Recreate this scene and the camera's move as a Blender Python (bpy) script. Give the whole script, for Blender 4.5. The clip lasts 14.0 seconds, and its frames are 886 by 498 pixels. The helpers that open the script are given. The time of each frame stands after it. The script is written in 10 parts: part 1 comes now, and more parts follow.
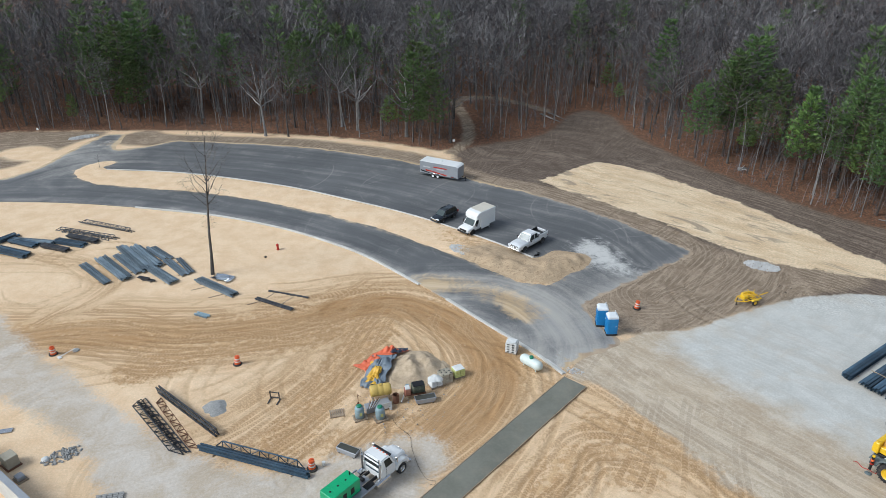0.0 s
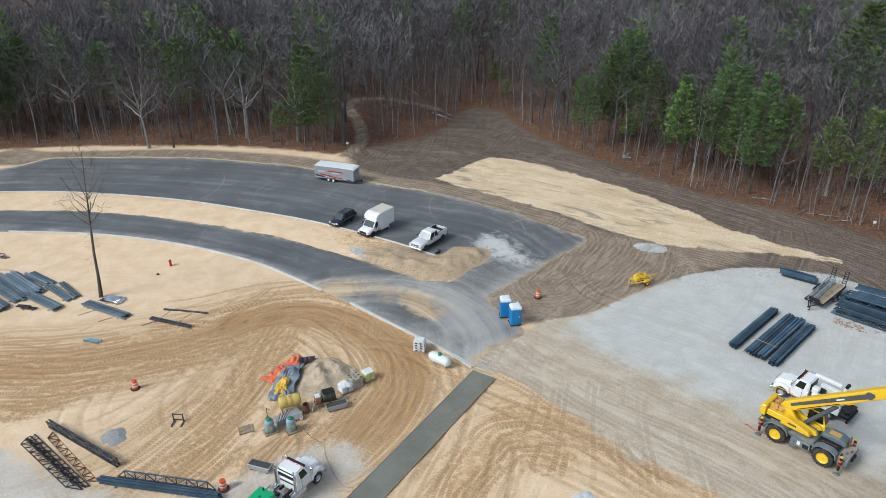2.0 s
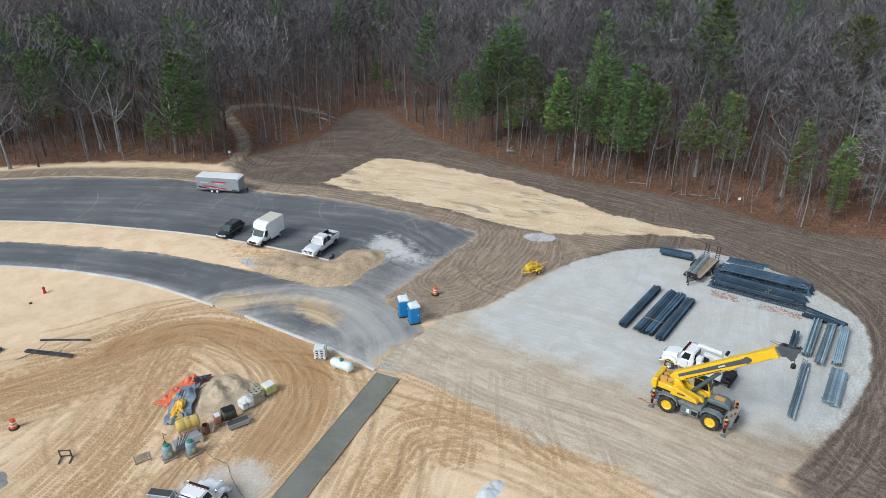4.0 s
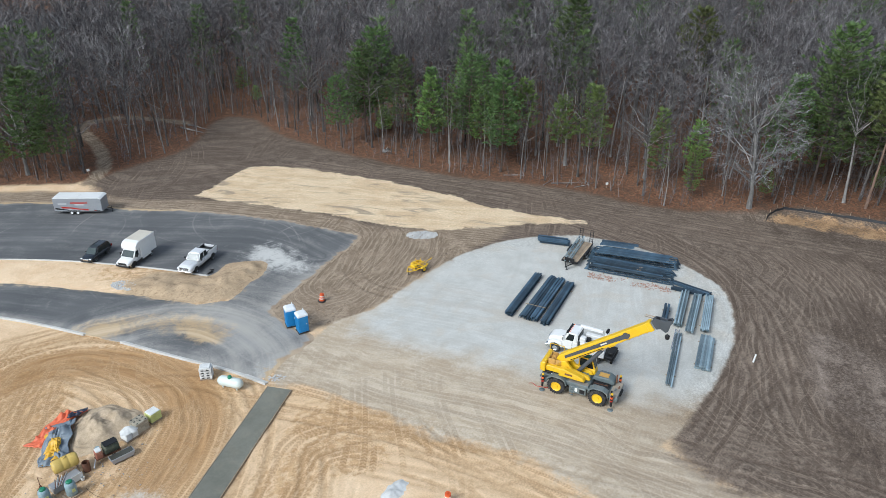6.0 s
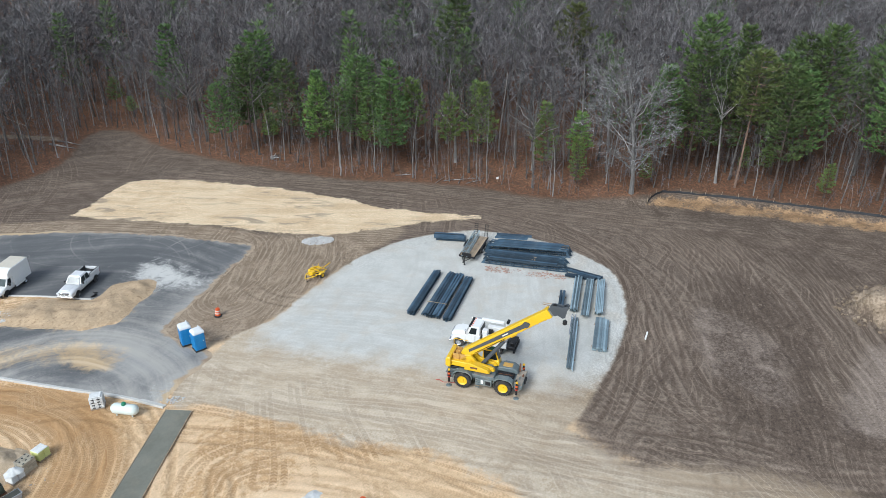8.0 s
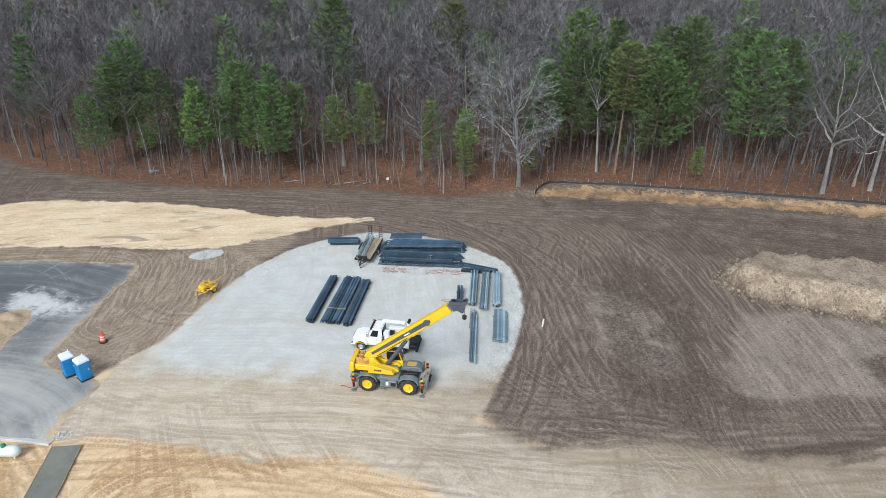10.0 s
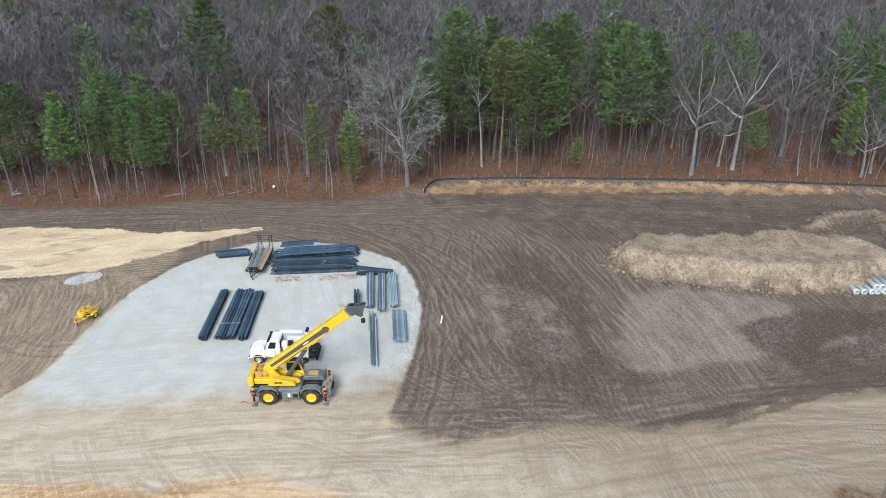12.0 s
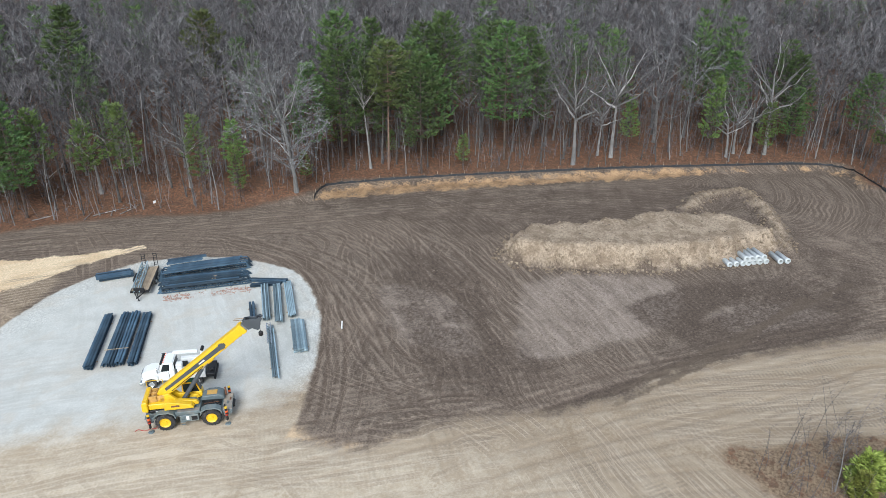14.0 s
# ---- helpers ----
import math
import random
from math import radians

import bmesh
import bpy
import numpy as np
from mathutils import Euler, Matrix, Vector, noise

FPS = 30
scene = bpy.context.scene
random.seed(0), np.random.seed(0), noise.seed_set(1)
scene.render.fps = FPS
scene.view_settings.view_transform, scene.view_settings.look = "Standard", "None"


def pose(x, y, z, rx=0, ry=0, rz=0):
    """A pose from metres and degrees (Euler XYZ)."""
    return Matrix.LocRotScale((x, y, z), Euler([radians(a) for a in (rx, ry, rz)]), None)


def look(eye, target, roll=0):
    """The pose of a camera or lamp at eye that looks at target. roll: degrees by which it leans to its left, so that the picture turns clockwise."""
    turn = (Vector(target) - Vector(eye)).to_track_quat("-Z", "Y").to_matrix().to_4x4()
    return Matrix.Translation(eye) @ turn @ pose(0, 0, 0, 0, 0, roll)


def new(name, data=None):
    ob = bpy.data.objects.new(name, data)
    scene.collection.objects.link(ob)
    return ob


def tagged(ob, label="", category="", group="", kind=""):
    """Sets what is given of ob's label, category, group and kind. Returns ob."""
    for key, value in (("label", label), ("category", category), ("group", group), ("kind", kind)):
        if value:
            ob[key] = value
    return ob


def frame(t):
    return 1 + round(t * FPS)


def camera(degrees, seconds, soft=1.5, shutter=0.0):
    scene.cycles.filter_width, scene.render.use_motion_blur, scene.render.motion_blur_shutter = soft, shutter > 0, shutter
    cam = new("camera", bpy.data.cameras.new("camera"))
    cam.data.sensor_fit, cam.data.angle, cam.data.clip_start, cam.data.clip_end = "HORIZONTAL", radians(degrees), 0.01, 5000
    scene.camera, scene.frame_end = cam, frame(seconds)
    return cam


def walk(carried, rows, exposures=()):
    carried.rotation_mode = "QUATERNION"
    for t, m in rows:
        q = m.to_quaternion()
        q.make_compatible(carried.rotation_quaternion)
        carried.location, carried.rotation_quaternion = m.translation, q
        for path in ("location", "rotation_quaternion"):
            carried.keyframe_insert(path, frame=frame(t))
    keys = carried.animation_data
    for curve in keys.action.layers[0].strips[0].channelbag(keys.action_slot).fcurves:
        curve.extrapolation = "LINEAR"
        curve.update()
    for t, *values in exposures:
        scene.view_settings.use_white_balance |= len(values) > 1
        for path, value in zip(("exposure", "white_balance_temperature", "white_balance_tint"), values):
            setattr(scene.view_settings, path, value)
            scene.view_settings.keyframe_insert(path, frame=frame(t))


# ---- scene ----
H = 43.0
cam = camera(62.9, 14.0, soft=0.5)
PATH = [
    (0.0, 0.0, -27.15, -0.04),
    (0.5, -2.18, -27.14, -0.04),
    (1.0, -4.41, -27.13, -0.04),
    (1.5, -6.59, -27.12, -0.04),
    (2.0, -8.76, -27.11, -0.03),
    (4.5, -20.65, -27.06, 0.0),
    (5.0, -23.25, -27.05, 0.01),
    (5.5, -25.94, -27.03, 0.02),
    (6.0, -28.43, -27.02, 0.03),
    (6.5, -30.78, -27.01, 0.04),
    (7.0, -33.03, -27.0, 0.05),
    (7.5, -35.25, -26.98, 0.05),
    (8.0, -37.5, -26.97, 0.06),
    (10.5, -49.11, -26.89, 0.05),
    (11.0, -51.46, -26.88, 0.04),
    (11.5, -53.82, -26.86, 0.02),
    (12.0, -56.17, -26.84, 0.01),
    (12.5, -58.53, -26.82, -0.02),
    (13.0, -60.87, -26.81, -0.04),
    (13.5, -63.15, -26.79, -0.07),
    (14.0, -65.43, -26.77, -0.11),
]
walk(cam, [(t, pose(0, 0, H, 90 + p, 0, y) @ pose(0, 0, 0, 0, 0, r)) for t, y, p, r in PATH],
     exposures=[(0.0, 0.31, 6000, 5), (7.0, 0.5, 6000, 5), (14.0, 0.66, 6000, 5)])

# ---- light: an overcast day, a broad weak sun behind the camera ----
world = bpy.data.worlds.new("overcast_sky")
scene.world = world
world.use_nodes = True
wn, wl = world.node_tree.nodes, world.node_tree.links
wn.clear()
sky = wn.new("ShaderNodeTexSky")
sky.sky_type, sky.sun_disc = "NISHITA", False
sky.sun_elevation, sky.sun_rotation = radians(41), radians(253)
sky.air_density, sky.dust_density, sky.ozone_density = 1.0, 1.0, 1.0
soften = wn.new("ShaderNodeHueSaturation")
soften.inputs["Saturation"].default_value = 0.5
back = wn.new("ShaderNodeBackground")
back.inputs["Strength"].default_value = 0.13
wout = wn.new("ShaderNodeOutputWorld")
wl.new(sky.outputs[0], soften.inputs["Color"])
wl.new(soften.outputs[0], back.inputs["Color"])
wl.new(back.outputs[0], wout.inputs[0])
sun_data = bpy.data.lights.new("sun", "SUN")
sun_data.energy, sun_data.angle, sun_data.color = 2.1, radians(25), (1.0, 0.98, 0.96)
sun = new("sun", sun_data)
sun.matrix_world = look((0, 0, 0), (0.72, 0.22, -0.66))


# ---- materials ----
def nodes_of(name):
    m = bpy.data.materials.new(name)
    m.use_nodes = True
    nt = m.node_tree
    nt.nodes.clear()
    out = nt.nodes.new("ShaderNodeOutputMaterial")
    bsdf = nt.nodes.new("ShaderNodeBsdfPrincipled")
    nt.links.new(bsdf.outputs[0], out.inputs[0])
    return m, nt, bsdf


class Net:
    """Small wrapper that makes shader nodes from numbers or sockets."""

    def __init__(self, nt):
        self.nt = nt

    def put(self, socket, value):
        if hasattr(value, "is_output"):
            self.nt.links.new(value, socket)
        elif isinstance(value, (tuple, list)) and len(value) == 3 and socket.type == "RGBA":
            socket.default_value = (*value, 1)
        else:
            socket.default_value = value

    def math(self, op, a, b=0.0, c=0.0, clamp=False):
        n = self.nt.nodes.new("ShaderNodeMath")
        n.operation, n.use_clamp = op, clamp
        for s, v in zip(n.inputs, (a, b, c)):
            self.put(s, v)
        return n.outputs[0]

    def ramp(self, v, lo, hi, a=0.0, b=1.0):
        n = self.nt.nodes.new("ShaderNodeMapRange")
        n.interpolation_type = "SMOOTHSTEP"
        for s, x in zip(n.inputs, (v, lo, hi, a, b)):
            self.put(s, x)
        return n.outputs[0]

    def mix(self, f, a, b, kind="MIX"):
        n = self.nt.nodes.new("ShaderNodeMix")
        n.data_type, n.blend_type = "RGBA", kind
        self.put(n.inputs[0], f)
        self.put(n.inputs[6], a)
        self.put(n.inputs[7], b)
        return n.outputs[2]

    def noise(self, vec, scale, detail=4.0, rough=0.55, warp=0.0):
        n = self.nt.nodes.new("ShaderNodeTexNoise")
        self.put(n.inputs["Vector"], vec)
        n.inputs["Scale"].default_value = scale
        n.inputs["Detail"].default_value = detail
        n.inputs["Roughness"].default_value = rough
        n.inputs["Distortion"].default_value = warp
        return n.outputs[0]

    def attr(self, name):
        n = self.nt.nodes.new("ShaderNodeAttribute")
        n.attribute_name = name
        return n.outputs["Fac"]

    def coords(self, which="Object"):
        return self.nt.nodes.new("ShaderNodeTexCoord").outputs[which]

    def vec(self, x, y, z=0.0):
        n = self.nt.nodes.new("ShaderNodeCombineXYZ")
        for s, v in zip(n.inputs, (x, y, z)):
            self.put(s, v)
        return n.outputs[0]

    def bump(self, height, strength=0.5, dist=0.05):
        n = self.nt.nodes.new("ShaderNodeBump")
        n.inputs["Strength"].default_value = strength
        n.inputs["Distance"].default_value = dist
        self.put(n.inputs["Height"], height)
        return n.outputs[0]

    def voronoi(self, vec, scale):
        n = self.nt.nodes.new("ShaderNodeTexVoronoi")
        self.put(n.inputs["Vector"], vec)
        n.inputs["Scale"].default_value = scale
        return n.outputs


def surface(name, light, dark, scale=6.0, rough=0.6, metal=0.0, bump=0.2, dust=0.0, coat=0.0, vary=0.0):
    """A worn surface: two tones mixed by coarse and fine noise, dust lying in patches, fine relief."""
    m, nt, b = nodes_of(name)
    k = Net(nt)
    v = k.coords()
    coarse, fine = k.noise(v, scale * 0.35, 3), k.noise(v, scale * 5, 5, 0.65)
    f = k.math("ADD", k.math("MULTIPLY", coarse, 0.6), k.math("MULTIPLY", fine, 0.4))
    col = k.mix(k.ramp(f, 0.3, 0.7), dark, light)
    if dust:
        col = k.mix(k.math("MULTIPLY", k.ramp(k.noise(v, scale * 0.8, 6, 0.7), 0.45, 0.75), dust), col, (0.46, 0.37, 0.26))
    if vary:
        r = nt.nodes.new("ShaderNodeObjectInfo").outputs["Random"]
        hsv = nt.nodes.new("ShaderNodeHueSaturation")
        k.put(hsv.inputs["Value"], k.ramp(r, 0, 1, 1 - vary, 1 + vary))
        k.put(hsv.inputs["Color"], col)
        col = hsv.outputs[0]
    k.put(b.inputs["Base Color"], col)
    k.put(b.inputs["Roughness"], k.ramp(fine, 0.2, 0.8, rough * 0.85, min(1, rough * 1.15)))
    b.inputs["Metallic"].default_value = metal
    b.inputs["Coat Weight"].default_value = coat
    if bump:
        k.put(b.inputs["Normal"], k.bump(fine, bump, 0.01))
    return m


CONCRETE = surface("kerb_concrete", (0.62, 0.61, 0.58), (0.46, 0.45, 0.42), 1.5, 0.85, bump=0.3, dust=0.25)
WALK = surface("fresh_concrete", (0.2, 0.197, 0.16), (0.13, 0.13, 0.104), 0.9, 0.75, bump=0.3, dust=0.12)
PIPE = surface("pipe_concrete", (0.66, 0.68, 0.67), (0.5, 0.52, 0.52), 2, 0.8, bump=0.2)
STEEL_BLUE = surface("primed_blue_grey_steel", (0.058, 0.104, 0.15), (0.024, 0.044, 0.068), 2.0, 0.6, 0.1, 0.1, dust=0.06, vary=0.5)
STEEL_GREY = surface("galvanised_grey_steel", (0.34, 0.43, 0.47), (0.19, 0.26, 0.295), 2.0, 0.42, 0.35, 0.1, dust=0.05, vary=0.45)
STEEL_MID = surface("dull_grey_steel", (0.2, 0.25, 0.285), (0.095, 0.125, 0.15), 2.0, 0.5, 0.3, 0.1, dust=0.08, vary=0.4)
STEEL_DARK = surface("dark_painted_steel", (0.05, 0.053, 0.062), (0.024, 0.026, 0.032), 2.0, 0.55, 0.2, 0.1, dust=0.15, vary=0.2)
RUST_DUST = surface("rust_red_scraps", (0.46, 0.27, 0.2), (0.3, 0.15, 0.1), 6, 0.9, bump=0.1)
RUST = surface("rusty_steel", (0.2, 0.09, 0.045), (0.1, 0.045, 0.03), 4, 0.85, bump=0.3)
WOOD = surface("weathered_timber", (0.42, 0.33, 0.23), (0.27, 0.2, 0.14), 4, 0.85, bump=0.4, vary=0.2)
YELLOW = surface("crane_yellow_paint", (0.78, 0.49, 0.012), (0.68, 0.41, 0.01), 1.2, 0.38, bump=0.03, dust=0.06, coat=0.2)
TAN = surface("faded_winch_paint", (0.6, 0.36, 0.09), (0.38, 0.2, 0.05), 3, 0.6, bump=0.1, dust=0.2)
CRANE_GREY = surface("crane_grey_paint", (0.155, 0.19, 0.195), (0.1, 0.125, 0.13), 1.2, 0.5, bump=0.05, dust=0.3)
BOOM_GREY = surface("boom_stripe_grey", (0.075, 0.085, 0.1), (0.05, 0.06, 0.07), 2, 0.5, bump=0.05)
BLACK = surface("black_rubber", (0.03, 0.03, 0.032), (0.015, 0.015, 0.017), 4, 0.85, bump=0.3, dust=0.18)
BLACK_METAL = surface("black_metal", (0.022, 0.022, 0.024), (0.012, 0.012, 0.013), 3, 0.55, 0.3, 0.1)
WHITE = surface("white_vehicle_paint", (0.8, 0.8, 0.79), (0.72, 0.72, 0.7), 1, 0.35, bump=0.02, coat=0.3, dust=0.06)
SILVER = surface("silver_vehicle_paint", (0.74, 0.745, 0.75), (0.66, 0.665, 0.67), 1, 0.34, 0.15, 0.02, coat=0.3)
CAR_BLACK = surface("black_vehicle_paint", (0.012, 0.018, 0.026), (0.008, 0.012, 0.018), 1, 0.18, 0.1, 0.0, coat=0.6)
TRAILER_GREY = surface("trailer_grey_sheet", (0.36, 0.37, 0.39), (0.29, 0.3, 0.32), 1, 0.4, 0.2, 0.05)
CHROME = surface("polished_metal", (0.72, 0.73, 0.74), (0.6, 0.61, 0.62), 3, 0.2, 1.0, 0.02)
RED = surface("signal_red", (0.5, 0.035, 0.02), (0.36, 0.025, 0.015), 3, 0.5, bump=0.05)
ORANGE = surface("barrel_orange", (0.75, 0.13, 0.03), (0.6, 0.09, 0.02), 4, 0.55, bump=0.05, dust=0.1)
BAND = surface("reflective_white", (0.72, 0.72, 0.7), (0.6, 0.6, 0.58), 4, 0.4, bump=0.03, dust=0.15)
BLUE = surface("toilet_blue_plastic", (0.016, 0.22, 0.5), (0.012, 0.17, 0.42), 1.5, 0.45, bump=0.05, dust=0.05)
ROOF_WHITE = surface("translucent_white_plastic", (0.75, 0.77, 0.78), (0.66, 0.68, 0.69), 1.5, 0.5, bump=0.05)
TANK_WHITE = surface("tank_white_enamel", (0.66, 0.72, 0.68), (0.56, 0.62, 0.58), 1.2, 0.45, bump=0.03, dust=0.1)
GREEN = surface("dome_green", (0.02, 0.24, 0.13), (0.015, 0.17, 0.09), 3, 0.5, bump=0.05)
GEN_GREEN = surface("generator_green", (0.015, 0.4, 0.16), (0.012, 0.3, 0.12), 1.5, 0.4, bump=0.03, coat=0.2)
CAN_BLUE = surface("faded_blue_grey_drum", (0.27, 0.36, 0.39), (0.2, 0.28, 0.31), 2, 0.55, bump=0.05)
POLY_YELLOW = surface("poly_tank_yellow", (0.6, 0.43, 0.12), (0.48, 0.33, 0.08), 2, 0.5, bump=0.1)
TARP_ORANGE = surface("tarp_orange", (0.7, 0.16, 0.07), (0.56, 0.11, 0.05), 2, 0.55, bump=0.3)
TARP_GREY = surface("tarp_grey", (0.2, 0.24, 0.28), (0.13, 0.16, 0.19), 1.5, 0.5, bump=0.4)
TARP_YELLOW = surface("tarp_yellow", (0.68, 0.4, 0.04), (0.55, 0.31, 0.03), 2, 0.5, bump=0.3)
TARP_NAVY = surface("tarp_navy", (0.03, 0.04, 0.07), (0.02, 0.025, 0.045), 2, 0.45, bump=0.3)
BLOCK = surface("masonry_block", (0.42, 0.38, 0.3), (0.3, 0.27, 0.21), 3, 0.9, bump=0.5, vary=0.15)
SACK = surface("white_sacks", (0.72, 0.72, 0.7), (0.52, 0.52, 0.5), 5, 0.6, bump=0.4, vary=0.1)
LIME = surface("pale_yellow_bags", (0.62, 0.64, 0.25), (0.48, 0.5, 0.18), 5, 0.6, bump=0.3)
ROCK = surface("crushed_limestone", (0.58, 0.57, 0.55), (0.36, 0.35, 0.34), 5, 0.9, bump=0.6)
GRAVEL = surface("grey_gravel", (0.4, 0.39, 0.37), (0.2, 0.2, 0.19), 30, 0.95, bump=0.8)
FABRIC = surface("black_silt_fabric", (0.022, 0.022, 0.024), (0.012, 0.012, 0.013), 2, 0.7, bump=0.4)
LAMP_RED = surface("red_lens", (0.3, 0.01, 0.01), (0.22, 0.01, 0.01), 4, 0.25, bump=0.0)
LAMP_CLEAR = surface("clear_lens", (0.7, 0.72, 0.74), (0.55, 0.57, 0.6), 4, 0.15, bump=0.0)
TEXT_BAR = surface("grey_lettering", (0.55, 0.56, 0.57), (0.5, 0.5, 0.51), 4, 0.5, bump=0.0)


def glass(name, tint, gloss=0.3):
    m, nt, b = nodes_of(name)
    k = Net(nt)
    v = k.coords()
    k.put(b.inputs["Base Color"], k.mix(k.noise(v, 3), tint, tuple(c * 0.5 for c in tint)))
    b.inputs["Roughness"].default_value = 0.08
    b.inputs["Specular IOR Level"].default_value = gloss
    return m


GLASS = glass("tinted_vehicle_glass", (0.02, 0.028, 0.03))
GLASS_PALE = glass("windscreen_glass", (0.07, 0.092, 0.092), 0.5)
GLASS_GREEN = glass("green_cab_glass", (0.015, 0.085, 0.03))


def bark(name, light, dark):
    m, nt, b = nodes_of(name)
    k = Net(nt)
    v = k.coords()
    x = k.nt.nodes.new("ShaderNodeMapping")
    x.inputs["Scale"].default_value = (1, 1, 0.25)
    k.put(x.inputs[0], v)
    g = k.noise(x.outputs[0], 7, 5, 0.7)
    col = k.mix(k.ramp(k.math("ADD", k.math("MULTIPLY", g, 0.6), k.math("MULTIPLY", k.noise(v, 0.6, 2), 0.4)), 0.35, 0.65), dark, light)
    hsv = nt.nodes.new("ShaderNodeHueSaturation")
    r = nt.nodes.new("ShaderNodeObjectInfo").outputs["Random"]
    isl = nt.nodes.new("ShaderNodeNewGeometry").outputs["Random Per Island"]
    k.put(hsv.inputs["Value"], k.math("ADD", k.ramp(r, 0, 1, 0.28, 0.58), k.math("ADD", k.math("MULTIPLY", k.math("POWER", isl, 2.6), 1.15), k.math("MULTIPLY", k.attr("tint"), 0.34))))
    k.put(hsv.inputs["Saturation"], k.math("ADD", 1.0, k.math("MULTIPLY", k.attr("tint"), -0.45)))
    k.put(hsv.inputs["Color"], col)
    k.put(b.inputs["Base Color"], hsv.outputs[0])
    b.inputs["Roughness"].default_value = 0.9
    return m


BARK_PALE = bark("pale_beech_bark", (0.37, 0.352, 0.335), (0.2, 0.187, 0.175))
BARK_GREY = bark("grey_brown_bark", (0.19, 0.172, 0.158), (0.07, 0.061, 0.055))
BARK_PINE = bark("pine_bark", (0.16, 0.12, 0.1), (0.07, 0.052, 0.042))
BARK_RED = bark("red_pine_bark", (0.3, 0.2, 0.15), (0.15, 0.095, 0.07))
TWIG = bark("bare_twigs", (0.2, 0.182, 0.184), (0.096, 0.085, 0.086))
TWIG_PALE = bark("pale_bare_twigs", (0.4, 0.388, 0.385), (0.22, 0.213, 0.212))


def needles(name, light, dark):
    m, nt, b = nodes_of(name)
    k = Net(nt)
    isl = nt.nodes.new("ShaderNodeNewGeometry").outputs["Random Per Island"]
    r = nt.nodes.new("ShaderNodeObjectInfo").outputs["Random"]
    f = k.math("ADD", k.math("MULTIPLY", isl, 0.55), k.math("MULTIPLY", k.noise(k.coords(), 0.8, 3), 0.45))
    col = k.mix(f, dark, light)
    hsv = nt.nodes.new("ShaderNodeHueSaturation")
    k.put(hsv.inputs["Value"], k.ramp(r, 0, 1, 0.75, 1.25))
    k.put(hsv.inputs["Hue"], k.ramp(r, 0, 1, 0.485, 0.515))
    k.put(hsv.inputs["Color"], col)
    k.put(b.inputs["Base Color"], hsv.outputs[0])
    b.inputs["Roughness"].default_value = 0.7
    return m


NEEDLE = needles("dark_pine_needles", (0.125, 0.192, 0.046), (0.022, 0.048, 0.019))
NEEDLE_OLIVE = needles("olive_pine_needles", (0.13, 0.16, 0.04), (0.045, 0.06, 0.02))
NEEDLE_LIGHT = needles("yellow_green_needles", (0.33, 0.36, 0.07), (0.13, 0.165, 0.035))
NEEDLE_YOUNG = needles("bright_young_pine_needles", (0.18, 0.255, 0.055), (0.055, 0.1, 0.028))


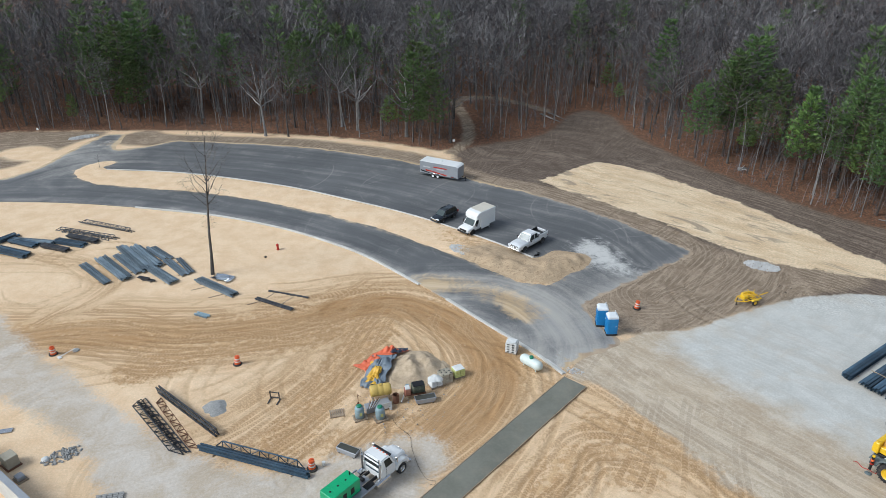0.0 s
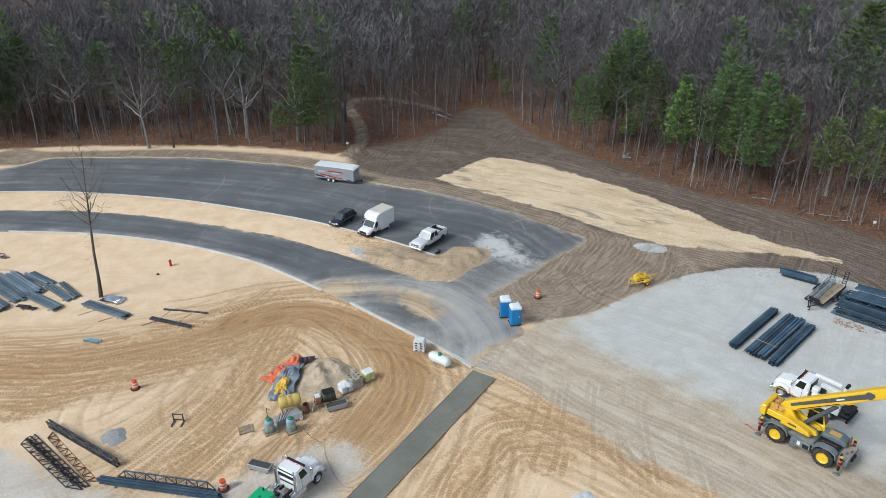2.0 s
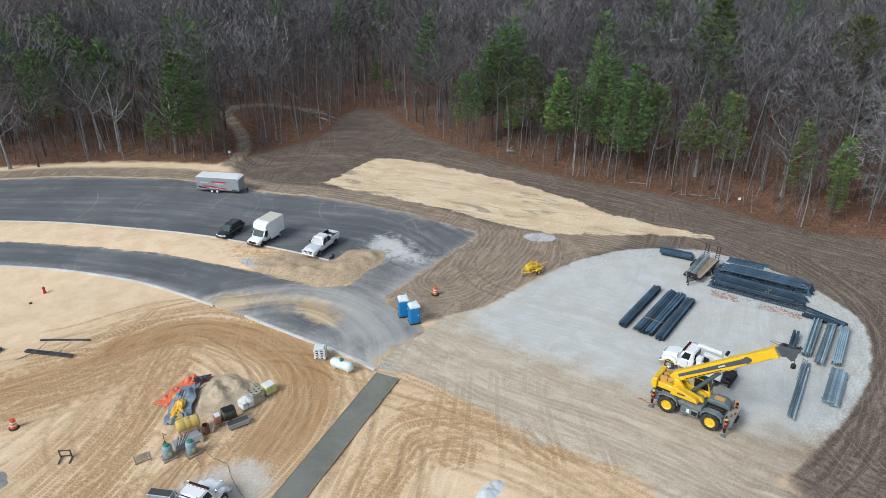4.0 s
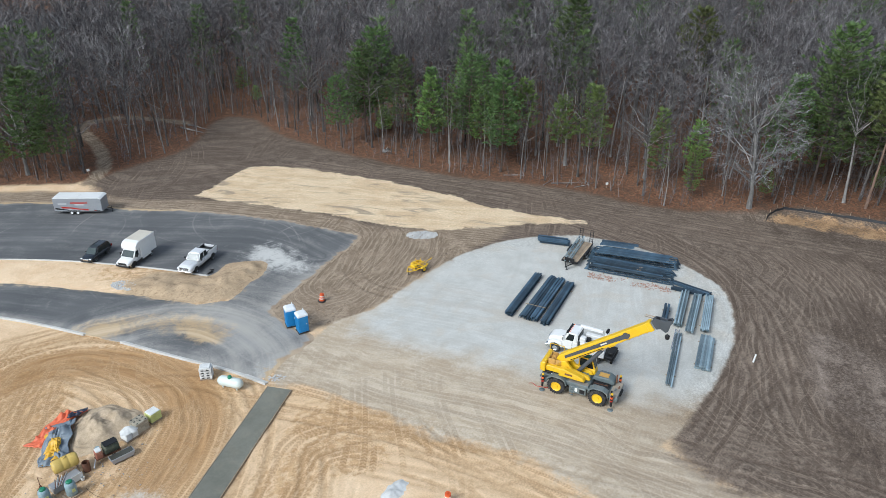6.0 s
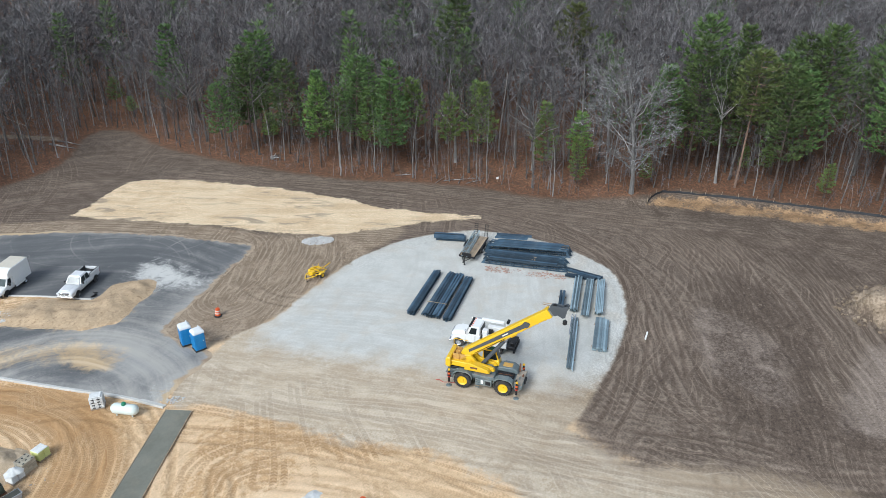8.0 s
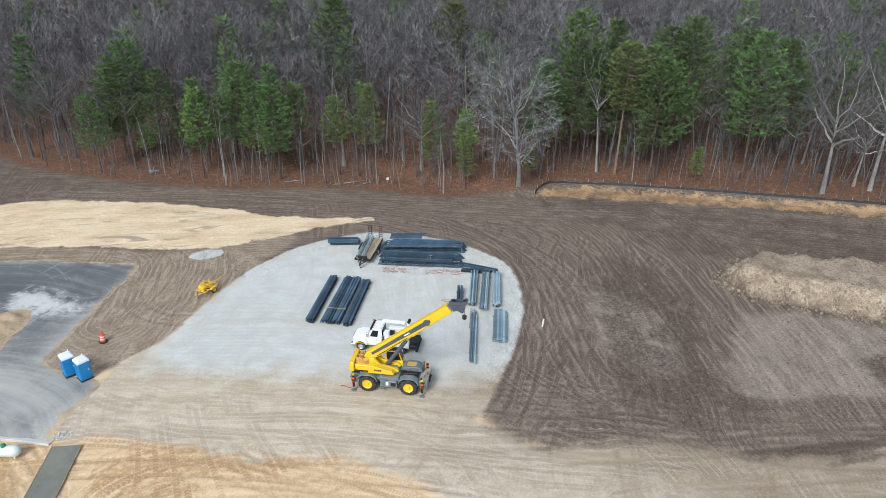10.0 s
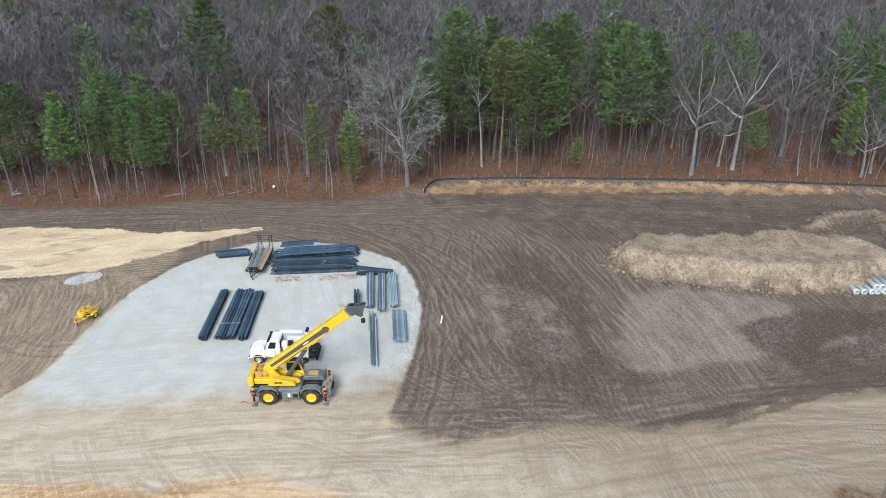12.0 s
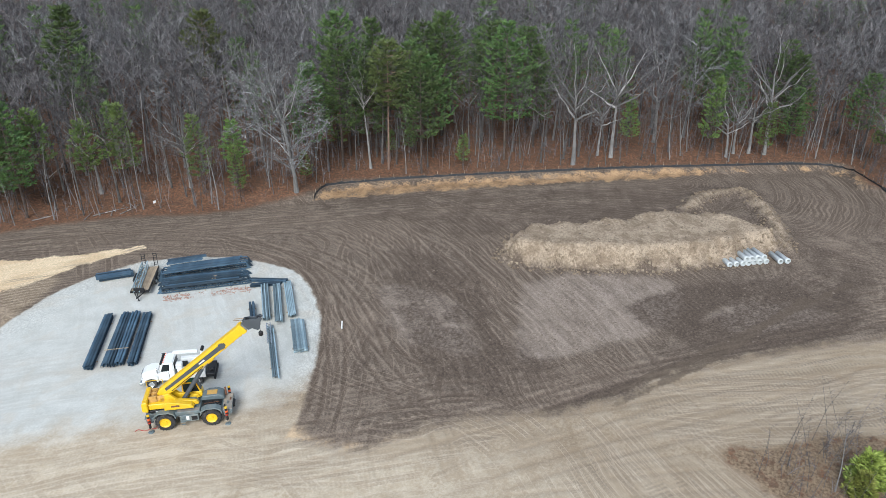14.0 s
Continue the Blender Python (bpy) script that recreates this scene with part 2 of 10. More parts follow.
def ground_material():
    m, nt, b = nodes_of("site_ground")
    k = Net(nt)
    v = k.coords()
    big, mid, fine = k.noise(v, 0.06, 3), k.noise(v, 0.45, 5, 0.6), k.noise(v, 3.5, 6, 0.7)
    grit = k.noise(v, 14, 3, 0.7)
    # streaks that follow the wheel tracks: across (psi) fast, along (run) slow
    psi, run, trk = k.attr("psi"), k.attr("run"), k.attr("trk")
    wob = k.math("ADD", k.math("MULTIPLY", k.math("SUBTRACT", k.noise(v, 0.1, 2), 0.5), 2.6), k.math("MULTIPLY", k.math("SUBTRACT", k.noise(v, 0.5, 2), 0.5), 0.9))
    pw = k.math("ADD", psi, wob)
    clear = k.attr("clear")
    s1 = k.noise(k.vec(k.math("MULTIPLY", pw, 0.5), k.math("MULTIPLY", run, 0.03)), 1.0, 4, 0.6)
    s2 = k.noise(k.vec(k.math("MULTIPLY", pw, 1.5), k.math("MULTIPLY", run, 0.05), 7.0), 1.0, 2, 0.6)
    cross = k.math("ADD", k.math("MULTIPLY", psi, 0.9), k.math("MULTIPLY", run, 0.35))
    s3 = k.noise(k.vec(k.math("MULTIPLY", k.math("ADD", cross, wob), 1.2), k.math("MULTIPLY", k.math("SUBTRACT", run, psi), 0.03), 3.0), 1.0, 2, 0.6)
    # tracks fade where two courses meet, and come and go in patches
    patch = k.ramp(k.noise(v, 0.11, 4, 0.6), 0.36, 0.62, 0.25, 1.0)
    s1 = k.mix(clear, k.mix(0.5, mid, fine), s1)
    s2 = k.mix(clear, fine, s2)
    raw = k.math("ADD", k.math("MULTIPLY", s1, 0.4), k.math("ADD", k.math("MULTIPLY", s2, 0.22), k.math("ADD", k.math("MULTIPLY", k.mix(clear, mid, s3), 0.18), k.math("MULTIPLY", fine, 0.2))))
    streak = k.mix(patch, k.ramp(k.mix(0.4, mid, fine), 0.3, 0.7), k.ramp(raw, 0.36, 0.64))
    rut = k.math("MULTIPLY", k.math("MULTIPLY", k.ramp(s2, 0.46, 0.6), clear), 0.35)
    tread = k.math("MULTIPLY", k.math("SINE", k.math("MULTIPLY", run, 18.0)), k.math("MULTIPLY", clear, k.ramp(s1, 0.52, 0.58)))

    # single tyre strips with lug marks: each strip comes and goes along its course
    def strips(across, along, pitch, seed, lug, share=0.55, keep=None):
        keep = clear if keep is None else keep
        u = k.math("DIVIDE", across, pitch)
        lane = k.math("FLOOR", u)
        off = k.math("ABSOLUTE", k.math("SUBTRACT", k.math("SUBTRACT", u, lane), 0.5))
        live = k.ramp(k.noise(k.vec(k.math("ADD", k.math("MULTIPLY", lane, 3.7), seed), k.math("MULTIPLY", along, 0.05), seed), 1.0, 1), share, share + 0.05)
        on = k.math("MULTIPLY", k.math("MULTIPLY", live, k.ramp(off, 0.28, 0.37, 1.0, 0.0)), keep)
        rim_ = k.math("MULTIPLY", k.math("MULTIPLY", live, keep), k.math("MULTIPLY", k.ramp(off, 0.34, 0.39), k.ramp(off, 0.43, 0.5, 1.0, 0.0)))
        saw = k.math("SINE", k.math("ADD", k.math("MULTIPLY", along, 6.283 / lug), k.math("MULTIPLY", off, 9.0)))
        return on, k.math("MULTIPLY", on, k.ramp(saw, -0.25, 0.25)), rim_

    drift = k.math("MULTIPLY", k.math("SUBTRACT", k.noise(v, 0.045, 2), 0.5), 5.0)
    drift_b = k.math("MULTIPLY", k.math("SUBTRACT", k.noise(v, 0.06, 2, 0.5, 0.4), 0.5), 9.0)
    on_a, lug_a, rim_a = strips(k.math("ADD", psi, drift), run, 0.62, 1.3, 0.27, 0.46)
    on_b, lug_b, rim_b = strips(k.math("ADD", k.math("ADD", psi, k.math("MULTIPLY", run, 0.16)), drift_b), run, 0.74, 8.1, 0.42, 0.5)
    # stray straight courses that cut across the others
    east_n = nt.nodes.new("ShaderNodeSeparateXYZ")
    k.put(east_n.inputs[0], v)
    ex_, ny_ = east_n.outputs[0], east_n.outputs[1]
    swing = k.math("MULTIPLY", k.math("SUBTRACT", k.noise(v, 0.02, 1), 0.5), 34.0)
    here = k.ramp(k.noise(v, 0.07, 2), 0.47, 0.53)
    on_c, lug_c, rim_c = strips(k.math("ADD", k.math("SUBTRACT", k.math("MULTIPLY", ex_, 0.83), k.math("MULTIPLY", ny_, 0.55)), swing), k.math("ADD", k.math("MULTIPLY", ex_, 0.55), k.math("MULTIPLY", ny_, 0.83)), 0.7, 4.4, 0.36, 0.52, here)
    worn = k.ramp(k.math("ADD", k.math("MULTIPLY", k.noise(v, 0.21, 5, 0.65), 0.75), k.math("MULTIPLY", fine, 0.25)), 0.4, 0.5)
    comb = k.noise(k.vec(k.math("MULTIPLY", k.math("ADD", pw, k.math("MULTIPLY", k.math("SUBTRACT", mid, 0.5), 1.2)), 4.6), k.math("MULTIPLY", run, 0.55), 2.0), 1.0, 4, 0.68)
    comb = k.mix(k.math("MULTIPLY", k.math("MULTIPLY", clear, patch), k.ramp(trk, 0.05, 0.5)), k.noise(v, 5.0, 5, 0.75), comb)
    tyre = k.math("MULTIPLY", k.math("MAXIMUM", k.math("MAXIMUM", on_a, on_b), on_c), worn)
    lugm = k.math("MULTIPLY", k.math("MAXIMUM", k.math("MAXIMUM", lug_a, lug_b), lug_c), worn)
    berm = k.math("MULTIPLY", k.math("MAXIMUM", k.math("MAXIMUM", rim_a, rim_b), rim_c), worn)
    # dark specks: turned damp crumbs, with clods' tiny shadows put into the colour
    crumb_shade = k.ramp(k.noise(v, 2.6, 9, 0.82), 0.52, 0.6)

    def edge(name, soft, wob_mid=1.6, wob_fine=0.8):
        d = k.math("ADD", k.attr(name), k.math("MULTIPLY", k.math("SUBTRACT", mid, 0.5), wob_mid))
        d = k.math("ADD", d, k.math("MULTIPLY", k.math("SUBTRACT", fine, 0.5), wob_fine))
        return k.ramp(d, -soft, soft)

    # sand
    churn = k.attr("churn")
    sand = k.mix(k.ramp(mid, 0.3, 0.7), (0.69, 0.49, 0.305), (0.78, 0.59, 0.395))
    sand = k.mix(k.math("MULTIPLY", k.ramp(fine, 0.52, 0.75), 0.16), sand, (0.5, 0.355, 0.21))
    churned = k.mix(streak, (0.5, 0.32, 0.17), (0.68, 0.49, 0.3))
    churned = k.mix(k.math("MULTIPLY", k.ramp(fine, 0.5, 0.7), 0.2), churned, (0.36, 0.23, 0.115))
    sand = k.mix(k.math("MULTIPLY", trk, k.ramp(k.math("ADD", k.math("MULTIPLY", s1, 0.5), k.math("MULTIPLY", mid, 0.5)), 0.38, 0.56)), sand, churned)
    clod = k.ramp(k.noise(v, 1.6, 6, 0.75), 0.35, 0.65)
    rutv, ridgev = k.attr("rut"), k.attr("ridge")
    press = k.math("MULTIPLY", k.ramp(rutv, 0.15, 0.75), k.ramp(clod, 0.0, 1.0, 0.45, 1.0))
    turned = k.ramp(k.math("ADD", churn, k.math("MULTIPLY", k.math("SUBTRACT", k.math("ADD", k.math("MULTIPLY", s1, 0.6), k.math("MULTIPLY", clod, 0.4)), 0.5), 1.5)), 0.3, 0.6)
    sand = k.mix(k.math("MULTIPLY", turned, 0.92), sand, k.mix(k.ramp(s2, 0.35, 0.65), k.mix(k.ramp(churn, 0.55, 0.95), (0.45, 0.27, 0.13), (0.325, 0.175, 0.072)), k.mix(k.ramp(churn, 0.55, 0.95), (0.58, 0.385, 0.21), (0.45, 0.262, 0.12))))
    sand = k.mix(k.math("MULTIPLY", press, 0.7), sand, k.mix(churn, (0.41, 0.27, 0.145), (0.25, 0.145, 0.065)))
    sand = k.mix(k.math("MULTIPLY", ridgev, 0.3), sand, k.mix(churn, (0.66, 0.49, 0.31), (0.5, 0.345, 0.185)))
    sandy = k.math("MULTIPLY", k.math("MAXIMUM", trk, k.ramp(churn, 0.1, 0.5)), 0.8)
    sand = k.mix(k.math("MULTIPLY", tyre, k.math("MULTIPLY", sandy, 0.75)), sand, (0.47, 0.305, 0.165))
    sand = k.mix(k.math("MULTIPLY", lugm, k.math("MULTIPLY", sandy, 0.85)), sand, (0.335, 0.205, 0.1))
    sand = k.mix(k.math("MULTIPLY", berm, k.math("MULTIPLY", sandy, 0.35)), sand, (0.66, 0.47, 0.285))
    sand = k.mix(k.math("MULTIPLY", crumb_shade, k.math("MULTIPLY", sandy, 0.65)), sand, (0.36, 0.225, 0.115))
    # compacted haul surface and crushed grey stone
    haul = k.mix(k.ramp(k.math("ADD", k.math("MULTIPLY", streak, 0.6), k.math("MULTIPLY", mid, 0.5)), 0.3, 0.8), (0.44, 0.35, 0.25), (0.57, 0.48, 0.366))
    haul = k.mix(k.math("MULTIPLY", k.ramp(fine, 0.52, 0.72), 0.15), haul, (0.62, 0.56, 0.48))
    haul = k.mix(k.math("MULTIPLY", press, 0.6), haul, (0.31, 0.24, 0.172))
    haul = k.mix(k.math("MULTIPLY", ridgev, 0.4), haul, (0.58, 0.51, 0.42))
    dun = k.attr("dun")
    haul = k.mix(k.math("MULTIPLY", dun, k.ramp(s1, 0.3, 0.65, 0.95, 0.55)), haul, (0.25, 0.186, 0.125))
    haul = k.mix(k.math("MULTIPLY", tyre, k.math("MULTIPLY", trk, 0.4)), haul, (0.33, 0.26, 0.19))
    haul = k.mix(k.math("MULTIPLY", lugm, k.math("MULTIPLY", trk, k.ramp(dun, 0, 1, 0.25, 0.6))), haul, (0.24, 0.185, 0.135))
    haul = k.mix(k.math("MULTIPLY", berm, k.math("MULTIPLY", trk, 0.5)), haul, (0.56, 0.475, 0.375))
    bars = k.math("ADD", k.math("MULTIPLY", k.math("SINE", k.math("ADD", k.math("MULTIPLY", run, 15.0), k.math("MULTIPLY", fine, 4.0))), 0.5), 0.5)
    lugs = k.math("MULTIPLY", bars, k.math("MULTIPLY", clear, k.math("MULTIPLY", k.ramp(s2, 0.5, 0.56), k.ramp(k.noise(v, 0.09, 3), 0.42, 0.55))))
    haul = k.mix(k.math("MULTIPLY", k.math("MULTIPLY", lugs, dun), 0.5), haul, (0.2, 0.16, 0.12))
    grey = k.mix(k.ramp(mid, 0.3, 0.7), (0.475, 0.468, 0.432), (0.56, 0.556, 0.523))
    grey = k.mix(k.math("MULTIPLY", k.ramp(fine, 0.45, 0.75), 0.2), grey, (0.42, 0.412, 0.395))
    grey = k.mix(k.math("MULTIPLY", streak, 0.25), grey, (0.63, 0.6, 0.54))
    grey = k.mix(k.ramp(s1, 0.48, 0.68, 0.0, 0.5), grey, (0.46, 0.425, 0.375))
    grey = k.mix(k.math("MULTIPLY", tyre, 0.25), grey, (0.42, 0.405, 0.37))
    grey = k.mix(k.math("MULTIPLY", k.ramp(k.noise(v, 0.17, 6, 0.65, 0.6), 0.5, 0.62), 0.45), grey, (0.5, 0.445, 0.37))
    # topsoil, dark and mid brown, with streaks of passes
    soil = k.mix(k.ramp(k.math("ADD", k.math("MULTIPLY", streak, 0.45), k.math("ADD", k.math("MULTIPLY", mid, 0.3), k.math("MULTIPLY", fine, 0.3))), 0.3, 0.8), (0.083, 0.062, 0.048), (0.218, 0.17, 0.132))
    soil = k.mix(k.math("MULTIPLY", k.ramp(fine, 0.45, 0.7), 0.5), soil, (0.19, 0.147, 0.115))
    soil = k.mix(k.math("MULTIPLY", press, 0.6), soil, (0.1, 0.071, 0.053))
    soil = k.mix(k.math("MULTIPLY", ridgev, 0.6), soil, (0.36, 0.285, 0.222))
    soil = k.mix(k.ramp(big, 0.4, 0.7, 0.0, 0.28), soil, (0.26, 0.196, 0.15))
    soil = k.mix(k.math("MULTIPLY", lugs, 0.5), soil, (0.08, 0.058, 0.044))
    dryness = k.ramp(k.math("ADD", k.attr("dry"), k.math("MULTIPLY", k.math("SUBTRACT", k.noise(v, 0.25, 6, 0.6, 0.5), 0.5), 1.5)), 0.25, 0.95, 0.0, 0.75)
    soil = k.mix(k.math("MULTIPLY", dryness, k.ramp(k.math("ADD", k.math("MULTIPLY", mid, 0.5), k.math("MULTIPLY", s1, 0.5)), 0.3, 0.6, 0.25, 0.85)), soil, (0.37, 0.3, 0.25))
    wet = k.ramp(k.math("ADD", k.attr("wet"), k.math("ADD", k.math("MULTIPLY", k.math("SUBTRACT", k.noise(v, 0.3, 6, 0.65, 0.6), 0.5), 1.3), k.math("MULTIPLY", k.math("SUBTRACT", s1, 0.5), 1.0))), 0.35, 0.8)
    spare = k.math("SUBTRACT", 1.0, k.math("MULTIPLY", dryness, 0.75))
    soil = k.mix(k.math("MULTIPLY", k.math("MULTIPLY", tyre, spare), 0.35), soil, (0.125, 0.093, 0.071))
    soil = k.mix(k.math("MULTIPLY", k.math("MULTIPLY", lugm, spare), 0.35), soil, (0.075, 0.054, 0.041))
    soil = k.mix(k.math("MULTIPLY", berm, 0.4), soil, (0.3, 0.235, 0.18))
    soil = k.mix(k.math("MULTIPLY", crumb_shade, 0.45), soil, (0.085, 0.062, 0.047))
    soil = k.mix(k.math("MULTIPLY", wet, k.ramp(k.math("ADD", k.math("MULTIPLY", clod, 0.45), k.math("ADD", k.math("MULTIPLY", streak, 0.25), k.math("MULTIPLY", fine, 0.4))), 0.2, 0.85, 0.98, 0.45)), soil, (0.084, 0.062, 0.048))
    verge = k.mix(k.ramp(k.math("ADD", mid, k.math("MULTIPLY", streak, 0.4)), 0.4, 0.9), (0.23, 0.172, 0.121), (0.385, 0.302, 0.22))
    verge = k.mix(k.math("MULTIPLY", k.ramp(fine, 0.5, 0.7), 0.5), verge, (0.19, 0.138, 0.095))
    sep = nt.nodes.new("ShaderNodeSeparateXYZ")
    k.put(sep.inputs[0], v)
    east_, north_ = sep.outputs[0], sep.outputs[1]
    al_ = k.math("SUBTRACT", k.math("MULTIPLY", east_, 0.755), k.math("MULTIPLY", north_, 0.656))
    ac_ = k.math("ADD", k.math("MULTIPLY", east_, 0.656), k.math("MULTIPLY", north_, 0.755))
    smear = k.noise(k.vec(k.math("MULTIPLY", al_, 0.11), k.math("MULTIPLY", ac_, 0.55)), 1.0, 6, 0.62, 0.5)
    pale = k.mix(k.ramp(k.math("ADD", k.math("MULTIPLY", smear, 0.6), k.math("MULTIPLY", mid, 0.4)), 0.38, 0.6), (0.6, 0.44, 0.275), (0.72, 0.565, 0.38))
    pale = k.mix(k.math("MULTIPLY", k.ramp(k.noise(k.vec(k.math("MULTIPLY", al_, 0.09), k.math("MULTIPLY", ac_, 0.4), 5.0), 1.0, 7, 0.68, 0.7), 0.55, 0.63), 0.75), pale, (0.3, 0.24, 0.18))
    # dark clods and the shadows between them, put into the verge's colour
    verge = k.mix(k.math("MULTIPLY", k.ramp(k.noise(v, 2.2, 6, 0.75), 0.5, 0.62), 0.55), verge, (0.165, 0.12, 0.083))
    verge = k.mix(k.math("MULTIPLY", press, 0.5), verge, (0.2, 0.15, 0.105))
    verge = k.mix(k.math("MULTIPLY", tyre, 0.35), verge, (0.2, 0.15, 0.105))
    verge = k.mix(k.math("MULTIPLY", lugm, 0.5), verge, (0.14, 0.102, 0.07))
    verge = k.mix(k.math("MULTIPLY", berm, 0.5), verge, (0.42, 0.335, 0.25))
    verge = k.mix(k.math("MULTIPLY", crumb_shade, 0.5), verge, (0.15, 0.11, 0.078))
    verge = k.mix(k.math("MULTIPLY", k.attr("tan"), 0.6), verge, k.mix(crumb_shade, (0.56, 0.41, 0.255), (0.33, 0.225, 0.13)))
    # leaf litter
    vor = k.voronoi(v, 4.0)
    leaf = k.mix(vor["Color"], (0.068, 0.034, 0.022), (0.29, 0.135, 0.072))
    leaf = k.mix(k.ramp(fine, 0.35, 0.7), leaf, (0.115, 0.075, 0.054))
    leaf = k.mix(k.math("MULTIPLY", k.ramp(k.noise(v, 1.2, 5, 0.7), 0.52, 0.68), 0.55), leaf, (0.3, 0.175, 0.107))
    leaf = k.mix(k.math("MULTIPLY", k.ramp(mid, 0.5, 0.7), 0.6), leaf, (0.1, 0.068, 0.05))

    col = k.mix(k.math("MAXIMUM", edge("sd_haul", 1.0, 4.5, 2.0), k.ramp(dun, 0.2, 0.7)), sand, haul)
    col = k.mix(edge("sd_soil", 1.1, 4.0, 2.4), col, soil)
    col = k.mix(k.math("MULTIPLY", k.ramp(k.math("ADD", k.attr("lane"), k.math("MULTIPLY", k.math("SUBTRACT", k.noise(v, 0.5, 5, 0.7), 0.5), 1.9)), 0.4, 0.8), 0.75), col, (0.115, 0.086, 0.064))
    col = k.mix(edge("sd_verge", 0.8), col, verge)
    col = k.mix(edge("sd_pale", 0.2, 2.4, 1.0), col, pale)
    col = k.mix(edge("sd_pad", 0.25, 0.9, 0.5), col, haul)
    col = k.mix(k.math("MULTIPLY", edge("sd_grey", 2.6, 5.0, 1.6), edge("sd_pad", 0.25, 0.9, 0.4)), col, grey)
    col = k.mix(edge("sd_chalk", 0.9, 3.4, 3.0), col, k.mix(k.ramp(k.math("ADD", k.math("MULTIPLY", k.noise(v, 0.25, 6, 0.65, 0.8), 0.7), k.math("MULTIPLY", fine, 0.3)), 0.36, 0.66), (0.47, 0.385, 0.29), (0.6, 0.545, 0.48)))
    col = k.mix(k.math("MULTIPLY", edge("sd_bank", 0.4, 4.0, 2.6), k.ramp(k.math("ADD", k.noise(v, 0.35, 6, 0.7), k.math("MULTIPLY", k.math("SUBTRACT", fine, 0.5), 0.4)), 0.4, 0.5, 0.45, 1.0)), col, k.mix(k.ramp(k.math("ADD", k.math("MULTIPLY", mid, 0.7), k.math("MULTIPLY", fine, 0.3)), 0.35, 0.65), (0.2, 0.122, 0.068), (0.42, 0.27, 0.15)))
    woods = edge("sd_forest", 0.9, 3.2, 1.2)
    col = k.mix(woods, col, leaf)
    weeds = k.mix(k.ramp(fine, 0.35, 0.65), (0.13, 0.09, 0.06), (0.3, 0.215, 0.14))
    weeds = k.mix(k.math("MULTIPLY", k.ramp(k.noise(v, 0.9, 5, 0.7), 0.5, 0.62), 0.8), weeds, leaf)
    col = k.mix(edge("sd_scrub", 0.6, 2.5, 1.2), col, weeds)
    col = k.mix(edge("sd_trail", 0.5), col, verge)
    speck = k.math("MULTIPLY", k.ramp(comb, 0.36, 0.64, 0.87, 1.11), k.ramp(k.noise(v, 6.0, 4, 0.8), 0.36, 0.64, 0.86, 1.12), k.ramp(k.noise(v, 0.8, 4, 0.7), 0.35, 0.65, 0.92, 1.07))
    shade = nt.nodes.new("ShaderNodeHueSaturation")
    k.put(shade.inputs["Value"], k.mix(k.math("MAXIMUM", woods, edge("sd_soil", 1.6, 2.6, 1.4)), k.ramp(speck, 0.6, 1.4, 0.88, 1.12), k.math("MULTIPLY", speck, k.ramp(k.noise(v, 3.2, 3, 0.7), 0.35, 0.65, 0.9, 1.08))))
    k.put(shade.inputs["Color"], col)
    col = shade.outputs[0]
    k.put(b.inputs["Base Color"], col)
    b.inputs["Roughness"].default_value = 0.95
    b.inputs["Specular IOR Level"].default_value = 0.15
    hgt = k.math("ADD", k.math("MULTIPLY", fine, 0.5), k.math("MULTIPLY", grit, 0.12))
    hgt = k.math("ADD", hgt, k.math("MULTIPLY", trk, k.math("ADD", k.math("MULTIPLY", rut, 0.9), k.math("MULTIPLY", tread, 0.1))))
    k.put(b.inputs["Normal"], k.bump(hgt, 0.6, 0.07))
    return m


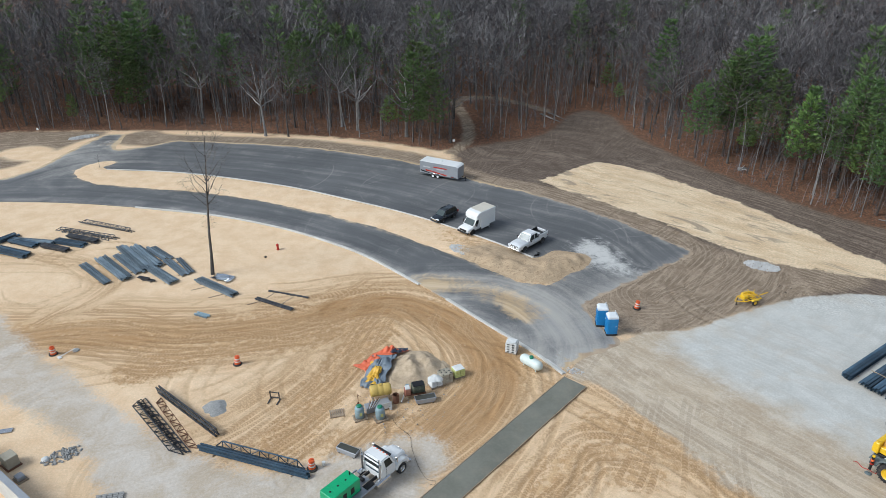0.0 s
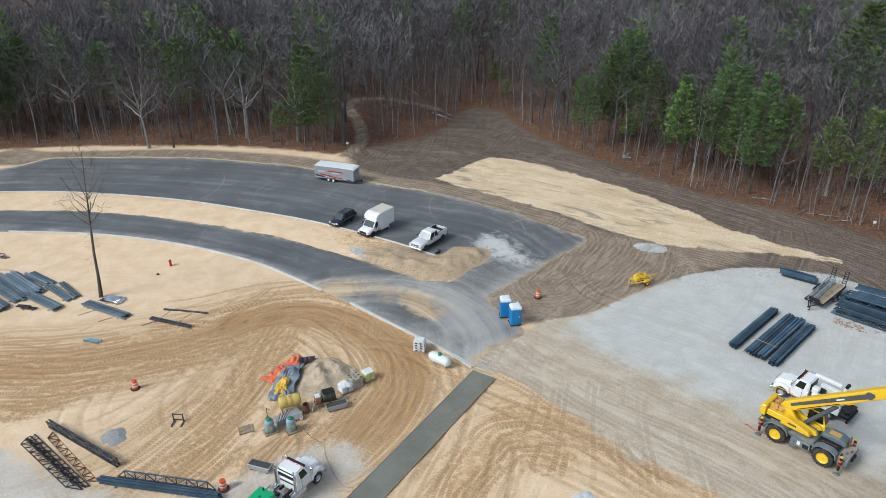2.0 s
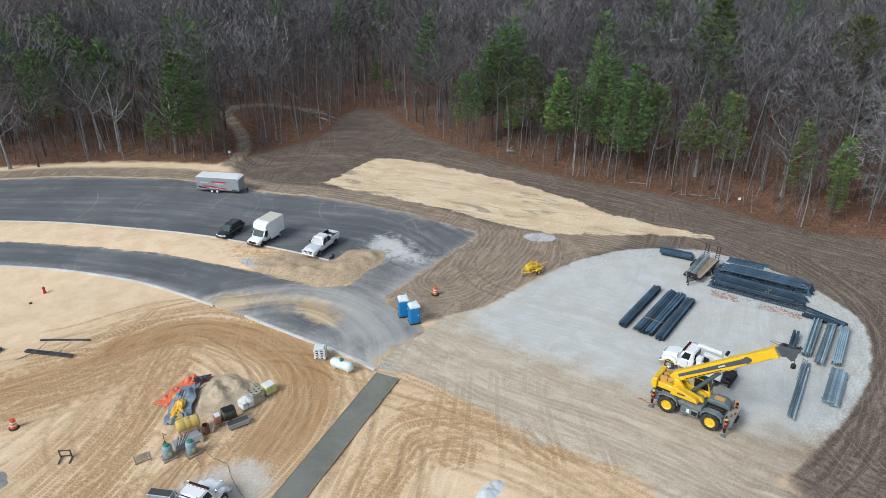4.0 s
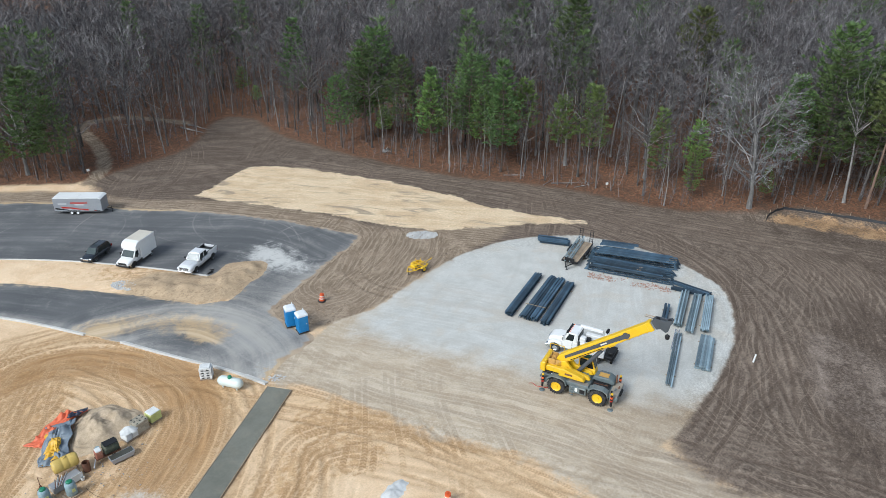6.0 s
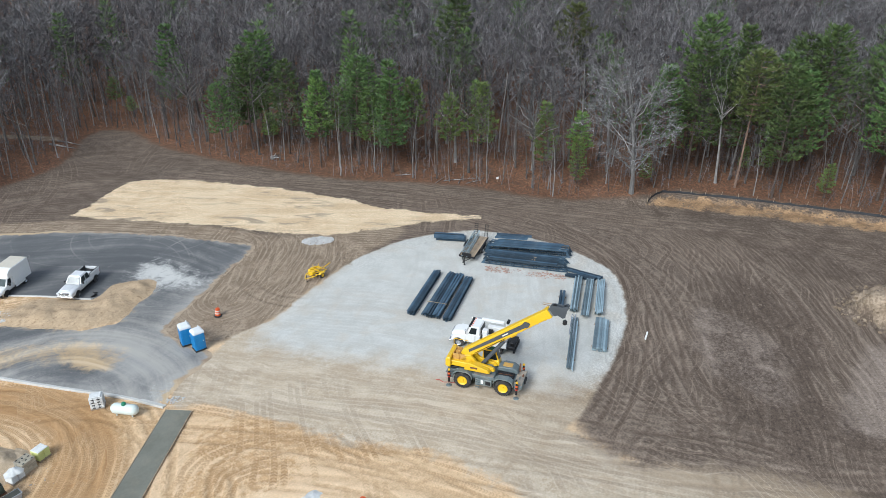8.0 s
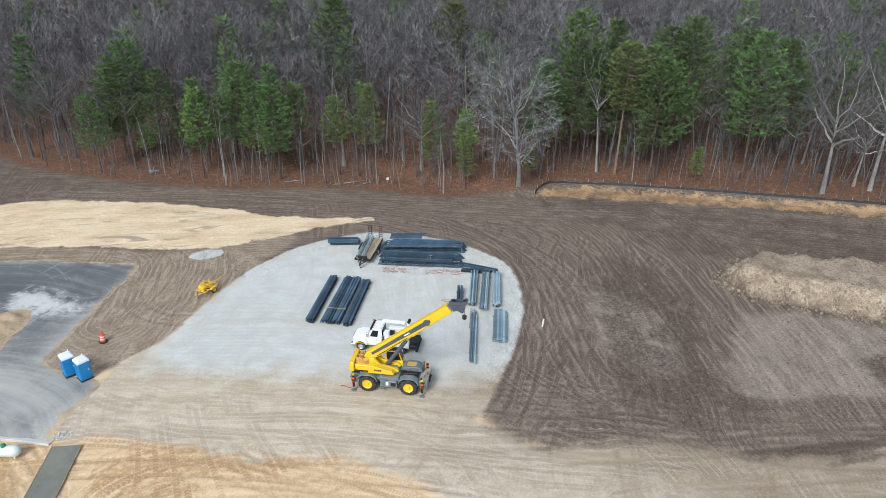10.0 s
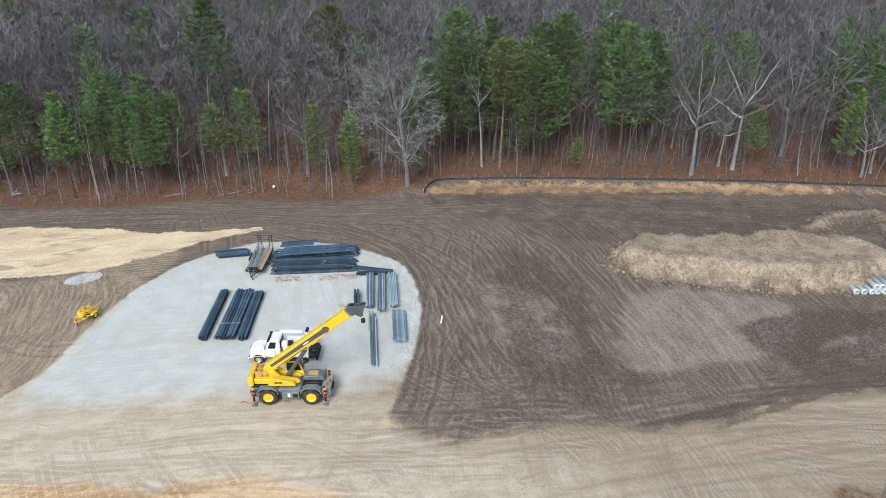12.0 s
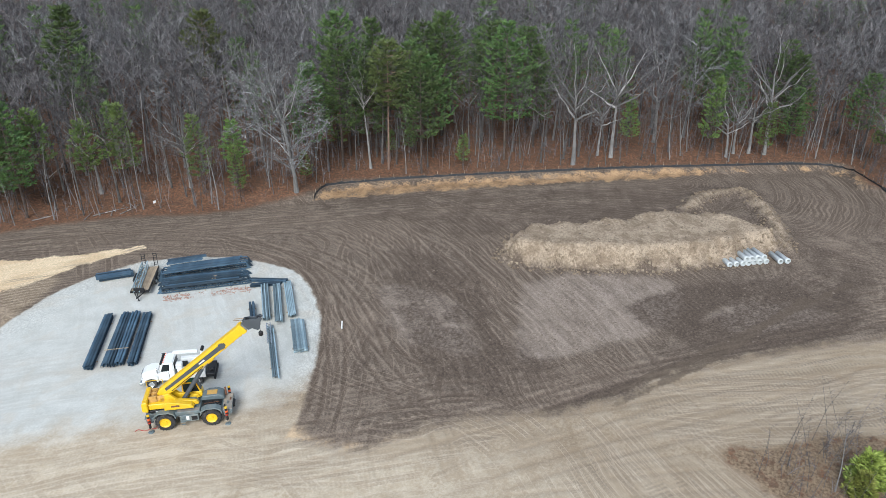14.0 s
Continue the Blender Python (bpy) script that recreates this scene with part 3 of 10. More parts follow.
def asphalt_material():
    m, nt, b = nodes_of("asphalt")
    k = Net(nt)
    v = k.coords()
    big, mid, fine = k.noise(v, 0.09, 4), k.noise(v, 0.6, 5, 0.65), k.noise(v, 5, 5, 0.7)
    psi, run = k.attr("psi"), k.attr("run")
    bend = k.math("MULTIPLY", k.math("SUBTRACT", k.noise(v, 0.12, 2), 0.5), 1.6)
    st = k.noise(k.vec(k.math("MULTIPLY", k.math("ADD", psi, bend), 0.7), k.math("MULTIPLY", run, 0.04)), 1.0, 5, 0.65)
    tar = k.mix(k.ramp(k.math("ADD", k.math("MULTIPLY", st, 0.6), k.math("MULTIPLY", big, 0.5)), 0.35, 0.75), (0.088, 0.09, 0.093), (0.15, 0.15, 0.151))
    tar = k.mix(k.math("MULTIPLY", k.ramp(fine, 0.45, 0.7), 0.35), tar, (0.165, 0.162, 0.156))
    scuff = k.voronoi(k.vec(k.math("ADD", psi, k.math("MULTIPLY", mid, 5.0)), k.math("MULTIPLY", run, 0.5)), 0.16)["Distance"]
    line = k.math("MULTIPLY", k.ramp(k.math("ABSOLUTE", k.math("SUBTRACT", scuff, 0.42)), 0.0, 0.02, 1.0, 0.0), k.ramp(mid, 0.48, 0.7))
    tar = k.mix(k.math("MULTIPLY", line, 0.3), tar, (0.34, 0.315, 0.28))
    # pale arcs that turning tyres have left
    for cx, cy, r in ((24, 96, 9.0), (23.4, 95.2, 10.8), (10, 98, 13.0), (27, 84, 6.5), (12, 87, 11.5), (11.6, 86.5, 13.4), (-4, 104, 9.0), (-30, 112, 12.0), (22, 66, 9.5), (21.6, 66.4, 11.5), (3, 90, 22.0), (4, 60, 11.8), (3.4, 60.2, 14.0), (19, 101, 12.5)):
        dist = nt.nodes.new("ShaderNodeVectorMath")
        dist.operation = "DISTANCE"
        k.put(dist.inputs[0], v)
        dist.inputs[1].default_value = (cx, cy, 0.09)
        ring = k.ramp(k.math("ABSOLUTE", k.math("SUBTRACT", k.math("ADD", dist.outputs["Value"], k.math("MULTIPLY", mid, 0.25)), r)), 0.05, 0.14, 1.0, 0.0)
        tar = k.mix(k.math("MULTIPLY", k.math("MULTIPLY", ring, k.ramp(big, 0.46, 0.62)), 0.28), tar, (0.36, 0.34, 0.31))
    dusty = k.math("ADD", k.attr("dust"), k.math("MULTIPLY", k.math("SUBTRACT", st, 0.5), 0.75))
    dusty = k.math("ADD", dusty, k.math("MULTIPLY", k.math("SUBTRACT", k.noise(v, 0.22, 5, 0.6, 0.8), 0.5), 0.9))
    dusty = k.math("ADD", dusty, k.math("MULTIPLY", k.math("SUBTRACT", fine, 0.5), 0.5))
    col = k.mix(k.math("MULTIPLY", k.ramp(dusty, 0.1, 1.0), 0.75), tar, k.mix(k.ramp(st, 0.35, 0.65), (0.41, 0.395, 0.37), (0.48, 0.45, 0.4)))
    white = k.math("ADD", k.attr("chalk"), k.math("ADD", k.math("MULTIPLY", k.math("SUBTRACT", k.noise(v, 0.7, 8, 0.8, 0.8), 0.5), 2.2), k.math("MULTIPLY", k.math("SUBTRACT", st, 0.5), 0.8)))
    col = k.mix(k.math("MULTIPLY", k.ramp(white, 0.3, 1.05), 0.85), col, (0.6, 0.585, 0.55))
    spill = k.math("ADD", k.attr("spill"), k.math("MULTIPLY", k.math("SUBTRACT", k.noise(v, 0.8, 7, 0.75, 0.5), 0.5), 1.6))
    spill = k.math("ADD", spill, k.math("MULTIPLY", k.math("SUBTRACT", st, 0.5), 0.75))
    sandc = k.mix(k.ramp(st, 0.35, 0.65), (0.46, 0.33, 0.19), (0.62, 0.48, 0.32))
    sandc = k.mix(k.attr("earth"), sandc, k.mix(k.ramp(mid, 0.4, 0.6), (0.3, 0.22, 0.15), (0.42, 0.325, 0.23)))
    col = k.mix(k.ramp(spill, 0.3, 1.0, 0.0, 0.95), col, sandc)
    k.put(b.inputs["Base Color"], col)
    k.put(b.inputs["Roughness"], k.ramp(fine, 0.3, 0.7, 0.7, 0.95))
    b.inputs["Specular IOR Level"].default_value = 0.3
    k.put(b.inputs["Normal"], k.bump(fine, 0.4, 0.02))
    return m


GROUND = ground_material()
ASPHALT = asphalt_material()


# ---- mesh helpers ----
def mesh_object(name, verts, faces, material, parent=None, smooth=False):
    me = bpy.data.meshes.new(name)
    me.from_pydata([tuple(p) for p in verts], [], [tuple(f) for f in faces])
    for mt in material if isinstance(material, (list, tuple)) else [material]:
        me.materials.append(mt)
    if smooth:
        me.polygons.foreach_set("use_smooth", [True] * len(me.polygons))
    me.update()
    ob = new(name, me)
    ob.parent = parent
    return ob


def part(name, bm, material, parent, label=""):
    """Links a bmesh as one mesh object under a thing or a part."""
    me = bpy.data.meshes.new(name)
    bm.to_mesh(me)
    bm.free()
    me.materials.append(material)
    ob = new(name, me)
    ob.parent = parent
    if label:
        ob["label"] = label
    return ob


def thing(name, label, category, m=None, group="", kind=""):
    ob = new(name)
    ob.empty_display_size = 0.3
    if m is not None:
        ob.matrix_basis = m
    return tagged(ob, label, category, group, kind)


def spline(points, step=1.0, closed=False):
    """Catmull-Rom curve through plan points, sampled about every step metres."""
    p = np.array(points, float)
    n = len(p)
    out = []
    for i in range(n if closed else n - 1):
        a, b, c, d = (p[(i + j) % n] if closed else p[min(max(i + j, 0), n - 1)] for j in (-1, 0, 1, 2))
        k = max(2, int(np.linalg.norm(c - b) / step))
        for t in np.arange(k) / k:
            out.append(0.5 * (2 * b + (c - a) * t + (2 * a - 5 * b + 4 * c - d) * t * t + (3 * b - a - 3 * c + d) * t ** 3))
    if not closed:
        out.append(p[-1])
    return np.array(out)


def nearest(points, line, closed=False):
    """Distance to a polyline, its sign (left is positive) and the length run along it."""
    best = np.full(len(points), 1e9)
    side, run = np.zeros(len(points)), np.zeros(len(points))
    at = 0.0
    count = len(line) if closed else len(line) - 1
    for i in range(count):
        a, b = line[i], line[(i + 1) % len(line)]
        e = b - a
        ln = np.hypot(*e) + 1e-9
        w = points - a
        t = np.clip((w @ e) / ln ** 2, 0, 1)
        d = np.hypot(w[:, 0] - t * e[0], w[:, 1] - t * e[1])
        hit_ = d < best
        best = np.where(hit_, d, best)
        side = np.where(hit_, np.sign(e[0] * w[:, 1] - e[1] * w[:, 0]), side)
        run = np.where(hit_, at + t * ln, run)
        at += ln
    return best, side, run


def inside(points, poly):
    x, y = points[:, 0], points[:, 1]
    res = np.zeros(len(points), bool)
    for i in range(len(poly)):
        (x0, y0), (x1, y1) = poly[i - 1], poly[i]
        cross = ((y0 > y) != (y1 > y)) & (x < (x1 - x0) * (y - y0) / (y1 - y0 + 1e-12) + x0)
        res ^= cross
    return res


def signed(points, poly):
    d, _, _ = nearest(points, poly, True)
    return np.where(inside(points, poly), d, -d)


def step01(v, lo, hi):
    t = np.clip((v - lo) / (hi - lo), 0, 1)
    return t * t * (3 - 2 * t)


def lumps(points, scale, seed, octaves=3):
    """Smooth value noise on plan points, from -1 to 1."""
    out, amp, tot = np.zeros(len(points)), 1.0, 0.0
    for o in range(octaves):
        q = points / scale * 2 ** o + seed * 7.3
        i = np.floor(q).astype(int)
        f = q - i
        f = f * f * (3 - 2 * f)

        def rnd(dx, dy):
            h = np.sin((i[:, 0] + dx) * 127.1 + (i[:, 1] + dy) * 311.7 + seed * 17.0) * 43758.5453
            return (h - np.floor(h)) * 2 - 1

        a = rnd(0, 0) * (1 - f[:, 0]) + rnd(1, 0) * f[:, 0]
        b = rnd(0, 1) * (1 - f[:, 0]) + rnd(1, 1) * f[:, 0]
        out += amp * (a * (1 - f[:, 1]) + b * f[:, 1])
        tot += amp
        amp *= 0.5
    return out / tot


# ---- plan of the site, in metres ----
FOREST_EDGE = [(-140, 128), (-84, 132.5), (-52, 133.5), (-36, 132), (-19, 129), (-8.6, 125.6), (0.6, 122), (8.8, 126), (18.6, 131), (27.7, 146),
               (33.9, 143), (36, 130), (43.6, 113), (53.6, 97), (66.5, 83.5), (74, 71.5), (81.7, 64.5), (86, 61), (91, 59.5), (98.6, 48.5),
               (106, 36.7), (116, 20), (125, 3), (130.6, -7), (132, -14), (122, -19), (124, -40), (140, -80)]
FOREST = spline(FOREST_EDGE + [(420, -90), (420, 420), (-320, 420), (-320, 128)], 2.0, True)
SCRUB = spline([(52.4, -1.6), (55.7, -6.8), (58.3, -9.4), (60.5, -15), (66, -32), (40, -32), (43, -14), (48.5, -6.5)], 1.0, True)
SOIL = spline([(2, 118), (9, 108), (17, 103), (26, 95), (33, 85.5), (36, 76), (41, 68), (48, 69), (54, 67), (59, 63), (61.5, 57), (61.5, 51),
               (59, 46), (54.5, 42), (49, 38.5), (44, 35.5), (39.5, 32), (40.5, 26.2), (46.7, 20.5), (52, 12), (58, 6), (64, 2), (80, -20),
               (100, -60), (180, -60), (180, 60), (60, 160), (2, 160)], 1.5, True)
VERGE = spline([(-56, 134), (-50, 131), (-29, 129), (-15, 125), (-2, 119), (8, 110), (17, 105), (27, 96), (36, 84), (44, 79.5), (51, 75), (41, 71.5),
                (33, 68), (27, 65), (20, 64), (12, 72), (17, 85), (-4, 112), (-29, 121), (-60, 126)], 1.5, True)
EARTH = spline([(-140, 134), (-84, 133), (-64, 133), (-66.5, 127.4), (-69, 121), (-71, 116), (-74, 112.5), (-82, 111.5), (-140, 116)], 1.5, True)
SANDY = spline([(-78, 120.6), (-74.5, 124.4), (-69.7, 123), (-68.6, 118.5), (-73, 117.2)], 1.0, True)
PALE = spline([(15.6, 107.4), (18.6, 110.2), (25.6, 115.6), (31.9, 113), (41.4, 102.2), (49.3, 90.1), (53.3, 82), (62, 71.8), (56, 74.6), (47.7, 77.4), (42.4, 79.5), (39.9, 81.4), (35.8, 85.5), (32.5, 89.7),
               (25.9, 97), (19.8, 103)], 1.0, True)
PAD = spline([(21.6, 64.4), (26.9, 65), (32.7, 68.1), (40.9, 71.4), (48.5, 72.3), (54.8, 70.7), (58.8, 68.3), (62.5, 63.3), (64.2, 57.6), (64.7, 52.4),
              (63.5, 48.1), (58.9, 42.9), (53.3, 38.8), (46.5, 35.5), (40, 33), (32.8, 33), (23, 44), (16, 54), (12.8, 58.5), (18, 62)], 1.0, True)
GREY = spline([(26, 65), (33, 69), (41, 73), (48.5, 74), (56, 72), (61, 68), (65, 63), (67, 57), (67, 51), (64, 45), (57, 39), (48, 36), (42, 38),
               (38, 43), (33, 49), (27, 56), (23, 62)], 1.0, True)
HAUL = spline([(12.5, 57.5), (15.6, 54.5), (20.2, 48.2), (23, 42.8), (28, 37.4), (30, 30), (31, 20), (36, 4), (44, -20), (80, -22), (64, 2),
               (52, 12), (43, 24.3), (40.5, 27), (39, 33), (30, 50), (20, 63)], 1.0, True)
CHALK = spline([(-50, 68), (-41.9, 61.2), (-35.7, 56.5), (-30.2, 52.3), (-21.6, 46.5), (-13.8, 43.8), (-7, 46.8), (-2.2, 48.5), (0.5, 46), (-2, 41),
                (-6, 36), (-22, 38), (-30, 46), (-37, 51.5), (-45, 56)], 1.0, True)
BANK = spline([(83.5, 60), (88, 54.2), (96, 42.8), (106, 27.5), (116, 11.5), (123, 2.0), (128, -8), (127.5, -13), (122.5, -15.5), (123, -18), (130.5, -14), (130, -7), (124.8, 3), (116, 19.8), (106, 36), (98.6, 47.8), (91, 58.8),
               (86.5, 60.8)], 1.0, True)
WETS = [spline(p, 1.5, True) for p in (
    [(64, 36.4), (56, 30), (49.9, 24.3), (50.5, 18.5), (53.4, 15.4), (59.1, 16.2), (62, 22), (74.2, 28.5), (75.3, 40.1)],
    [(69.4, 4.6), (75, 0.5), (80.5, -3.5), (87.2, -12.7), (78.2, -12.8), (68.8, -5.2), (66.5, -0.5)],
    [(71.8, 9.9), (79.5, 5.6), (86.6, -5.5), (84.1, -9.2), (80.5, -3.5), (75.7, 2), (69.4, 2.4)],
    [(89, 54.7), (104.5, 26.6), (116, 6.7), (102.7, 9.1), (90.6, 31), (81.4, 49)],
    [(63, 6.5), (69, 3), (72, -3), (77.5, -9.5), (76, -13), (71, -7.5), (66, -3), (62.5, 3)],
    [(99, -4), (90, -9), (83.5, -15), (78, -18.5), (79, -10), (85, -5), (93, -5)],
    [(50, 33), (52, 25), (52, 17), (59, 13), (70, 27), (79, 38), (72, 42), (60, 36)],
    [(80, 40), (92, 17), (108, 1), (116, 4), (104, 26), (92, 44)],
    [(107, -3.8), (99.9, -9.7), (95.5, -15.4), (91.4, -16.9), (86.5, -12.6), (90.9, -9), (98, -5.5)])]
DRY = [spline(p, 1.5, True) for p in (
    [(77.2, 0.4), (81.3, -6.3), (80.9, -10.8), (77, -8.1), (72.4, -1.2)], [(74.3, 21.9), (81.4, 7.9), (71.7, 5), (59.1, 16.2), (61.9, 19.6)],
    [(65.5, 38), (66.5, 29), (57.5, 22.5), (57, 31)])]
# pairs of dark wheel lines across the topsoil, and the band of churned sand round the mortar yard
LANES = [spline(p, 1.0) for p in ([(44, 18.4), (50.1, 13.9), (55.6, 9.5), (63.3, 3.5), (74.9, -3.8), (89.2, -13)], [(44.5, 14.2), (50.3, 10.8), (59.1, 5), (68.6, -1), (76.6, -4.8), (83.1, -8)])]
CHURN = [(spline(p, 1.0), w, s) for p, w, s in (
    ([(-12, 69), (-7, 70.2), (-2, 68.6), (2, 65.6), (4.8, 61), (5, 56.5), (3.4, 52.5), (0.8, 49.6)], 3.4, 1.0),
    ([(-60, 62.5), (-46, 63), (-36, 64), (-26, 64.3), (-16, 66.5), (-9, 69.6)], 3.6, 0.75),
    ([(-30, 58), (-22, 62), (-15, 63.5), (-9, 66)], 3.0, 0.6),
    ([(-14, 47), (-12, 52), (-10, 58), (-7, 65)], 3.2, 0.6),
    ([(14, 49.5), (19, 47.5), (24, 42)], 3.0, 0.55), ([(8, 42), (12, 45.5), (16, 44)], 3.0, 0.5), ([(-3, 50), (-7, 48), (-12, 47.5)], 2.2, 0.5))]
TRAIL = spline([(1.4, 121), (4.7, 128.3), (4.6, 138.5), (3, 150), (11.7, 153), (21.6, 146)], 1.0)
PILE = spline([(79, 27.5), (78, 23.4), (81.4, 12.8), (87, 3.3), (92, -2), (95, -4.6), (98.5, -3), (99.5, 3), (99, 8.2), (92, 17), (85.5, 27)], 1.0, True)
RIDGE = spline([(103.2, 7.9), (107.5, 6.7), (110.9, 4.6), (113.5, 1.7), (110.1, -1.1), (104.3, -3.4), (98.9, -4.9), (95.3, -5.4)], 1.0)
# wheel tracks: course, half width, strength
TRACKS = [(spline(p, 1.0), w, s) for p, w, s in (
    ([(-60, 63), (-46.4, 63.3), (-38.3, 64.9), (-26, 64.3), (-16.2, 66.5), (-9.2, 70), (-4.1, 70.6), (1, 66.5), (4.3, 60.2), (4, 54.8), (1.8, 50.7), (-2, 46)], 7.5, 1.0),
    ([(-24, 44), (-18, 48), (-14, 53), (-11, 59), (-8, 68)], 6.0, 0.75),
    ([(5, 38), (8, 43), (12, 48), (19, 46.5), (25, 40), (31, 30)], 6.0, 0.6),
    ([(8, 60), (16, 54), (23.9, 45.5), (33, 34), (41, 23.3), (48, 13), (57, 0), (68, -17)], 9.0, 0.7),
    ([(38.9, 28), (45.7, 31), (57.4, 39.2), (65.2, 48), (67.4, 58.9), (62.5, 73.1), (52.4, 87.4), (42, 101), (30, 116)], 4.0, 0.9),
    ([(40, -2), (54, 13.3), (64.4, 24.2), (77.5, 39.9), (84, 52)], 14.0, 0.7),
    ([(10, 124), (22, 120), (36, 108), (55.3, 89), (69, 73), (82.3, 54.4), (98.6, 33.9), (114.3, 10.8)], 7.0, 0.8),
    ([(40, 19), (52.1, 11.6), (63.4, 3.3), (74.7, -6.8), (86, -20)], 2.6, 1.0),
    ([(-14, 121), (2, 112), (16, 102.5), (28, 92), (33, 83), (24, 72)], 4.5, 0.8),
    ([(-60, 82), (-46, 80), (-40, 74), (-44, 66)], 2.5, 0.5))]


ROAD_OUT = [(-120, 107), (-95, 106.5), (-76, 106.8), (-70.9, 108.6), (-67.8, 112.9), (-66.3, 119.8), (-64.7, 127.3), (-63.4, 131), (-60, 131.4), (-59, 127.3), (-58.2, 123), (-53.4, 124.4), (-49.5, 127.4), (-45.5, 127.2), (-29, 125.1), (-16.3, 121.1), (-4.2, 115.4),
            (6.8, 107), (15.1, 101.5), (23.8, 93.7), (29.8, 86.4), (32, 82.4), (23.5, 75.8), (17.1, 70.8), (16.3, 69), (17.2, 65.3), (18.4, 62.4),
            (13.6, 59.2), (11.9, 57.1)]
ROAD_LINE = spline(ROAD_OUT, 3.0)


def ground_height(p, forest):
    """Height of the open ground: nearly level, with the spoil heap, its ridge, the cut bank and a gentle rise under the woods."""
    h = 0.05 * lumps(p, 6.0, 3) * step01(-forest, -2, 6)
    h *= step01(nearest(p, ROAD_LINE)[0], 1.0, 4.0)
    h += 0.075 * np.clip(forest - 2, 0, 170) * (0.7 + 0.3 * lumps(p, 40, 5))
    east = step01(p[:, 0] + 0.3 * p[:, 1], 98, 105)
    h += 0.9 * east * step01(forest, -2.2, 0.0)
    near = (np.abs(p[:, 0] - 94) < 24) & (np.abs(p[:, 1] - 11) < 24)
    q = p[near]
    d = signed(q, PILE)
    rough = lumps(q, 1.9, 9, 4)
    top = 2.5 * step01(d + 1.0 * rough, -0.4, 1.9) + 0.55 * rough * step01(d, -1.0, 0.5) * step01(d, 4.0, 1.2)
    r, _, _ = nearest(q, RIDGE)
    heaps = 0.55 + 0.55 * lumps(q, 4.0, 17, 2)
    top = np.maximum(top, (0.45 + 0.9 * np.clip(heaps, 0, 1.2) + 0.8 * rough) * np.exp(-((r + 1.3 * rough) / (1.3 + 0.9 * np.clip(heaps, 0, 1))) ** 2))
    h[near] += top
    return h


def height_at(x, y):
    p = np.array([(x, y)], float)
    return float(ground_height(p, signed(p, FOREST))[0])


def tracks_at(p):
    best, second = np.full(len(p), 1e9), np.full(len(p), 1e9)
    psi, run, trk = np.zeros(len(p)), np.zeros(len(p)), np.zeros(len(p))
    for i, (line, w, s) in enumerate(TRACKS):
        d, side, r = nearest(p, line)
        hit_ = d / w < best
        second = np.where(hit_, best, np.minimum(second, d / w))
        best = np.where(hit_, d / w, best)
        psi = np.where(hit_, d * side + 31.0 * i, psi)
        run = np.where(hit_, r, run)
        trk = np.maximum(trk, s * step01(d / w, 1.25, 0.35))
    return psi, run, trk, step01(second - best, 0.04, 0.4)


def ground_layers(p):
    z = {"sd_forest": signed(p, FOREST), "sd_scrub": signed(p, SCRUB)}
    for n, poly in (("sd_soil", SOIL), ("sd_verge", VERGE), ("sd_pale", PALE), ("sd_pad", PAD), ("sd_grey", GREY), ("sd_haul", HAUL), ("sd_chalk", CHALK), ("sd_bank", BANK)):
        z[n] = signed(p, poly)
    z["sd_bank"] = z["sd_bank"] - 0.9
    z["sd_trail"] = 1.1 - nearest(p, TRAIL)[0]
    z["wet"] = np.max([(1.0 if i in (1, 2) else 0.7 if i == 0 else 0.5 if i == 6 else 0.58) * step01(signed(p, w), -2.2, 1.5) for i, w in enumerate(WETS)], axis=0)
    z["wet"] = np.maximum(z["wet"], np.max([step01(nearest(p, q)[0], 1.3, 0.3) for q in LANES], axis=0))
    z["lane"] = np.max([step01(nearest(p, q)[0], 0.75, 0.2) for q in LANES], axis=0) * step01(p[:, 0], 46, 64)
    z["dry"] = np.max([step01(signed(p, w), -2.0, 1.5) for w in DRY], axis=0)
    z["churn"] = np.max([s * step01(nearest(p, q)[0], w * 1.35, w * 0.3) for q, w, s in CHURN], axis=0)
    z["dun"] = step01(p[:, 0] + 0.25 * lumps(p, 9, 8) * 20, 30, 48)
    z["psi"], z["run"], z["trk"], z["clear"] = tracks_at(p)
    off_pile = step01(np.maximum(signed(p, PILE), 2.0 - nearest(p, RIDGE)[0]), 0.0, -1.5)
    z["trk"], z["clear"] = z["trk"] * off_pile, z["clear"] * off_pile
    z["sd_verge"] = np.maximum(z["sd_verge"], np.minimum(signed(p, EARTH), -signed(p, SANDY) - 0.3))
    z["sd_verge"] = np.maximum(z["sd_verge"], np.maximum(signed(p, PILE), 0.7 - nearest(p, RIDGE)[0]))
    return z


def give_layers(ob, layers):
    for n, vals in layers.items():
        a = ob.data.attributes.new(n, "FLOAT", "POINT")
        a.data.foreach_set("value", np.asarray(vals, np.float32))


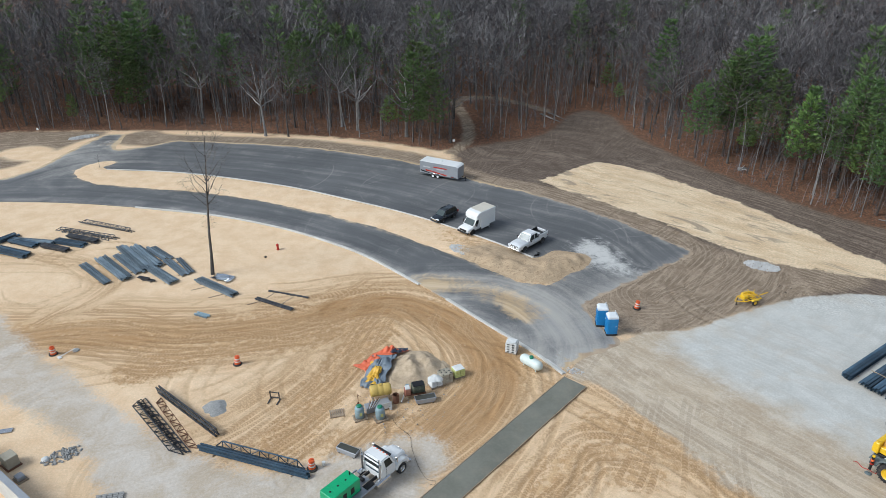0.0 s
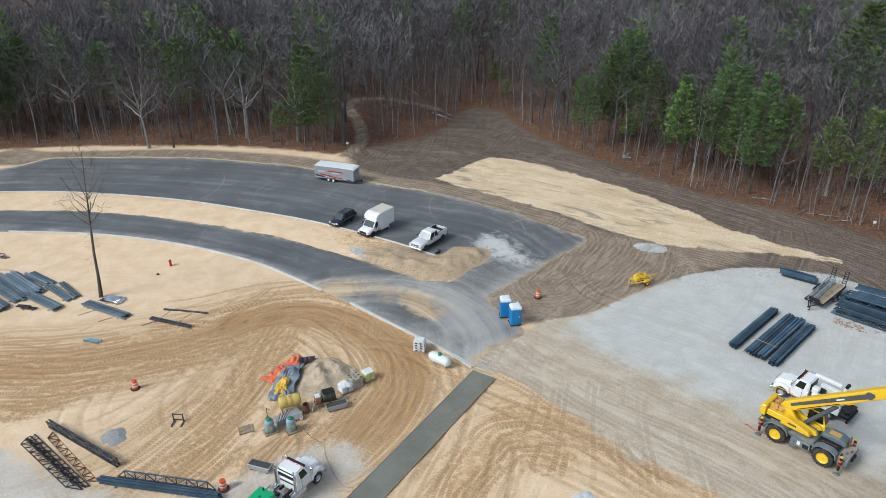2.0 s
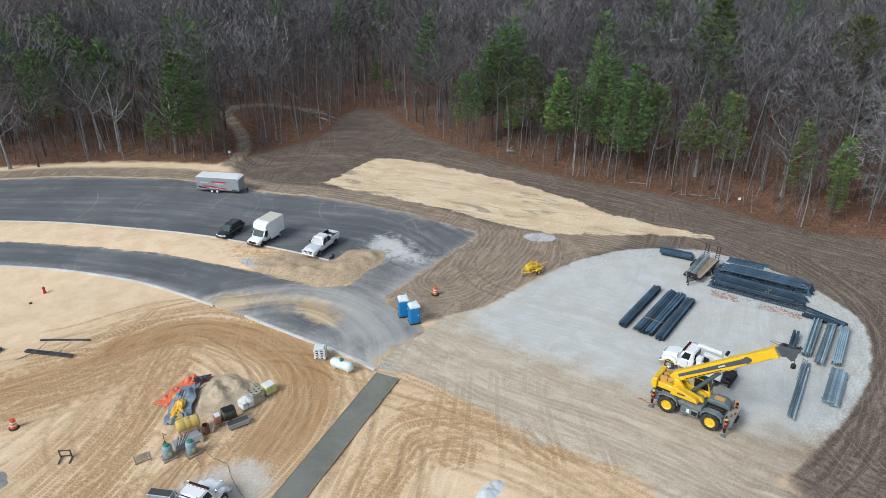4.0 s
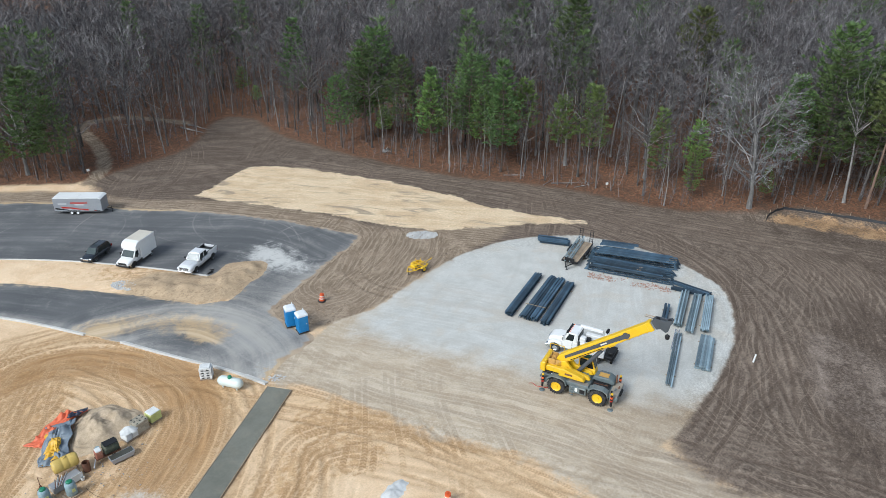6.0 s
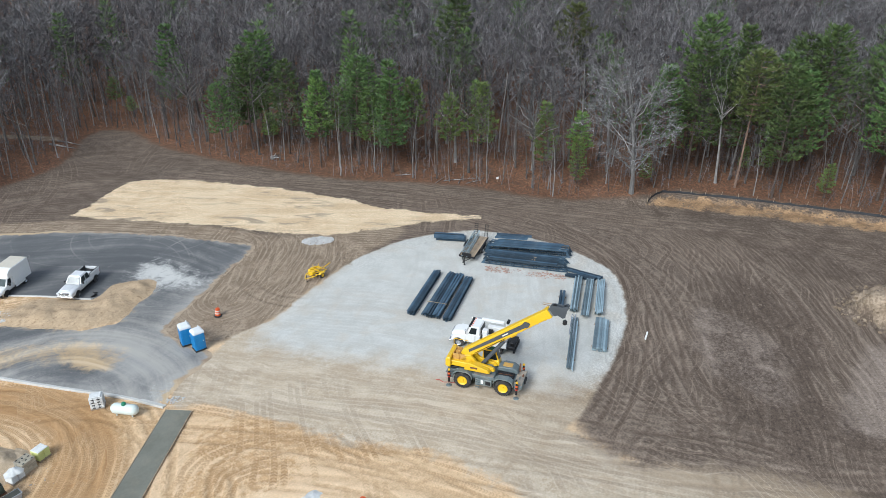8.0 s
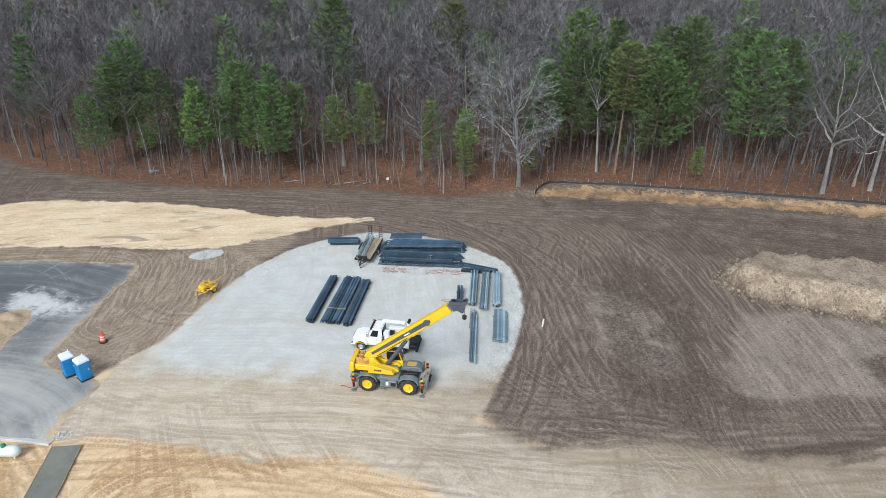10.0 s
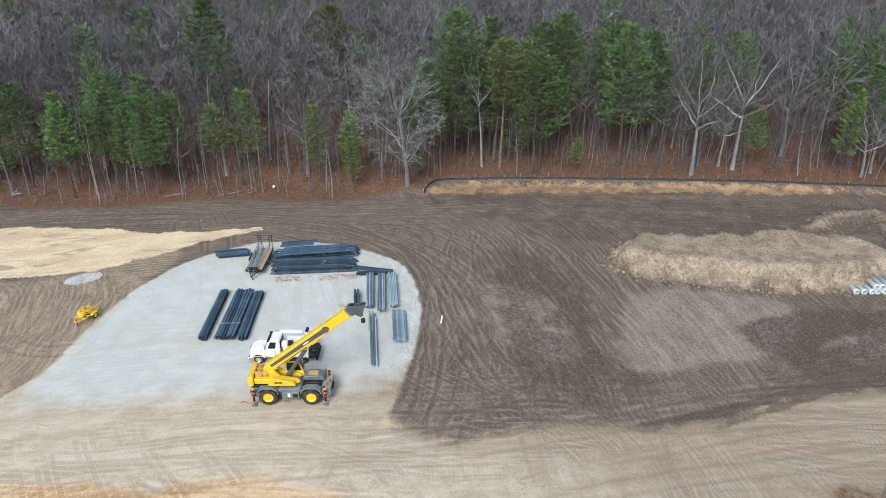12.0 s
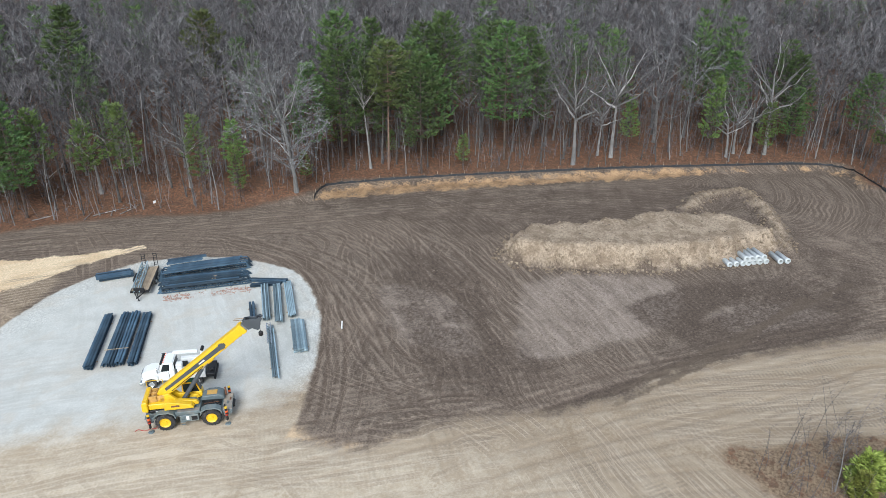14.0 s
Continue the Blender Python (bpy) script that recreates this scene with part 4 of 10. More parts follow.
def rut_courses():
    """Single wheel courses: pairs of tyres that follow the haul ways, and turning arcs."""
    rnd = random.Random(77)
    out = []
    families = [(0, 17, 6.5, 0.9), (1, 14, 7.0, 0.9), (2, 11, 6.0, 0.9), (3, 22, 9.0, 0.9), (4, 17, 4.6, 1.0), (5, 26, 16.0, 0.9), (6, 9, 6.5, 0.9), (7, 5, 2.0, 1.0), (8, 5, 4.0, 0.8), (9, 4, 2.2, 0.8)]
    for fam, count, spread, power in families:
        line = TRACKS[fam][0]
        for _ in range(count):
            n = len(line)
            lo = rnd.randrange(0, max(1, int(n * 0.6)))
            hi = min(n, lo + rnd.randrange(max(6, n // 4), n))
            seg = line[lo:hi]
            if len(seg) < 5:
                continue
            off, drift, ph, wl = rnd.uniform(-spread, spread), rnd.uniform(0.1, 1.0), rnd.uniform(0, 6.3), rnd.uniform(22, 60)
            slope = rnd.gauss(0, 0.12)
            e = np.gradient(seg, axis=0)
            e /= np.hypot(e[:, 0], e[:, 1])[:, None] + 1e-9
            nrm = np.stack([-e[:, 1], e[:, 0]], 1)
            s = np.arange(len(seg))
            lat = off + drift * np.sin(s / wl * 6.3 + ph) + slope * (s - len(s) / 2)
            gauge, amp = rnd.uniform(0.85, 1.1), power * rnd.uniform(0.35, 1.0)
            for side in (-gauge, gauge):
                out.append((spline(seg[::3] + nrm[::3] * (lat[::3] + side)[:, None], 0.2), amp))
    # turning arcs
    for cx, cy, r0, r1, count in ((-2, 56, 6.5, 11.5, 9), (-41, 78, 4, 8, 5), (84, -8, 4, 12, 9), (62, 20, 4, 9, 5), (26, 43, 4, 9, 6), (-14, 55, 5, 10, 7), (74, 47, 4, 10, 5), (46, 17, 4, 9, 5), (92, -14, 3, 8, 6), (34, 74, 4, 8, 3)):
        for _ in range(count):
            r, a0 = rnd.uniform(r0, r1), rnd.uniform(0, 6.3)
            span = rnd.uniform(0.6, 2.2)
            ox, oy = cx + rnd.gauss(0, 2.5), cy + rnd.gauss(0, 2.5)
            amp = rnd.uniform(0.3, 0.9)
            for g in (0, rnd.uniform(1.7, 2.1)):
                t = np.linspace(a0, a0 + span, max(6, int(r * span / 0.2)))
                out.append((np.stack([ox + (r + g) * np.cos(t), oy + (r + g) * np.sin(t)], 1), amp))
    return out


def press_ruts(rad, th):
    """Depth and shoulder of every wheel course on the ring and spoke sheet."""
    depth, ridge = np.zeros((len(rad), len(th))), np.zeros((len(rad), len(th)))
    lim = np.searchsorted(th, radians(131))
    cx, cy = np.cos(th[:lim]), np.sin(th[:lim])
    for line, amp in rut_courses():
        e = np.gradient(line, axis=0)
        e /= np.hypot(e[:, 0], e[:, 1])[:, None] + 1e-9
        fade = np.minimum(1, np.minimum(np.arange(len(line)), np.arange(len(line))[::-1]) / 12.0)
        for (px, py), (ex, ey), f in zip(line, e, fade):
            r = math.hypot(px, py)
            if r < 36 or r > 119:
                continue
            t = math.atan2(py, px)
            i0, i1 = np.searchsorted(rad, (r - 0.62, r + 0.62))
            j0, j1 = np.searchsorted(th[:lim], (t - 0.62 / r, t + 0.62 / r))
            if i1 <= i0 or j1 <= j0:
                continue
            dx, dy = np.outer(rad[i0:i1], cx[j0:j1]) - px, np.outer(rad[i0:i1], cy[j0:j1]) - py
            lat, run = np.abs(dx * -ey + dy * ex), np.abs(dx * ex + dy * ey)
            near = run < 0.2
            d = np.where(near, np.clip(1.25 * (1 - (lat / 0.31) ** 2), 0, 1), 0) * amp * f
            g = np.where(near, np.clip(1 - ((lat - 0.44) / 0.2) ** 2, 0, 1), 0) * amp * f
            np.maximum(depth[i0:i1, j0:j1], d, out=depth[i0:i1, j0:j1])
            np.maximum(ridge[i0:i1, j0:j1], g, out=ridge[i0:i1, j0:j1])
    return depth, ridge * (1 - depth)


def build_ground():
    # rings and spokes, close where the site lies; the slow layers are worked out on every other one
    fine = np.radians(np.arange(-20, 131, 0.2))
    coarse = np.radians(np.arange(135, 340, 6.0))
    th = np.concatenate([fine, coarse])
    rad = np.concatenate([[0.0, 10, 20, 28], np.arange(33, 78, 0.22), np.arange(78, 122, 0.42), np.arange(122, 160, 0.9), 160 * 1.13 ** np.arange(28)])
    ri = np.unique(np.append(np.arange(0, len(rad), 2), len(rad) - 1))
    ti = np.unique(np.append(np.arange(0, len(th), 2), len(th) - 1))
    pc = np.stack([np.outer(rad[ri], np.cos(th[ti])).ravel(), np.outer(rad[ri], np.sin(th[ti])).ravel()], 1)
    p = np.stack([np.outer(rad, np.cos(th)).ravel(), np.outer(rad, np.sin(th)).ravel()], 1)

    def spread_out(vals):
        g = np.asarray(vals).reshape(len(ri), len(ti))
        g = np.stack([np.interp(np.arange(len(rad)), ri, g[:, j]) for j in range(len(ti))], 1)
        return np.stack([np.interp(np.arange(len(th)), ti, g[i]) for i in range(len(rad))], 0).ravel()

    layers = {n: spread_out(v) for n, v in ground_layers(pc).items()}
    z = ground_height(p, spread_out(signed(pc, FOREST)))
    z = z * step01(np.hypot(p[:, 0], p[:, 1]), 2500, 400)
    rut, ridge = (a.ravel() for a in press_ruts(rad, th))
    # wheels neither run on the asphalt sheet nor in the woods, and mark the hard stone less
    bare = step01(np.maximum(layers["sd_forest"], layers["sd_scrub"]), 0.5, -1.5) * (1 - 0.75 * step01(layers["sd_pad"], -0.5, 1.0)) * (1 - 0.6 * step01(layers["sd_haul"], 0, 4) * (1 - layers["dun"])) * step01(layers["sd_pale"], 0.8, -0.3) * (1 - step01(signed(p, PILE), -1.5, 0))
    rut, ridge = rut * bare, ridge * bare
    layers["rut"], layers["ridge"] = rut, ridge
    z = z - 0.06 * rut + 0.04 * ridge + 0.05 * layers["churn"] * lumps(p, 0.9, 15, 2)
    n, m = len(rad), len(th)
    i, j = np.meshgrid(np.arange(n - 1), np.arange(m), indexing="ij")
    a, b = i * m + j, i * m + (j + 1) % m
    faces = np.stack([a, a + m, b + m, b], -1).reshape(-1, 4)
    me = bpy.data.meshes.new("ground")
    me.vertices.add(len(p))
    me.vertices.foreach_set("co", np.column_stack([p, z]).ravel())
    me.loops.add(faces.size)
    me.loops.foreach_set("vertex_index", faces.ravel().astype(np.int32))
    me.polygons.add(len(faces))
    me.polygons.foreach_set("loop_start", np.arange(0, faces.size, 4, dtype=np.int32))
    me.polygons.foreach_set("use_smooth", np.ones(len(faces), bool))
    me.update(calc_edges=True)
    me.materials.append(GROUND)
    ob = tagged(new("ground", me), "sandy construction ground with topsoil, crushed stone and leaf litter", "ground", kind="structure")
    give_layers(ob, layers)
    return ob


def clip(poly, axis, lim, keep_less):
    out = []
    for i in range(len(poly)):
        a, b = poly[i - 1], poly[i]
        ia, ib = (a[axis] <= lim) == keep_less, (b[axis] <= lim) == keep_less
        if ia != ib:
            t = (lim - a[axis]) / (b[axis] - a[axis] + 1e-15)
            out.append(tuple(a[k] + t * (b[k] - a[k]) for k in (0, 1)))
        if ib:
            out.append(tuple(b))
    return out


def sheet(name, poly, cell, height, material, drop):
    """A slab over a plan outline, cut into cells so that it can carry fine layers, with a skirt down to the ground."""
    poly = [tuple(q) for q in poly]
    verts, faces, index = [], [], {}

    def vid(q):
        key = (round(q[0], 3), round(q[1], 3))
        if key not in index:
            index[key] = len(verts)
            verts.append(key)
        return index[key]

    xs = [q[0] for q in poly]
    x = math.floor(min(xs) / cell) * cell
    while x < max(xs):
        col = clip(clip(poly, 0, x, False), 0, x + cell, True)
        if len(col) > 2:
            ys = [q[1] for q in col]
            y = math.floor(min(ys) / cell) * cell
            while y < max(ys):
                c = clip(clip(col, 1, y, False), 1, y + cell, True)
                ids = []
                for q in c:
                    v = vid(q)
                    if not ids or (ids[-1] != v and v != ids[0]):
                        ids.append(v)
                if len(ids) > 2:
                    area = sum(verts[ids[k - 1]][0] * verts[ids[k]][1] - verts[ids[k]][0] * verts[ids[k - 1]][1] for k in range(len(ids)))
                    if abs(area) > 1e-4:
                        faces.append(ids if area > 0 else ids[::-1])
                y += cell
        x += cell
    p = np.array(verts)
    z = height(p)
    pts = [(a[0], a[1], h) for a, h in zip(p, z)]
    edge = np.array(poly)
    top = len(pts)
    ez = height(edge)
    for q, h in zip(edge, ez):
        pts.append((q[0], q[1], h))
        pts.append((q[0], q[1], h - drop))
    k = len(edge)
    for i in range(k):
        a, b = top + 2 * i, top + 2 * ((i + 1) % k)
        faces.append((a, a + 1, b + 1, b))
    ob = mesh_object(name, pts, faces, material, smooth=False)
    q = np.array([(v[0], v[1]) for v in pts])
    return ob, q


KERB_SOUTH = [(11.7, 57.1), (9, 61), (5.2, 65.4), (0.4, 71.2), (-2.8, 74.5), (-8.9, 80.9), (-13.7, 84.8), (-22.1, 90), (-32.6, 94.3), (-45, 97.2), (-55.7, 98.8), (-66, 99.3), (-90, 99), (-120, 97)]
ISLAND_UP = [(-55.5, 112.6), (-41.8, 110.8), (-25.1, 105.4), (-13.9, 99.8), (-3.5, 93.7), (6.4, 86), (11.5, 81.2)]
ISLAND = spline([(-60.3, 110.8), (-59.9, 114.2), (-57.2, 116.6), (-55.3, 115.8)] + ISLAND_UP
                + [(14, 83.2), (17, 82.6), (18.6, 81.2), (17.6, 78.5), (15.6, 77.2), (13.6, 75.1), (11.6, 74.4), (7.9, 76.1), (2.6, 80.9), (-3.3, 85.7), (-11.3, 91.5), (-21.8, 96.7),
                   (-32.9, 101.6), (-47.9, 104.8), (-55.7, 106.6)], 1.0, True)

ground = build_ground()
def ragged(line, amp, seed, free_of=None):
    """Breaks up a smooth outline as a spread edge of loose sand does."""
    e = np.gradient(line, axis=0)
    e /= np.hypot(e[:, 0], e[:, 1])[:, None] + 1e-9
    w = amp * (lumps(line, 2.6, seed, 3) + 0.5 * lumps(line, 0.7, seed + 3, 2))
    if free_of is not None:
        w = w * step01(nearest(line, free_of)[0], 0.2, 1.5)
    return line + np.stack([-e[:, 1], e[:, 0]], 1) * w[:, None]


ISLAND = ragged(spline(ISLAND, 0.45, True), 0.38, 12, spline(ISLAND_UP, 1.0))
road_poly = np.vstack([ragged(spline(ROAD_OUT, 0.5), 0.3, 5), spline(KERB_SOUTH, 1.5)])
ROAD_RIM = ragged(spline(ROAD_OUT, 0.5), 0.3, 5)
road, rp = sheet("road", road_poly, 0.8, lambda p: 0.012 + 0.078 * step01(nearest(p, ROAD_RIM)[0], 0, 2.5), ASPHALT, 0.2)
rim = nearest(rp, ROAD_RIM)[0]
tagged(road, "fresh dark asphalt road and parking area dusted with sand", "road", kind="structure")
MID = spline([(18, 60), (12, 68), (2, 76), (-10, 86), (-25, 94), (-45, 101), (-70, 103), (-110, 103)], 1.0)
MID2 = spline([(25, 80), (20, 90), (8, 97), (-6, 106), (-22, 113), (-45, 119), (-62, 118), (-70, 108)], 1.0)
d1, s1_, r1 = nearest(rp, MID)
d2, s2_, r2 = nearest(rp, MID2)


def blob(p, x, y, r):
    return np.exp(-((p[:, 0] - x) ** 2 + (p[:, 1] - y) ** 2) / r ** 2)


spill_line = nearest(rp, spline([(-3, 74.6), (2.5, 74.2), (6.5, 71.8), (9.5, 68.5)], 0.5))[0]
fan = spline([(-2, 74.8), (4, 74.6), (9, 72.4), (12, 68.5), (13.5, 63), (13, 58)], 0.5)
df, sf, rf = nearest(rp, fan)
give_layers(road, {
    "psi": np.where(df < 5.5, df * sf + 80, np.where(d1 < d2, d1 * s1_, d2 * s2_ + 40)), "run": np.where(df < 5.5, rf, np.where(d1 < d2, r1, r2)),
    "dust": 0.16 + 0.3 * blob(rp, 12, 65, 8) + 0.28 * blob(rp, 18, 75, 7) + 0.45 * blob(rp, -63, 118, 9) + 0.4 * step01(nearest(rp, fan)[0], 5.5, 0.5) + 0.4 * step01(nearest(rp, road_poly, True)[0], 2.0, 0),
    "chalk": 0.85 * blob(rp, 20.2, 80.6, 3.4) + 0.5 * blob(rp, 18.8, 84.2, 2.6) + 0.45 * blob(rp, 23, 77.6, 2.2) + 0.6 * blob(rp, 12.5, 58.6, 2.6) + 0.3 * blob(rp, 20, 85, 3) + 0.4 * blob(rp, -61, 124, 5),
    "earth": step01(rp[:, 0], 11, 16) * step01(rp[:, 1], 57, 62),
    "spill": 1.1 * step01(rim, 0.4, 0.0) + 0.68 * step01(spill_line, 4.2, 0.2) + 0.55 * blob(rp, 7.6, 68.6, 1.3) + 0.45 * blob(rp, 9.0, 67.0, 1.2) + 0.5 * blob(rp, -1.2, 74.4, 2.0) + 0.3 * blob(rp, 7.6, 71.5, 1.6) + 0.75 * step01(rim, 0.9, 0.0) * step01(rp[:, 0], 14, 8) + 0.55 * step01(rim, 1.0, 0.0) + 0.6 * step01(nearest(rp, ISLAND, True)[0], 1.0, 0.0) * step01(nearest(rp, spline(ISLAND_UP, 1.0))[0], 0.8, 1.6) + 0.35 * blob(rp, 13, 59.5, 3) + 0.7 * blob(rp, -58, 126, 4)})


def island_height(p):
    d = nearest(p, ISLAND, True)[0]
    heap = 0.6 * np.exp(-(nearest(p, np.array([(4.5, 81.3), (8.5, 79.2), (12.5, 78.3), (16.0, 79.8)]))[0] / 2.6) ** 2)
    return 0.1 + 0.1 * step01(d, 0, 1.2) + (heap * (0.7 + 0.9 * lumps(p, 1.3, 4, 4)) + 0.06 * lumps(p, 1.2, 6)) * step01(d, 0.1, 1.5)


island, ip = sheet("sand_island", ISLAND, 0.35, island_height, GROUND, 0.2)
island.data.polygons.foreach_set("use_smooth", [True] * len(island.data.polygons))
tagged(island, "raised sandy island between the asphalt lanes", "verge", kind="structure")
layers = ground_layers(ip)
layers["sd_verge"] = 4.2 - nearest(ip, np.array([(6.0, 80.6), (12.5, 78.5), (17.0, 80.5)]))[0]
layers["churn"] = np.maximum(layers["churn"], 0.35 * step01(ip[:, 0], -6, 5))
layers["trk"] = layers["trk"] * 0.3
layers["tan"] = np.ones(len(ip))
give_layers(island, layers)


def kerb(name, line, label):
    """A concrete kerb with a gutter on its left side, swept along a plan curve, in lengths of about three metres."""
    base = tagged(new(name), label, "kerb", kind="structure")
    prof = [(-0.16, 0.0), (-0.16, 0.2), (-0.13, 0.23), (0.0, 0.23), (0.03, 0.2), (0.04, 0.1), (0.36, 0.085), (0.36, 0.0)]
    pts = spline(line, 1.0)
    for s in range(0, len(pts) - 1, 3):
        seg = pts[s:s + 4]
        verts, faces = [], []
        for i, q in enumerate(seg):
            a, b = pts[max(s + i - 1, 0)], pts[min(s + i + 1, len(pts) - 1)]
            e = (b - a) / np.hypot(*(b - a))
            nrm = np.array([-e[1], e[0]])
            q = q + (e * 0.006 if i == 0 else -e * 0.006 if i == len(seg) - 1 else 0)
            verts += [(*(q + nrm * u), v) for u, v in prof]
        k = len(prof)
        for i in range(len(seg) - 1):
            for j in range(k):
                a, b = i * k + j, i * k + (j + 1) % k
                faces.append((a, a + k, b + k, b))
        faces.append(tuple(range(k)))
        faces.append(tuple(range((len(seg) - 1) * k, len(seg) * k))[::-1])
        mesh_object("kerb_length", verts, faces, CONCRETE, base)
    return base


kerb("kerb_1", [(x, y) for x, y in KERB_SOUTH[:4]][::-1], "pale concrete kerb with gutter along the sand")
kerb("kerb_2", [(-2.8, 74.5), (-8.9, 80.9), (-13.7, 84.8), (-22.1, 90), (-32.6, 94.3), (-45, 97.2)][::-1], "pale concrete kerb with gutter along the curved road")
kerb("kerb_3", ISLAND_UP, "pale concrete kerb along the parking area")

# freshly poured path
U = Vector((13.5, 15.4, 0)).normalized()
N = Vector((U.y, -U.x, 0))
A = Vector((11.75, 56.6, 0))
bm = bmesh.new()
o = [A - U * 34 + N * 2.35, A + N * 2.35, A, A - U * 34]
low, high = [bm.verts.new((q.x, q.y, -0.05)) for q in o], [bm.verts.new((q.x, q.y, 0.13)) for q in o]
bm.faces.new(high)
for i in range(4):
    bm.faces.new((low[i], low[(i + 1) % 4], high[(i + 1) % 4], high[i]))
bmesh.ops.recalc_face_normals(bm, faces=bm.faces)
bmesh.ops.bevel(bm, geom=[e for e in bm.edges if all(v.co.z > 0.1 for v in e.verts)], offset=0.02, segments=1, affect="EDGES")
walkway = thing("footpath", "freshly poured grey concrete footpath with form boards", "path", kind="structure")
part("slab", bm, WALK, walkway)
for off in (-0.04, 2.39):
    bm = bmesh.new()
    q = [A - U * 34 + N * (off - 0.03), A + N * (off - 0.03), A + N * (off + 0.03), A - U * 34 + N * (off + 0.03)]
    lo, hi = [bm.verts.new((v.x, v.y, -0.05)) for v in q], [bm.verts.new((v.x, v.y, 0.15)) for v in q]
    bm.faces.new(hi)
    for i in range(4):
        bm.faces.new((lo[i], lo[(i + 1) % 4], hi[(i + 1) % 4], hi[i]))
    bmesh.ops.recalc_face_normals(bm, faces=bm.faces)
    part("form_board", bm, WOOD, walkway)


# ---- shaping tools ----
def merge(bm, tmp, m=None):
    if m is not None:
        bmesh.ops.transform(tmp, matrix=m, verts=tmp.verts)
    me = bpy.data.meshes.new("tmp")
    tmp.to_mesh(me)
    tmp.free()
    bm.from_mesh(me)
    bpy.data.meshes.remove(me)


def bevelled(tmp, bev, seg=1):
    if bev:
        bmesh.ops.bevel(tmp, geom=tmp.edges[:], offset=bev, segments=seg, affect="EDGES", clamp_overlap=True)


def box(bm, x0, x1, y0, y1, z0, z1, bev=0.0, m=None):
    t = bmesh.new()
    bmesh.ops.create_cube(t, size=1)
    for v in t.verts:
        v.co = Vector((x0 if v.co.x < 0 else x1, y0 if v.co.y < 0 else y1, z0 if v.co.z < 0 else z1))
    bevelled(t, bev)
    merge(bm, t, m)
    return bm


def frustum(bm, z0, a, z1, b, bev=0.0):
    """A block between two level rectangles (x0, x1, half width)."""
    t = bmesh.new()
    lo = [t.verts.new(q) for q in ((a[0], -a[2], z0), (a[1], -a[2], z0), (a[1], a[2], z0), (a[0], a[2], z0))]
    hi = [t.verts.new(q) for q in ((b[0], -b[2], z1), (b[1], -b[2], z1), (b[1], b[2], z1), (b[0], b[2], z1))]
    t.faces.new(lo[::-1])
    t.faces.new(hi)
    for i in range(4):
        t.faces.new((lo[i], lo[(i + 1) % 4], hi[(i + 1) % 4], hi[i]))
    bevelled(t, bev, 2 if bev > 0.04 else 1)
    merge(bm, t)
    return bm


def prism(bm, profile, y0, y1, bev=0.0, m=None):
    """A side outline of (x, z), run across from y0 to y1."""
    t = bmesh.new()
    a = [t.verts.new((x, y0, z)) for x, z in profile]
    b = [t.verts.new((x, y1, z)) for x, z in profile]
    t.faces.new(a)
    t.faces.new(b[::-1])
    n = len(profile)
    for i in range(n):
        t.faces.new((a[i], b[i], b[(i + 1) % n], a[(i + 1) % n]))
    bmesh.ops.recalc_face_normals(t, faces=t.faces)
    bevelled(t, bev)
    merge(bm, t, m)
    return bm


def rod(bm, p, q, r, seg=8, r2=None, m=None):
    p, q = Vector(p), Vector(q)
    t = bmesh.new()
    bmesh.ops.create_cone(t, cap_ends=True, segments=seg, radius1=r, radius2=r if r2 is None else r2, depth=(q - p).length)
    turn = (q - p).to_track_quat("Z", "Y").to_matrix().to_4x4()
    bmesh.ops.transform(t, matrix=Matrix.Translation((p + q) / 2) @ turn, verts=t.verts)
    merge(bm, t, m)
    return bm


def lathe(bm, rings, seg=16, m=None, caps=True):
    """A turned body from (radius, height) rings, closed at both ends."""
    t = bmesh.new()
    rows = [[t.verts.new((r * math.cos(2 * math.pi * k / seg), r * math.sin(2 * math.pi * k / seg), z)) for k in range(seg)] for r, z in rings]
    for a, b in zip(rows, rows[1:]):
        for k in range(seg):
            t.faces.new((a[k], a[(k + 1) % seg], b[(k + 1) % seg], b[k]))
    if caps:
        t.faces.new(rows[0][::-1])
        t.faces.new(rows[-1])
    merge(bm, t, m)
    return bm


def panel(bm, corners, u0, u1, v0, v1, off=0.012):
    """A thin pane on a four-cornered face, between shares of its width and height."""
    c = [Vector(q) for q in corners]

    def at(u, v):
        return c[0].lerp(c[1], u).lerp(c[3].lerp(c[2], u), v)

    q = [at(u0, v0), at(u1, v0), at(u1, v1), at(u0, v1)]
    nrm = (q[1] - q[0]).cross(q[3] - q[0]).normalized()
    lo, hi = [bm.verts.new(p - nrm * 0.01) for p in q], [bm.verts.new(p + nrm * off) for p in q]
    bm.faces.new(hi)
    bm.faces.new(lo[::-1])
    for i in range(4):
        bm.faces.new((lo[i], lo[(i + 1) % 4], hi[(i + 1) % 4], hi[i]))
    return bm


def B():
    return bmesh.new()


def smooth(ob):
    ob.data.polygons.foreach_set("use_smooth", [True] * len(ob.data.polygons))
    return ob


